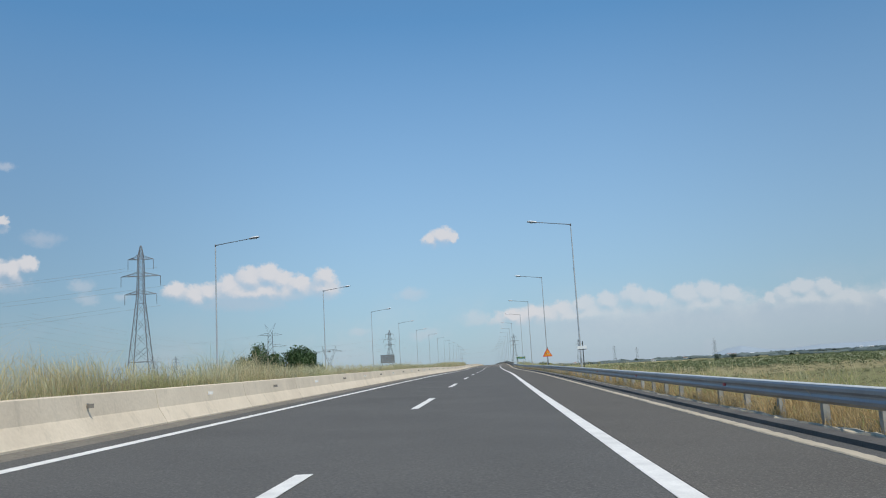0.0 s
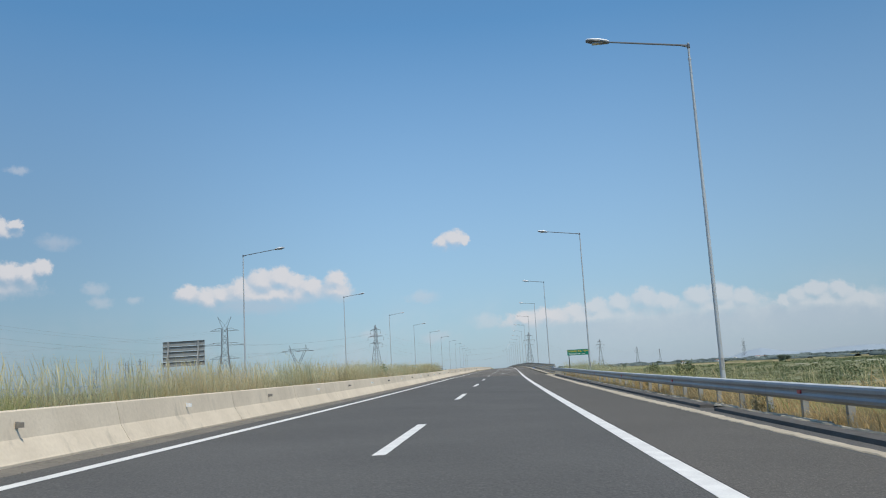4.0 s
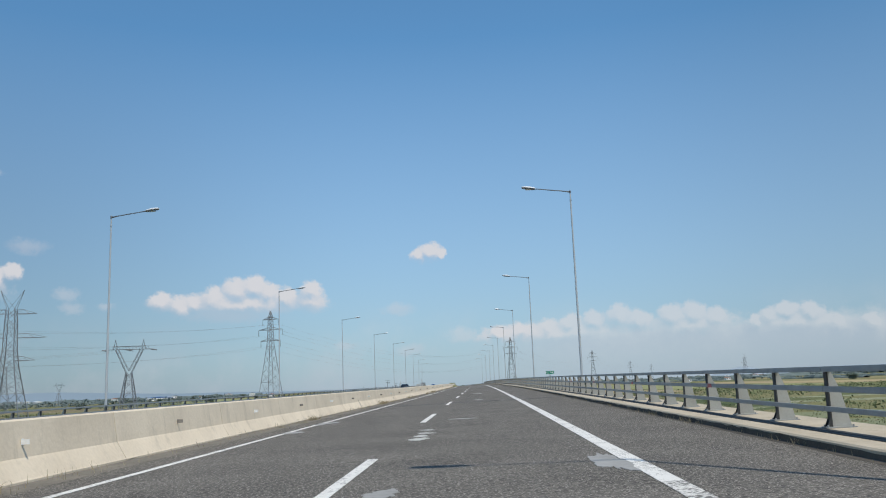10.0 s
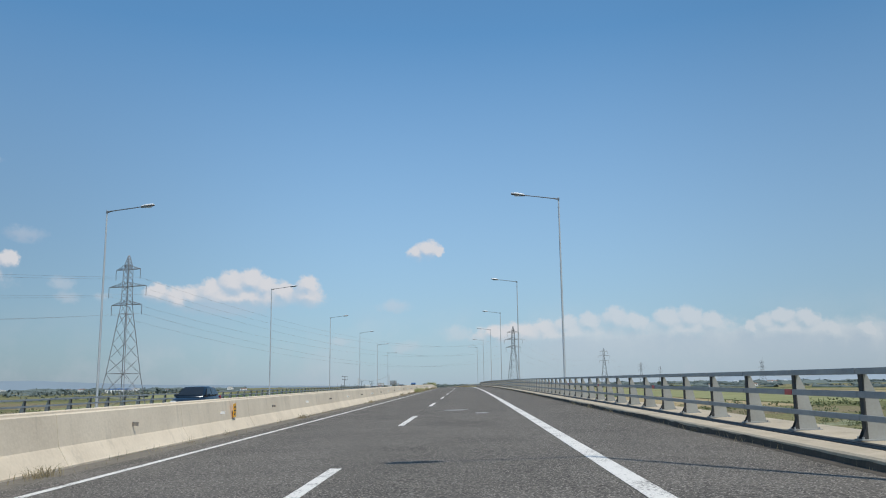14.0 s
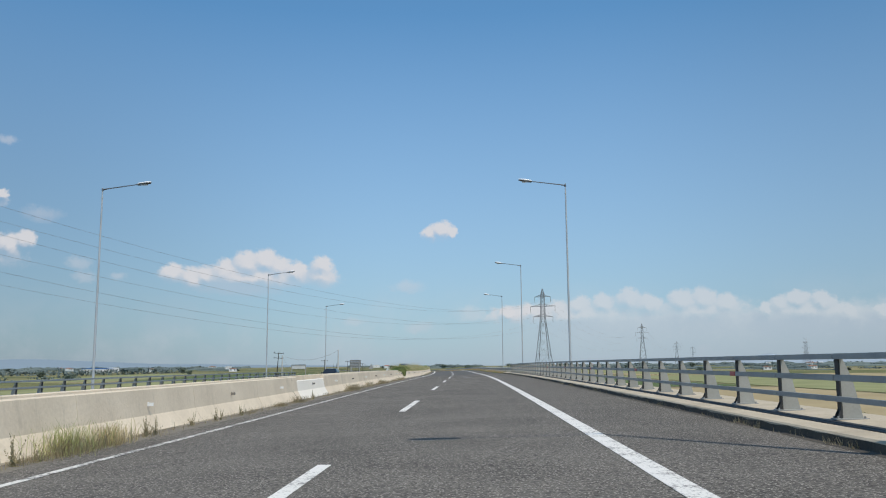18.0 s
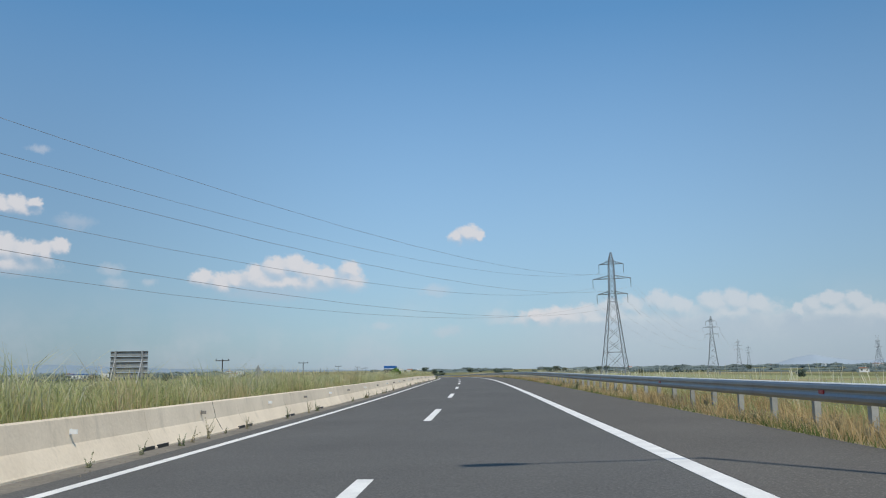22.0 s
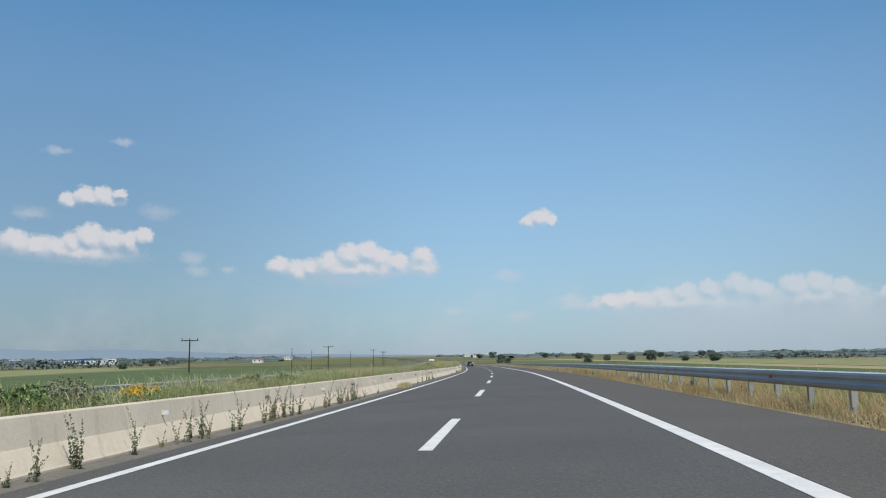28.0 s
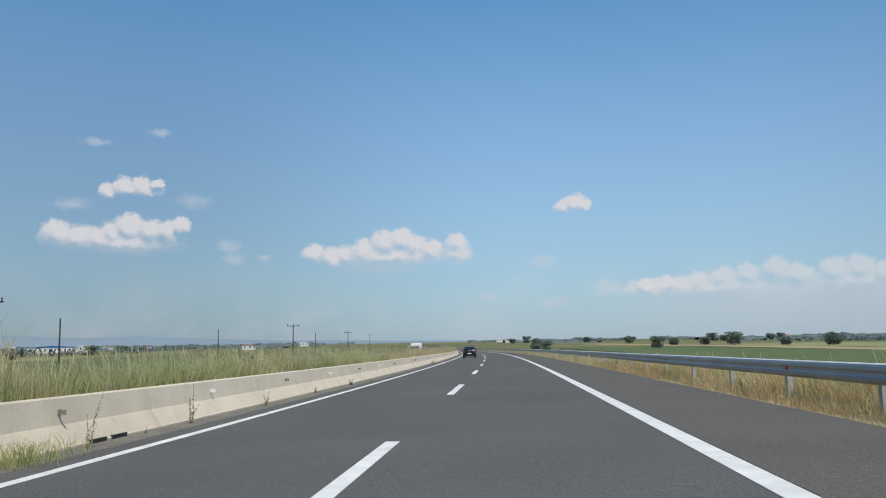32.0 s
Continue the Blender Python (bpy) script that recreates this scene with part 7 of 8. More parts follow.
def pylon_broad(m):
    root = thing("pylon", "steel lattice pylon with broad bowed crossarms and a forked top", "pylon", m, "power pylons")
    lattice_body(root, [(0, 5.6), (9.0, 4.0), (18.0, 2.5), (24.0, 1.9), (32.0, 1.7), (38.5, 1.5)], 1.5)
    for z, r in ((20.5, 8.5), (28.5, 12.0), (37.0, 8.5)):
        crossarm(root, z, r, 1.7, 1.5, 0, 0.6)
    for side in (-1, 1):
        bm = bmesh.new()
        for sy in (-1, 1):
            strut(bm, (side * 1.2, sy * 1.2, 38.5), (side * 4.0, 0, 45.5), 0.07)
        strut(bm, (-side * 1.2, 0, 38.5), (side * 4.0, 0, 45.5), 0.06)
        part("peak", bm, LATTICE, root)
    return root


def pylon_fork(m):
    root = thing("pylon", "steel lattice pylon with a forked head and one level crossarm", "pylon", m, "power pylons")
    lattice_body(root, [(0, 2.6), (6.0, 1.9), (12.0, 1.1), (14.5, 0.8)], 1.3)
    for side in (-1, 1):
        bm = bmesh.new()
        for sy in (-1, 1):
            a, b, c = (side * 0.8, sy * 0.7, 14.5), (side * 4.2, sy * 0.5, 22.5), (side * 3.3, sy * 0.5, 22.5)
            strut(bm, a, b, 0.09)
            strut(bm, (0, sy * 0.7, 15.2), c, 0.07)
            for f in (0.2, 0.4, 0.6, 0.8):
                strut(bm, (side * (0.8 + 3.4 * f), sy * (0.7 - 0.2 * f), 14.5 + 8 * f), (side * 3.3 * (f + 0.08), sy * (0.7 - 0.2 * f), 15.2 + 7.3 * (f + 0.08)), 0.045)
        strut(bm, (side * 3.6, 0, 22.5), (side * 4.2, 0, 25.8), 0.08)
        strut(bm, (side * 4.8, 0, 22.5), (side * 4.2, 0, 25.8), 0.08)
        part("fork", bm, LATTICE, root)
    bm = bmesh.new()
    for sy in (-0.5, 0.5):
        for z in (22.5, 23.6):
            strut(bm, (-5.0 if z > 23 else -7.4, sy, z), (5.0 if z > 23 else 7.4, sy, z), 0.07)
    for k in range(11):
        x = -5 + k
        strut(bm, (x, -0.5, 22.5), (x + 0.5, -0.5, 23.6), 0.045)
        strut(bm, (x + 0.5, 0.5, 23.6), (x + 1, 0.5, 22.5), 0.045)
    beam = part("crossarm", bm, LATTICE, root)
    for x in (-7.3, 0, 7.3):
        bm = bmesh.new()
        bar(bm, (x - 0.9, 0, 22.4), (x + 0.9, 0, 22.1), 0.22, 8)
        part("insulator", bm, LATTICE, beam)
    return root


def facing(x, y, a, b):
    """Pose on the plain whose x stands across the line from a to b."""
    return pose(x, y, PLAIN, 0, 0, math.degrees(math.atan2(b[1] - a[1], b[0] - a[0])) - 90)


LINE_1 = [(-180.0, 313.0), (-75.0, 632.0), (29.5, 950.0), (139.0, 1294.0), (240.0, 1608.0), (338.0, 1925.0)]
fir = pylon_fir(facing(*LINE_1[1], LINE_1[0], LINE_1[2]))
for k in range(2, 6):
    mast = copy_thing(fir, facing(*LINE_1[k], LINE_1[k - 1], LINE_1[min(k + 1, 5)]))
    if k > 3:
        mast.scale = (0.82, 0.82, 0.82)
fir_a = copy_thing(fir, pose(-79.6, 189.0, PLAIN - 0.5, 0, 0, 8))
fir_a.scale = (0.80, 0.80, 0.92)
fir.scale = (0.93, 0.93, 0.9)
for x, y in ((-360, 932),):
    ob = copy_thing(fir, pose(x, y, PLAIN, 0, 0, 30))
broad = pylon_broad(pose(-161, 605, PLAIN, 0, 0, 12))
copy_thing(broad, pose(508, 1901, PLAIN, 0, 0, 40))
copy_thing(broad, pose(-458, 1113, PLAIN, 0, 0, 20))
copy_thing(broad, pose(-625, 1363, PLAIN, 0, 0, 20))
fork = pylon_fork(pose(-116, 600, PLAIN, 0, 0, 10))
fork.scale = (1.1, 1.1, 1.0)
copy_thing(fork, pose(-460, 1223, PLAIN, 0, 0, -25))


def loft(bm, rings, caps=True):
    vs = [[bm.verts.new(p) for p in ring] for ring in rings]
    n = len(vs[0])
    for a, b in zip(vs, vs[1:]):
        for i in range(n):
            bm.faces.new((a[i], a[(i + 1) % n], b[(i + 1) % n], b[i]))
    if caps:
        bm.faces.new(vs[0][::-1])
        bm.faces.new(vs[-1])


def cable(bm, a, b, sag, r=0.017, n=18):
    a, b = Vector(a), Vector(b)
    pts = []
    for i in range(n + 1):
        f = i / n
        p = a.lerp(b, f)
        p.z -= 4 * sag * f * (1 - f)
        pts.append(p)
    flat_ = (b - a).cross(Vector((0, 0, 1))).normalized() * r
    up_ = Vector((0, 0, r))
    loft(bm, [[p + flat_, p + up_, p - flat_, p - up_] for p in pts])


def span(root, m0, m1, ends, sag):
    for x, z in ends:
        bm = bmesh.new()
        cable(bm, m0 @ Vector((x, 0, z)), m1 @ Vector((x, 0, z)), sag)
        part("cable", bm, CABLE, root)


FIR_ENDS = [(sx * r, z - 2.6) for sx in (-1, 1) for z, r in ((28.3, 4.6), (33.0, 5.7), (37.4, 3.7))]
power_line = thing("power_line", "thin dark power cables sagging between the pylons", "power line")
spots = [facing(*LINE_1[k], LINE_1[max(k - 1, 0)], LINE_1[min(k + 1, 5)]) for k in range(6)]
spots[1] = spots[1] @ Matrix.Scale(0.91, 4)
for a, b in zip(spots, spots[1:]):
    span(power_line, a, b, FIR_ENDS, 10.5)
side_line = thing("power_line", "thin dark power cables leaving the single pylon", "power line")
span(side_line, pose(-79.6, 189.0, PLAIN - 3.0, 0, 0, 8), pose(-330, 120, PLAIN, 0, 0, 8), FIR_ENDS, 9.0)
broad_line = thing("power_line", "thin power cables running across the plain", "power line")
span(broad_line, pose(-161, 605, PLAIN, 0, 0, 12), pose(-560, 470, PLAIN, 0, 0, -20), [(sx * r, z) for sx in (-1, 1) for z, r in ((20.5, 8.5), (28.5, 12.0), (37.0, 8.5))], 9.0)
fork_line = thing("power_line", "thin power cables on the forked pylon", "power line")
span(fork_line, pose(-116, 600, PLAIN, 0, 0, 10), pose(-420, 490, PLAIN, 0, 0, -25), [(-7.3, 22.2), (0, 22.2), (7.3, 22.2)], 6.0)

# ---- wooden service poles ----


def t_pole(s, l, height, label, arms=1, lean=0.0, material=WOOD_POLE):
    root = thing("utility_pole", label, "utility pole", at(s, l, 0, 0, float(ground_z(s, l)) - 0.2) @ pose(0, 0, 0, 0, lean, 0), "utility poles")
    bm = bmesh.new()
    bar(bm, (0, 0, 0), (0, 0, height), 0.13, 8, 0.08)
    part("pole", bm, material, root)
    for k in range(arms):
        z = height - 0.12 - k * 1.1
        bm = bmesh.new()
        box(bm, -1.1, 1.1, -0.06, 0.06, z - 0.06, z + 0.06)
        arm = part("crossarm", bm, WOOD_POLE, root)
        for x in (-1.0, 0.0, 1.0):
            bm = bmesh.new()
            bar(bm, (x, 0, z + 0.06), (x, 0, z + 0.3), 0.035, 6, 0.06)
            part("insulator", bm, BLACK, arm)
    return root


def pole_top(s, l, want):
    """Pole height that brings its top to a level above the road's line."""
    return want - float(ground_z(s, l)) + 0.2


for s_p, l_p, top in ((832.3, -37.8, 6.05), (897.4, -36.2, 6.1), (991.5, -37.9, 5.55), (1078.7, -35.5, 5.5), (1163.9, -33.0, 5.2), (1240.0, -34.0, 4.9), (1330.0, -36.0, 4.9)):
    t_pole(s_p, l_p, pole_top(s_p, l_p, top), "dark wooden utility pole with one crossarm")
for s_p, l_p in ((1120.0, -52.0), (1210.0, -60.0), (1300.0, -52.0)):
    t_pole(s_p, l_p, pole_top(s_p, l_p, 5.6), "plain wooden utility pole", 0)
lean_pole = t_pole(765.2, -40.4, pole_top(765.2, -40.4, 7.5), "leaning wooden pole with two crossarms and a transformer", 2, 4.0)
bm = bmesh.new()
box(bm, -0.4, 0.4, -0.3, 0.3, 4.6, 5.5, 0.05)
part("transformer", bm, GALV_DARK, lean_pole)
t_pole(724.4, -20.8, pole_top(724.4, -20.8, 7.3), "slim pale pole carrying a slack cable", 0, 0.0, CONC_POLE)
t_pole(725.6, -31.2, pole_top(725.6, -31.2, 6.4), "pale concrete pole with a stay wire", 0, 0.0, CONC_POLE)
slack = thing("slack_cable", "thin slack cable hung between the poles", "cable")
for a, b, sg in (((724.4, -20.8, 7.2), (725.6, -31.2, 6.3), 1.2), ((725.6, -31.2, 6.2), (727.0, -28.6, 1.2), 0.0)):
    bm = bmesh.new()
    pa, pb = spot(a[0], a[1]), spot(b[0], b[1])
    cable(bm, (pa[0], pa[1], a[2]), (pb[0], pb[1], b[2]), sg, 0.02)
    part("cable", bm, CABLE, slack)

# ---- signs ----


def text(body, size, material, parent, x, y, z, align="CENTER"):
    c = bpy.data.curves.new("lettering", "FONT")
    c.body, c.size, c.extrude, c.align_x, c.align_y = body, size, 0.001, align, "CENTER"
    c.materials.append(material)
    ob = new("lettering", c)
    ob.parent = parent
    ob.matrix_basis = pose(x, y, z, 90, 0, 0)
    return ob


def post(bm, x, y, z0, z1, r=0.038):
    bar(bm, (x, y, z0), (x, y, z1), r, 10)


# green river sign
root = thing("river_sign", "green river name sign on two steel posts", "road sign", at(207.5, 9.05, 0, -3, float(np.interp(207.5, GRID, LINE_Z))))
bm = bmesh.new()
box(bm, -1.06, 1.06, -0.012, 0.012, 1.72, 2.27, 0.02)
panel = part("panel", bm, SIGN_GREEN, root)
text("Ποταμός Κομψάτος", 0.235, SIGN_YELLOW, panel, 0, -0.016, 2.115)
text("Kompsatos river", 0.235, SIGN_WHITE, panel, -0.12, -0.016, 1.865)
for x in (-0.92, 0.95):
    bm = bmesh.new()
    post(bm, x, 0.05, -0.9, 2.2)
    part("post", bm, GALV_DARK, root)
# warning triangle with a windsock
root = thing("warning_sign", "red and orange triangular crosswind warning sign", "road sign", at(103.6, 8.75, 0, 0, float(np.interp(103.6, GRID, LINE_Z))))
bm = bmesh.new()
prism(bm, [(-0.62, 1.48), (0.62, 1.48), (0.0, 2.53)], -0.01, 0.0)
bmesh.ops.bevel(bm, geom=[e for e in bm.edges if abs(e.verts[0].co.y - e.verts[1].co.y) > 0.005], offset=0.05, segments=3, affect="EDGES")
panel = part("panel", bm, SIGN_RED, root)
bm = bmesh.new()
prism(bm, [(-0.44, 1.585), (0.44, 1.585), (0.0, 2.33)], -0.016, -0.011)
part("field", bm, mat("sign_orange", (0.86, 0.34, 0.015), (0.80, 0.29, 0.012), 0.45, 0, 5, 50), panel, "orange field")
bm = bmesh.new()
box(bm, -0.21, -0.18, -0.022, -0.017, 1.63, 1.93)
for k in range(4):
    x0 = -0.17 + k * 0.1
    if k % 2 == 0:
        box(bm, x0, x0 + 0.085, -0.022, -0.017, 1.83 - k * 0.012, 1.93 - k * 0.004)
part("symbol", bm, BLACK, panel, "black windsock symbol")
bm = bmesh.new()
for k in (1, 3):
    x0 = -0.17 + k * 0.1
    box(bm, x0, x0 + 0.085, -0.022, -0.017, 1.83 - k * 0.012, 1.93 - k * 0.004)
part("symbol_stripes", bm, SIGN_WHITE, panel)
bm = bmesh.new()
post(bm, 0.02, 0.05, -0.9, 2.6)
part("post", bm, GALV_DARK, root)
# small white board on a post
root = thing("marker_board", "narrow white board on a dark post beside a lamp", "marker", at(63.8, 8.95, 0, 0, float(np.interp(63.8, GRID, LINE_Z))))
bm = bmesh.new()
box(bm, -0.42, 0.30, -0.015, 0.015, 1.72, 1.95, 0.01)
part("board", bm, SIGN_WHITE, root)
bm = bmesh.new()
box(bm, -0.36, 0.24, -0.03, 0.03, 1.66, 1.70)
part("bracket", bm, GALV_DARK, root)
bm = bmesh.new()
post(bm, 0, 0.05, -0.9, 2.3)
part("post", bm, GALV_DARK, root)
# kilometre plate on the bridge
root = thing("kilometre_sign", "small green kilometre plate on a slim post", "road sign", at(396.4, 8.1, -0.03))
bm = bmesh.new()
box(bm, -0.31, 0.42, -0.008, 0.008, 1.37, 1.64, 0.01)
panel = part("plate", bm, SIGN_GREEN, root)
bm = bmesh.new()
box(bm, -0.20, -0.188, -0.012, -0.009, 1.385, 1.625)
part("divider", bm, SIGN_WHITE, panel)
text("K", 0.19, SIGN_WHITE, panel, -0.253, -0.012, 1.505)
text("548", 0.205, SIGN_WHITE, panel, 0.22, -0.012, 1.505)
bm = bmesh.new()
for z in (1.45, 1.555):
    box(bm, -0.15, -0.04, -0.012, -0.009, z - 0.012, z + 0.012)
part("small_print", bm, SIGN_WHITE, panel, "unreadable small white print")
bm = bmesh.new()
post(bm, 0.05, 0.03, 0.2, 1.6, 0.025)
part("post", bm, GALV_DARK, root)


def board_back(s, l0, l1, z0, z1, label):
    """The back of a roadside board: planks on two posts with stays."""
    mid, half = (l0 + l1) / 2, abs(l1 - l0) / 2
    base = float(ground_z(s, mid))
    root = thing("board_back", label, "road sign", at(s, mid, 0, 0, base), "boards seen from behind")
    z0, z1 = z0 - base, z1 - base
    n = 5
    for k in range(n):
        a = z0 + (z1 - z0) * k / n
        bm = bmesh.new()
        box(bm, -half, half, 0.0, 0.03, a + 0.02, a + (z1 - z0) / n - 0.02)
        part("plank", bm, GALV, root)
        bm = bmesh.new()
        box(bm, -half, half, -0.05, 0.0, a + (z1 - z0) / n - 0.08, a + (z1 - z0) / n - 0.03)
        part("rib", bm, GALV_DARK, root)
    for x in (-half * 0.72, half * 0.72):
        bm = bmesh.new()
        box(bm, x - 0.06, x + 0.06, -0.14, -0.05, -0.3, z1)
        part("post", bm, GALV, root)
        bm = bmesh.new()
        bar(bm, (x, -0.1, z0 + (z1 - z0) * 0.7), (x, -1.6, -0.2), 0.04, 6)
        part("stay", bm, GALV, root)


board_back(187.5, -23.5, -20.3, 3.5, 5.4, "grey back of a slatted road sign on posts")
board_back(752.5, -21.9, -19.5, 3.9, 5.6, "grey back of a slatted road sign on posts")
root = thing("empty_sign", "pale road sign panel between two posts seen from behind", "road sign", at(687.4, -21.05, 0, 0, float(ground_z(687.4, -21.05))))
for x in (-0.95, 0.95):
    bm = bmesh.new()
    box(bm, x - 0.05, x + 0.05, -0.05, 0.05, -0.2, 2.3)
    part("post", bm, GALV_PALE, root)
bm = bmesh.new()
box(bm, -0.9, 0.9, -0.02, 0.02, 1.66, 2.3)
part("panel", bm, GALV_TOP, root)
for z in (1.66, 2.24):
    bm = bmesh.new()
    box(bm, -0.95, 0.95, -0.06, -0.021, z, z + 0.06)
    part("rib", bm, GALV_DARK, root)
root = thing("sign_back", "grey back of a triangular road sign", "road sign", at(781.0, -19.6, 0, 0, float(ground_z(781.0, -19.6))))
bm = bmesh.new()
prism(bm, [(-0.6, 1.4), (0.6, 1.4), (0.0, 2.65)], -0.01, 0.01)
part("panel", bm, GALV_PALE, root)
bm = bmesh.new()
post(bm, 0, -0.05, -0.3, 2.5)
part("post", bm, GALV, root)
# blue rag on the kerb
root = thing("bag", "crumpled bright blue plastic bag on the bridge kerb", "bag", at(282.1, 6.85, 0.085))
bm = bmesh.new()
bmesh.ops.create_icosphere(bm, subdivisions=3, radius=0.17)
for v_ in bm.verts:
    v_.co *= 1 + 0.5 * (noise.noise(v_.co * 9.0))
    v_.co.z = max(v_.co.z * 0.75, -0.08) + 0.08
part("sack", bm, mat("blue_plastic", (0.02, 0.25, 0.65), (0.02, 0.18, 0.5), 0.35, 0, 6, 40), root, "", True)

# ---- vehicles ----


def wheel(parent, x, y, r=0.32, w=0.2):
    bm = bmesh.new()
    bar(bm, (x - w / 2, y, r), (x + w / 2, y, r), r, 20)
    t = part("tyre", bm, RUBBER, parent)
    bm = bmesh.new()
    bar(bm, (x - w / 2 - 0.01, y, r), (x + w / 2 + 0.01, y, r), r * 0.62, 12)
    part("rim", bm, CAR_SILVER, t)


def section(y, hw, z0, z1, r=0.14):
    """A rounded box section across the car."""
    return [(-hw + 0.03, y, z0), (hw - 0.03, y, z0), (hw, y, z0 + 0.12), (hw, y, z1 - r), (hw - r * 0.5, y, z1 - r * 0.2), (hw - r * 1.6, y, z1),
            (-hw + r * 1.6, y, z1), (-hw + r * 0.5, y, z1 - r * 0.2), (-hw, y, z1 - r), (-hw, y, z0 + 0.12)]


def car(name, paint, m, label, back_lights=True):
    """A hatchback, its front to +y."""
    root = thing(name, label, "car", m)
    bm = bmesh.new()
    loft(bm, [section(-2.02, 0.70, 0.42, 0.86), section(-1.95, 0.83, 0.26, 0.98), section(-1.3, 0.87, 0.2, 0.99), section(0.3, 0.88, 0.2, 0.96), section(0.95, 0.87, 0.2, 0.93),
              section(1.7, 0.83, 0.22, 0.80), section(2.02, 0.70, 0.32, 0.64), section(2.08, 0.55, 0.4, 0.56)])
    body = part("body", bm, paint, root, "", True)
    # cabin tapering to the roof, with the panes set on it
    rings = []
    for y, wb, wt, z1 in ((-1.97, 0.78, 0.74, 0.99), (-1.74, 0.80, 0.70, 1.17), (-1.36, 0.82, 0.63, 1.43), (-0.4, 0.83, 0.63, 1.49), (0.25, 0.83, 0.63, 1.45), (0.75, 0.82, 0.70, 1.18), (1.15, 0.80, 0.76, 0.95)):
        rings.append([(x, y, z) for x, z in ((-wb, 0.9), (wb, 0.9), (wt, z1 - 0.05), (wt - 0.1, z1), (-wt + 0.1, z1), (-wt, z1 - 0.05))])
    bm = bmesh.new()
    loft(bm, rings)
    part("cabin", bm, paint, root, "", True)
    panes = [("windscreen", [(-0.70, 1.08, 0.995), (0.70, 1.08, 0.995), (0.555, 0.32, 1.425), (-0.555, 0.32, 1.425)]),
             ("rear_window", [(0.64, -1.83, 1.115), (-0.64, -1.83, 1.115), (-0.55, -1.41, 1.41), (0.55, -1.41, 1.41)])]
    for sx in (-1, 1):
        panes.append(("side_window", [(sx * 0.815, 0.72, 1.0), (sx * 0.822, -0.28, 1.0), (sx * 0.672, -0.26, 1.38), (sx * 0.672, 0.22, 1.37)]))
        panes.append(("side_window", [(sx * 0.822, -0.36, 1.0), (sx * 0.812, -1.42, 1.02), (sx * 0.675, -1.22, 1.34), (sx * 0.672, -0.34, 1.38)]))
    for nm, c in panes:
        bm = bmesh.new()
        vs = [Vector(v) for v in c]
        nrm = (vs[1] - vs[0]).cross(vs[3] - vs[0]).normalized()
        mid = sum(vs, Vector()) / 4
        if nrm.dot(mid - Vector((0, 0, 1.0))) < 0:
            nrm = -nrm
        top, low = [bm.verts.new(v + nrm * 0.022) for v in vs], [bm.verts.new(v - nrm * 0.02) for v in vs]
        bm.faces.new(top)
        for i in range(4):
            bm.faces.new((top[i], low[i], low[(i + 1) % 4], top[(i + 1) % 4]))
        part(nm, bm, CAR_GLASS, root, "dark car glass")
    for sx in (-1, 1):
        bm = bmesh.new()
        box(bm, sx * 0.94 - 0.09, sx * 0.94 + 0.09, 0.62, 0.72, 0.92, 1.06, 0.03)
        part("mirror", bm, paint, root)
        bm = bmesh.new()
        box(bm, sx * 0.72 - 0.12, sx * 0.72 + 0.12, -2.0, -1.9, 0.72, 0.95, 0.02)
        part("tail_light", bm, RED, body, "red tail light")
        bm = bmesh.new()
        box(bm, sx * 0.62 - 0.17, sx * 0.62 + 0.17, 1.86, 2.0, 0.58, 0.72, 0.03)
        part("headlight", bm, WHITE_REF, body, "clear headlight")
        for y in (-1.28, 1.3):
            wheel(root, sx * 0.76, y)
    bm = bmesh.new()
    box(bm, -0.26, 0.26, -2.06, -2.03, 0.52, 0.64)
    part("number_plate", bm, WHITE_REF, body, "blank white plate")
    bm = bmesh.new()
    box(bm, -0.72, 0.72, -2.05, -1.98, 0.28, 0.44, 0.03)
    part("bumper", bm, BLACK, body)
    return root


car("car", CAR_DARK, at(1131.0, -2.0, 0.0), "dark hatchback car driving in the overtaking lane")
car("car", CAR_BLUE, at(671.5, -14.2, -0.12, 180), "dark blue hatchback car on the opposite carriageway")
car("car", CAR_BLUE, at(494.4, -13.6, 0.0, 180), "blue car on the opposite carriageway")


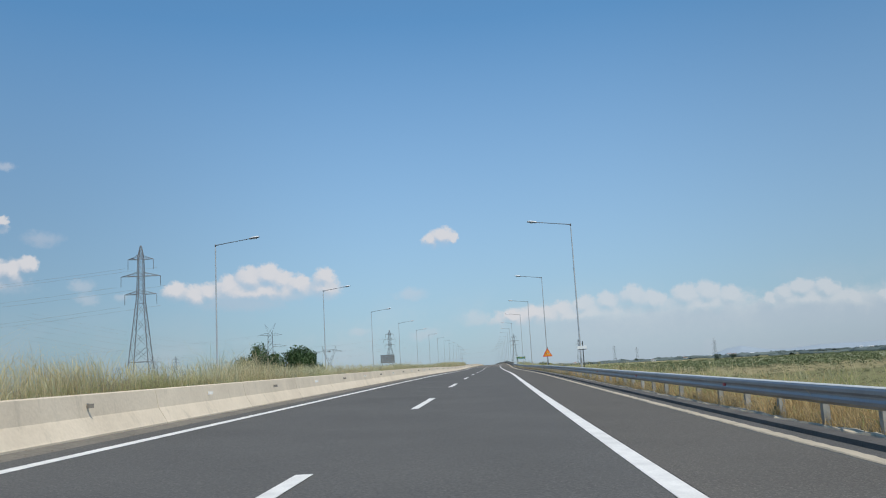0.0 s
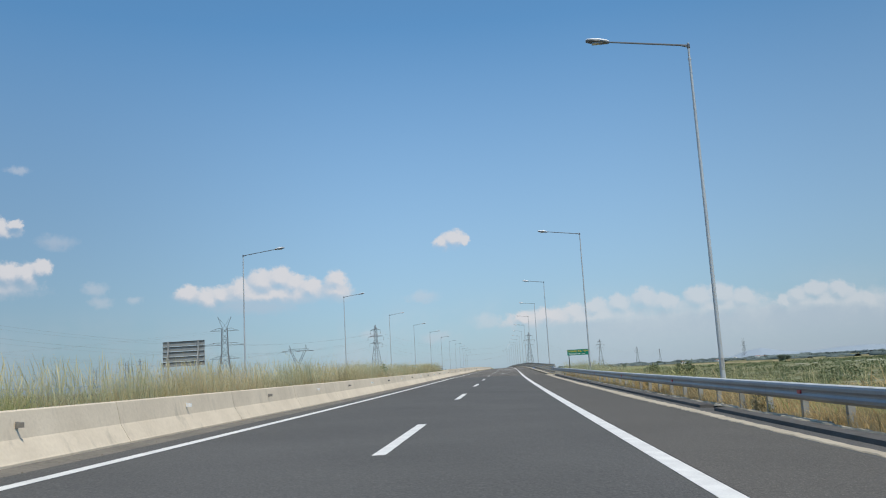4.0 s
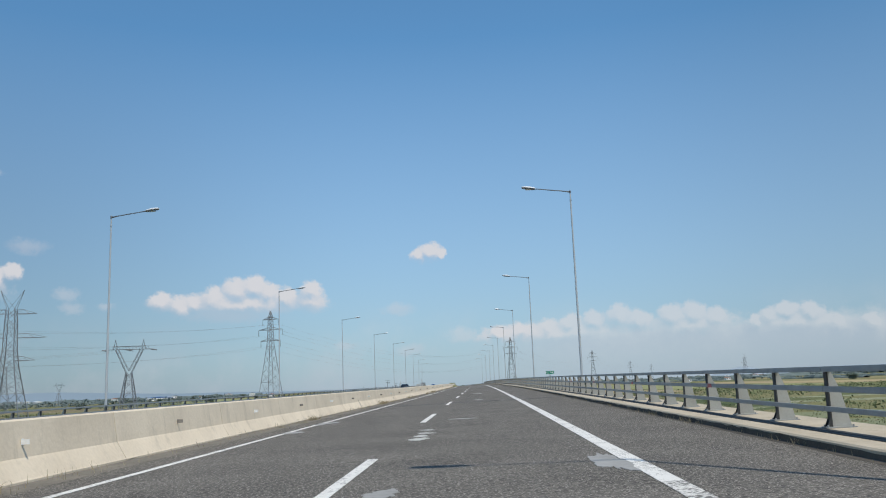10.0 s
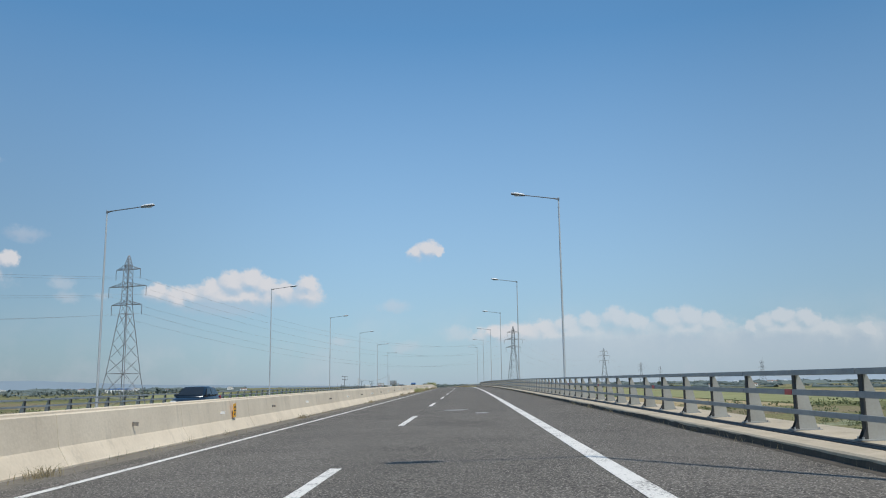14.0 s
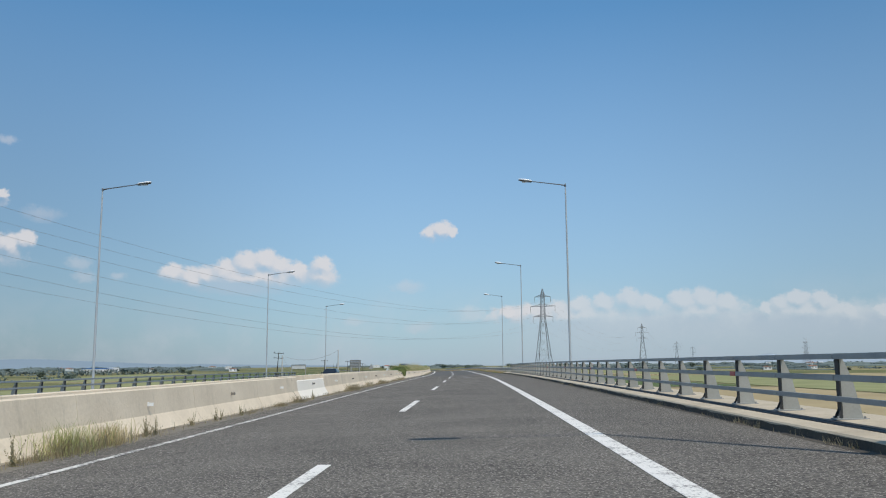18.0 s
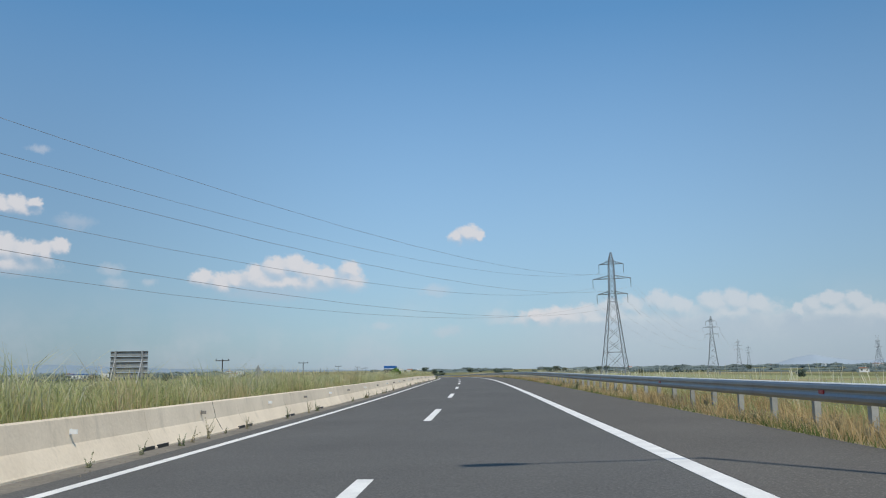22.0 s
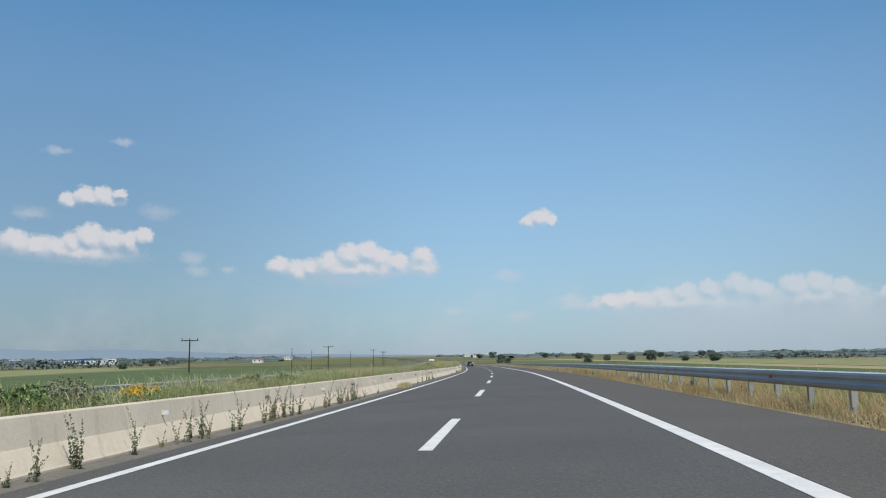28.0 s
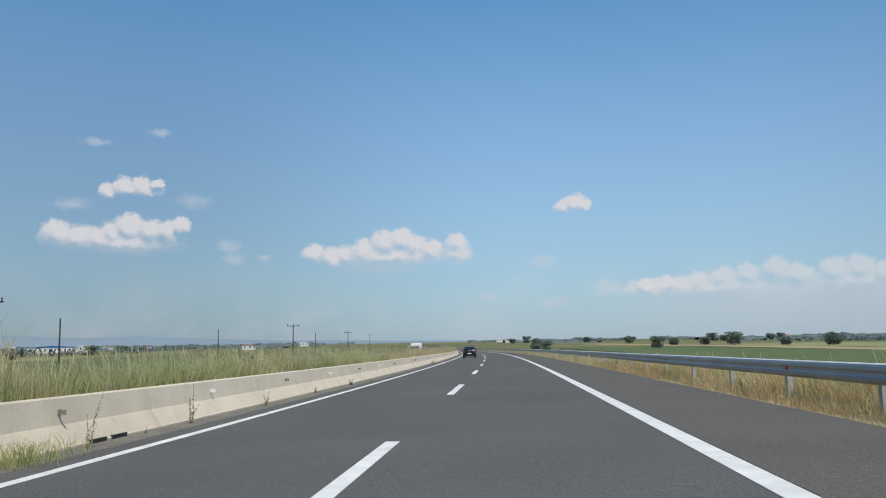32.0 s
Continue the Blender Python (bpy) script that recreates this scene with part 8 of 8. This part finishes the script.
def lorry(m, label, paint, cab_mat):
    root = thing("truck", label, "truck", m)
    bm = bmesh.new()
    loft(bm, [[(x * 1.24, y, z) for x, z in ((-1, z0), (1, z0), (1, z1 - 0.2), (0.93, z1), (-0.93, z1), (-1, z1 - 0.2))] for y, z0, z1 in ((0.05, 0.7, 3.05), (1.3, 0.6, 3.1), (1.95, 0.5, 2.95), (2.15, 0.5, 1.7), (2.18, 0.5, 1.0))])
    cab = part("cab", bm, cab_mat, root)
    bm = bmesh.new()
    loft(bm, [[(-1.1, y, 1.72), (1.1, y, 1.72), (1.06, y - 0.18, 2.78), (-1.06, y - 0.18, 2.78)] for y in (2.065, 2.165)])
    part("windscreen", bm, CAR_GLASS, cab, "dark windscreen")
    bm = bmesh.new()
    box(bm, -1.26, 1.26, 1.9, 2.24, 0.42, 0.78, 0.05)
    part("bumper", bm, BLACK, cab)
    bm = bmesh.new()
    box(bm, -1.18, 1.18, 1.6, 2.16, 2.93, 3.1, 0.03)
    part("sun_visor", bm, SIGN_WHITE, cab, "pale visor over the windscreen")
    for sx in (-1, 1):
        bm = bmesh.new()
        box(bm, sx * 0.9 - 0.17, sx * 0.9 + 0.17, 2.16, 2.21, 0.9, 1.1, 0.02)
        part("headlight", bm, WHITE_REF, cab, "clear headlight")
        bm = bmesh.new()
        box(bm, sx * 1.245 - 0.01, sx * 1.245 + 0.01, 0.75, 1.7, 1.8, 2.7, 0.004)
        part("side_window", bm, CAR_GLASS, cab)
    bm = bmesh.new()
    box(bm, -1.2, 1.2, -9.5, -0.1, 0.9, 1.15)
    part("chassis", bm, BLACK, root)
    bm = bmesh.new()
    box(bm, -1.26, 1.26, -9.5, -0.15, 1.15, 3.75, 0.06)
    hull = part("cargo_body", bm, paint, root, "blue ribbed cargo body")
    for k in range(12):
        for sx in (-1, 1):
            bm = bmesh.new()
            box(bm, sx * 1.29 - 0.04, sx * 1.29 + 0.04, -9.3 + k * 0.8, -9.18 + k * 0.8, 1.2, 3.7)
            part("rib", bm, paint, hull)
    for z in (1.9, 2.6, 3.3):
        bm = bmesh.new()
        box(bm, 1.26, 1.31, -9.5, -0.15, z, z + 0.07)
        part("side_rail", bm, paint, hull)
    for y in (1.0, -6.0, -7.3):
        for sx in (-1, 1):
            wheel(root, sx * 1.05, y, 0.5, 0.3)
    for sx in (-1, 1):
        bm = bmesh.new()
        box(bm, sx * 1.42 - 0.08, sx * 1.42 + 0.08, 1.55, 1.75, 1.8, 2.5, 0.03)
        part("mirror", bm, BLACK, cab)
    return root


light_truck = lorry(at(868.0, -13.8, 0.0, 180), "truck with a green cab and a blue cargo body", TARP_BLUE, mat("cab_green", (0.03, 0.09, 0.08), (0.02, 0.06, 0.055), 0.3, 0.1, 1, 20))
light_truck.scale = (0.82, 0.82, 0.82)
lorry(at(1196.0, -13.8, 0.0, 180), "white truck on the opposite carriageway", SIGN_WHITE, SIGN_WHITE).scale = (0.75, 0.75, 0.75)

# ---- farm buildings and far hills ----


def farm(x, y, turn, w, d, h, label, roof=ROOF_TILE, pitch=0.22):
    root = thing("farm_building", label, "building", pose(x, y, PLAIN, 0, 0, turn), "farm buildings")
    bm = bmesh.new()
    box(bm, -w / 2, w / 2, -d / 2, d / 2, 0, h)
    part("wall", bm, PLASTER, root)
    bm = bmesh.new()
    prism(bm, [(-w / 2 - 0.4, h + 0.01), (w / 2 + 0.4, h + 0.01), (w / 2 + 0.4, h + 0.15), (0, h + 0.15 + w * pitch * 0.3), (-w / 2 - 0.4, h + 0.15)], -d / 2 - 0.4, d / 2 + 0.4)
    part("roof", bm, roof, root)
    n = max(2, int(w / 4))
    for k in range(n):
        xx = -w / 2 + (k + 0.5) * w / n
        bm = bmesh.new()
        box(bm, xx - 0.6, xx + 0.6, -d / 2 - 0.05, -d / 2 - 0.01, h * 0.4, h * 0.75)
        part("window", bm, CAR_GLASS, root)


farm(-516, 1656, 33, 40, 12, 4.8, "long white farm building with a blue roof far across the fields", TARP_BLUE, 0.12)
farm(-500, 1672, 33, 14, 10, 6.2, "white farm block beside the long building", PLASTER, 0.1)
farm(-470, 1730, 20, 8, 9, 4, "small pale house in the fields")
farm(-330, 1655, 10, 9, 9, 4, "small pale house in the fields")
farm(262, 1349, -10, 7, 6, 3, "white house with a tiled roof in the plain")
farm(330, 1420, 15, 7, 6, 3, "white house with a tiled roof in the plain")
for i in range(34):
    rr = random.Random(100 + i)
    t_, r_ = math.radians(rr.uniform(-50, 50)), rr.uniform(1300, 2300)
    if abs(math.sin(t_) * r_) < 160:
        continue
    farm(-math.sin(t_) * r_, 900 + math.cos(t_) * r_, rr.uniform(0, 90), rr.uniform(8, 22), 9, rr.uniform(4, 7), "pale distant village house", rr.choice((ROOF_TILE, PLASTER)))

# both hill colours have the blue-grey distance haze painted in
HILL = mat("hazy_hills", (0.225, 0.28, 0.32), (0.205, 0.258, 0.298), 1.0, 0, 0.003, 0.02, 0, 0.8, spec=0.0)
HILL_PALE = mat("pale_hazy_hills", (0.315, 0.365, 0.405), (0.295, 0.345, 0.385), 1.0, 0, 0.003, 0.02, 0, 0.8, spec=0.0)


def ridge(name, az0, az1, centre, dist, heights, label, seed, material, rugged=0.2):
    """A range of hills round a centre on the road's line, from bearing az0 to az1."""
    rng = np.random.RandomState(seed)
    n = 120
    az = np.radians(np.linspace(az0, az1, n))
    f = np.linspace(0, 1, n)
    hgt = np.interp(f, np.linspace(0, 1, len(heights)), heights)
    hgt = hgt * (1 + sum(np.sin(f * k * 9.0 + rng.uniform(0, 6)) / k for k in (1, 2, 3, 5, 8)) * rugged)
    v, faces = [], []
    for dd, hh in ((0, 0.0), (150, 0.45), (300, 0.8), (400, 1.0)):
        r = dist + dd
        v += [(-math.sin(a) * r, centre + math.cos(a) * r, PLAIN - 2 + hh * h) for a, h in zip(az, hgt)]
    for j in range(3):
        faces += [(j * n + i, j * n + i + 1, (j + 1) * n + i + 1, (j + 1) * n + i) for i in range(n - 1)]
    tagged(new(name, mesh_of(name, np.array(v), faces, material, True)), label, "hills", "", "structure")


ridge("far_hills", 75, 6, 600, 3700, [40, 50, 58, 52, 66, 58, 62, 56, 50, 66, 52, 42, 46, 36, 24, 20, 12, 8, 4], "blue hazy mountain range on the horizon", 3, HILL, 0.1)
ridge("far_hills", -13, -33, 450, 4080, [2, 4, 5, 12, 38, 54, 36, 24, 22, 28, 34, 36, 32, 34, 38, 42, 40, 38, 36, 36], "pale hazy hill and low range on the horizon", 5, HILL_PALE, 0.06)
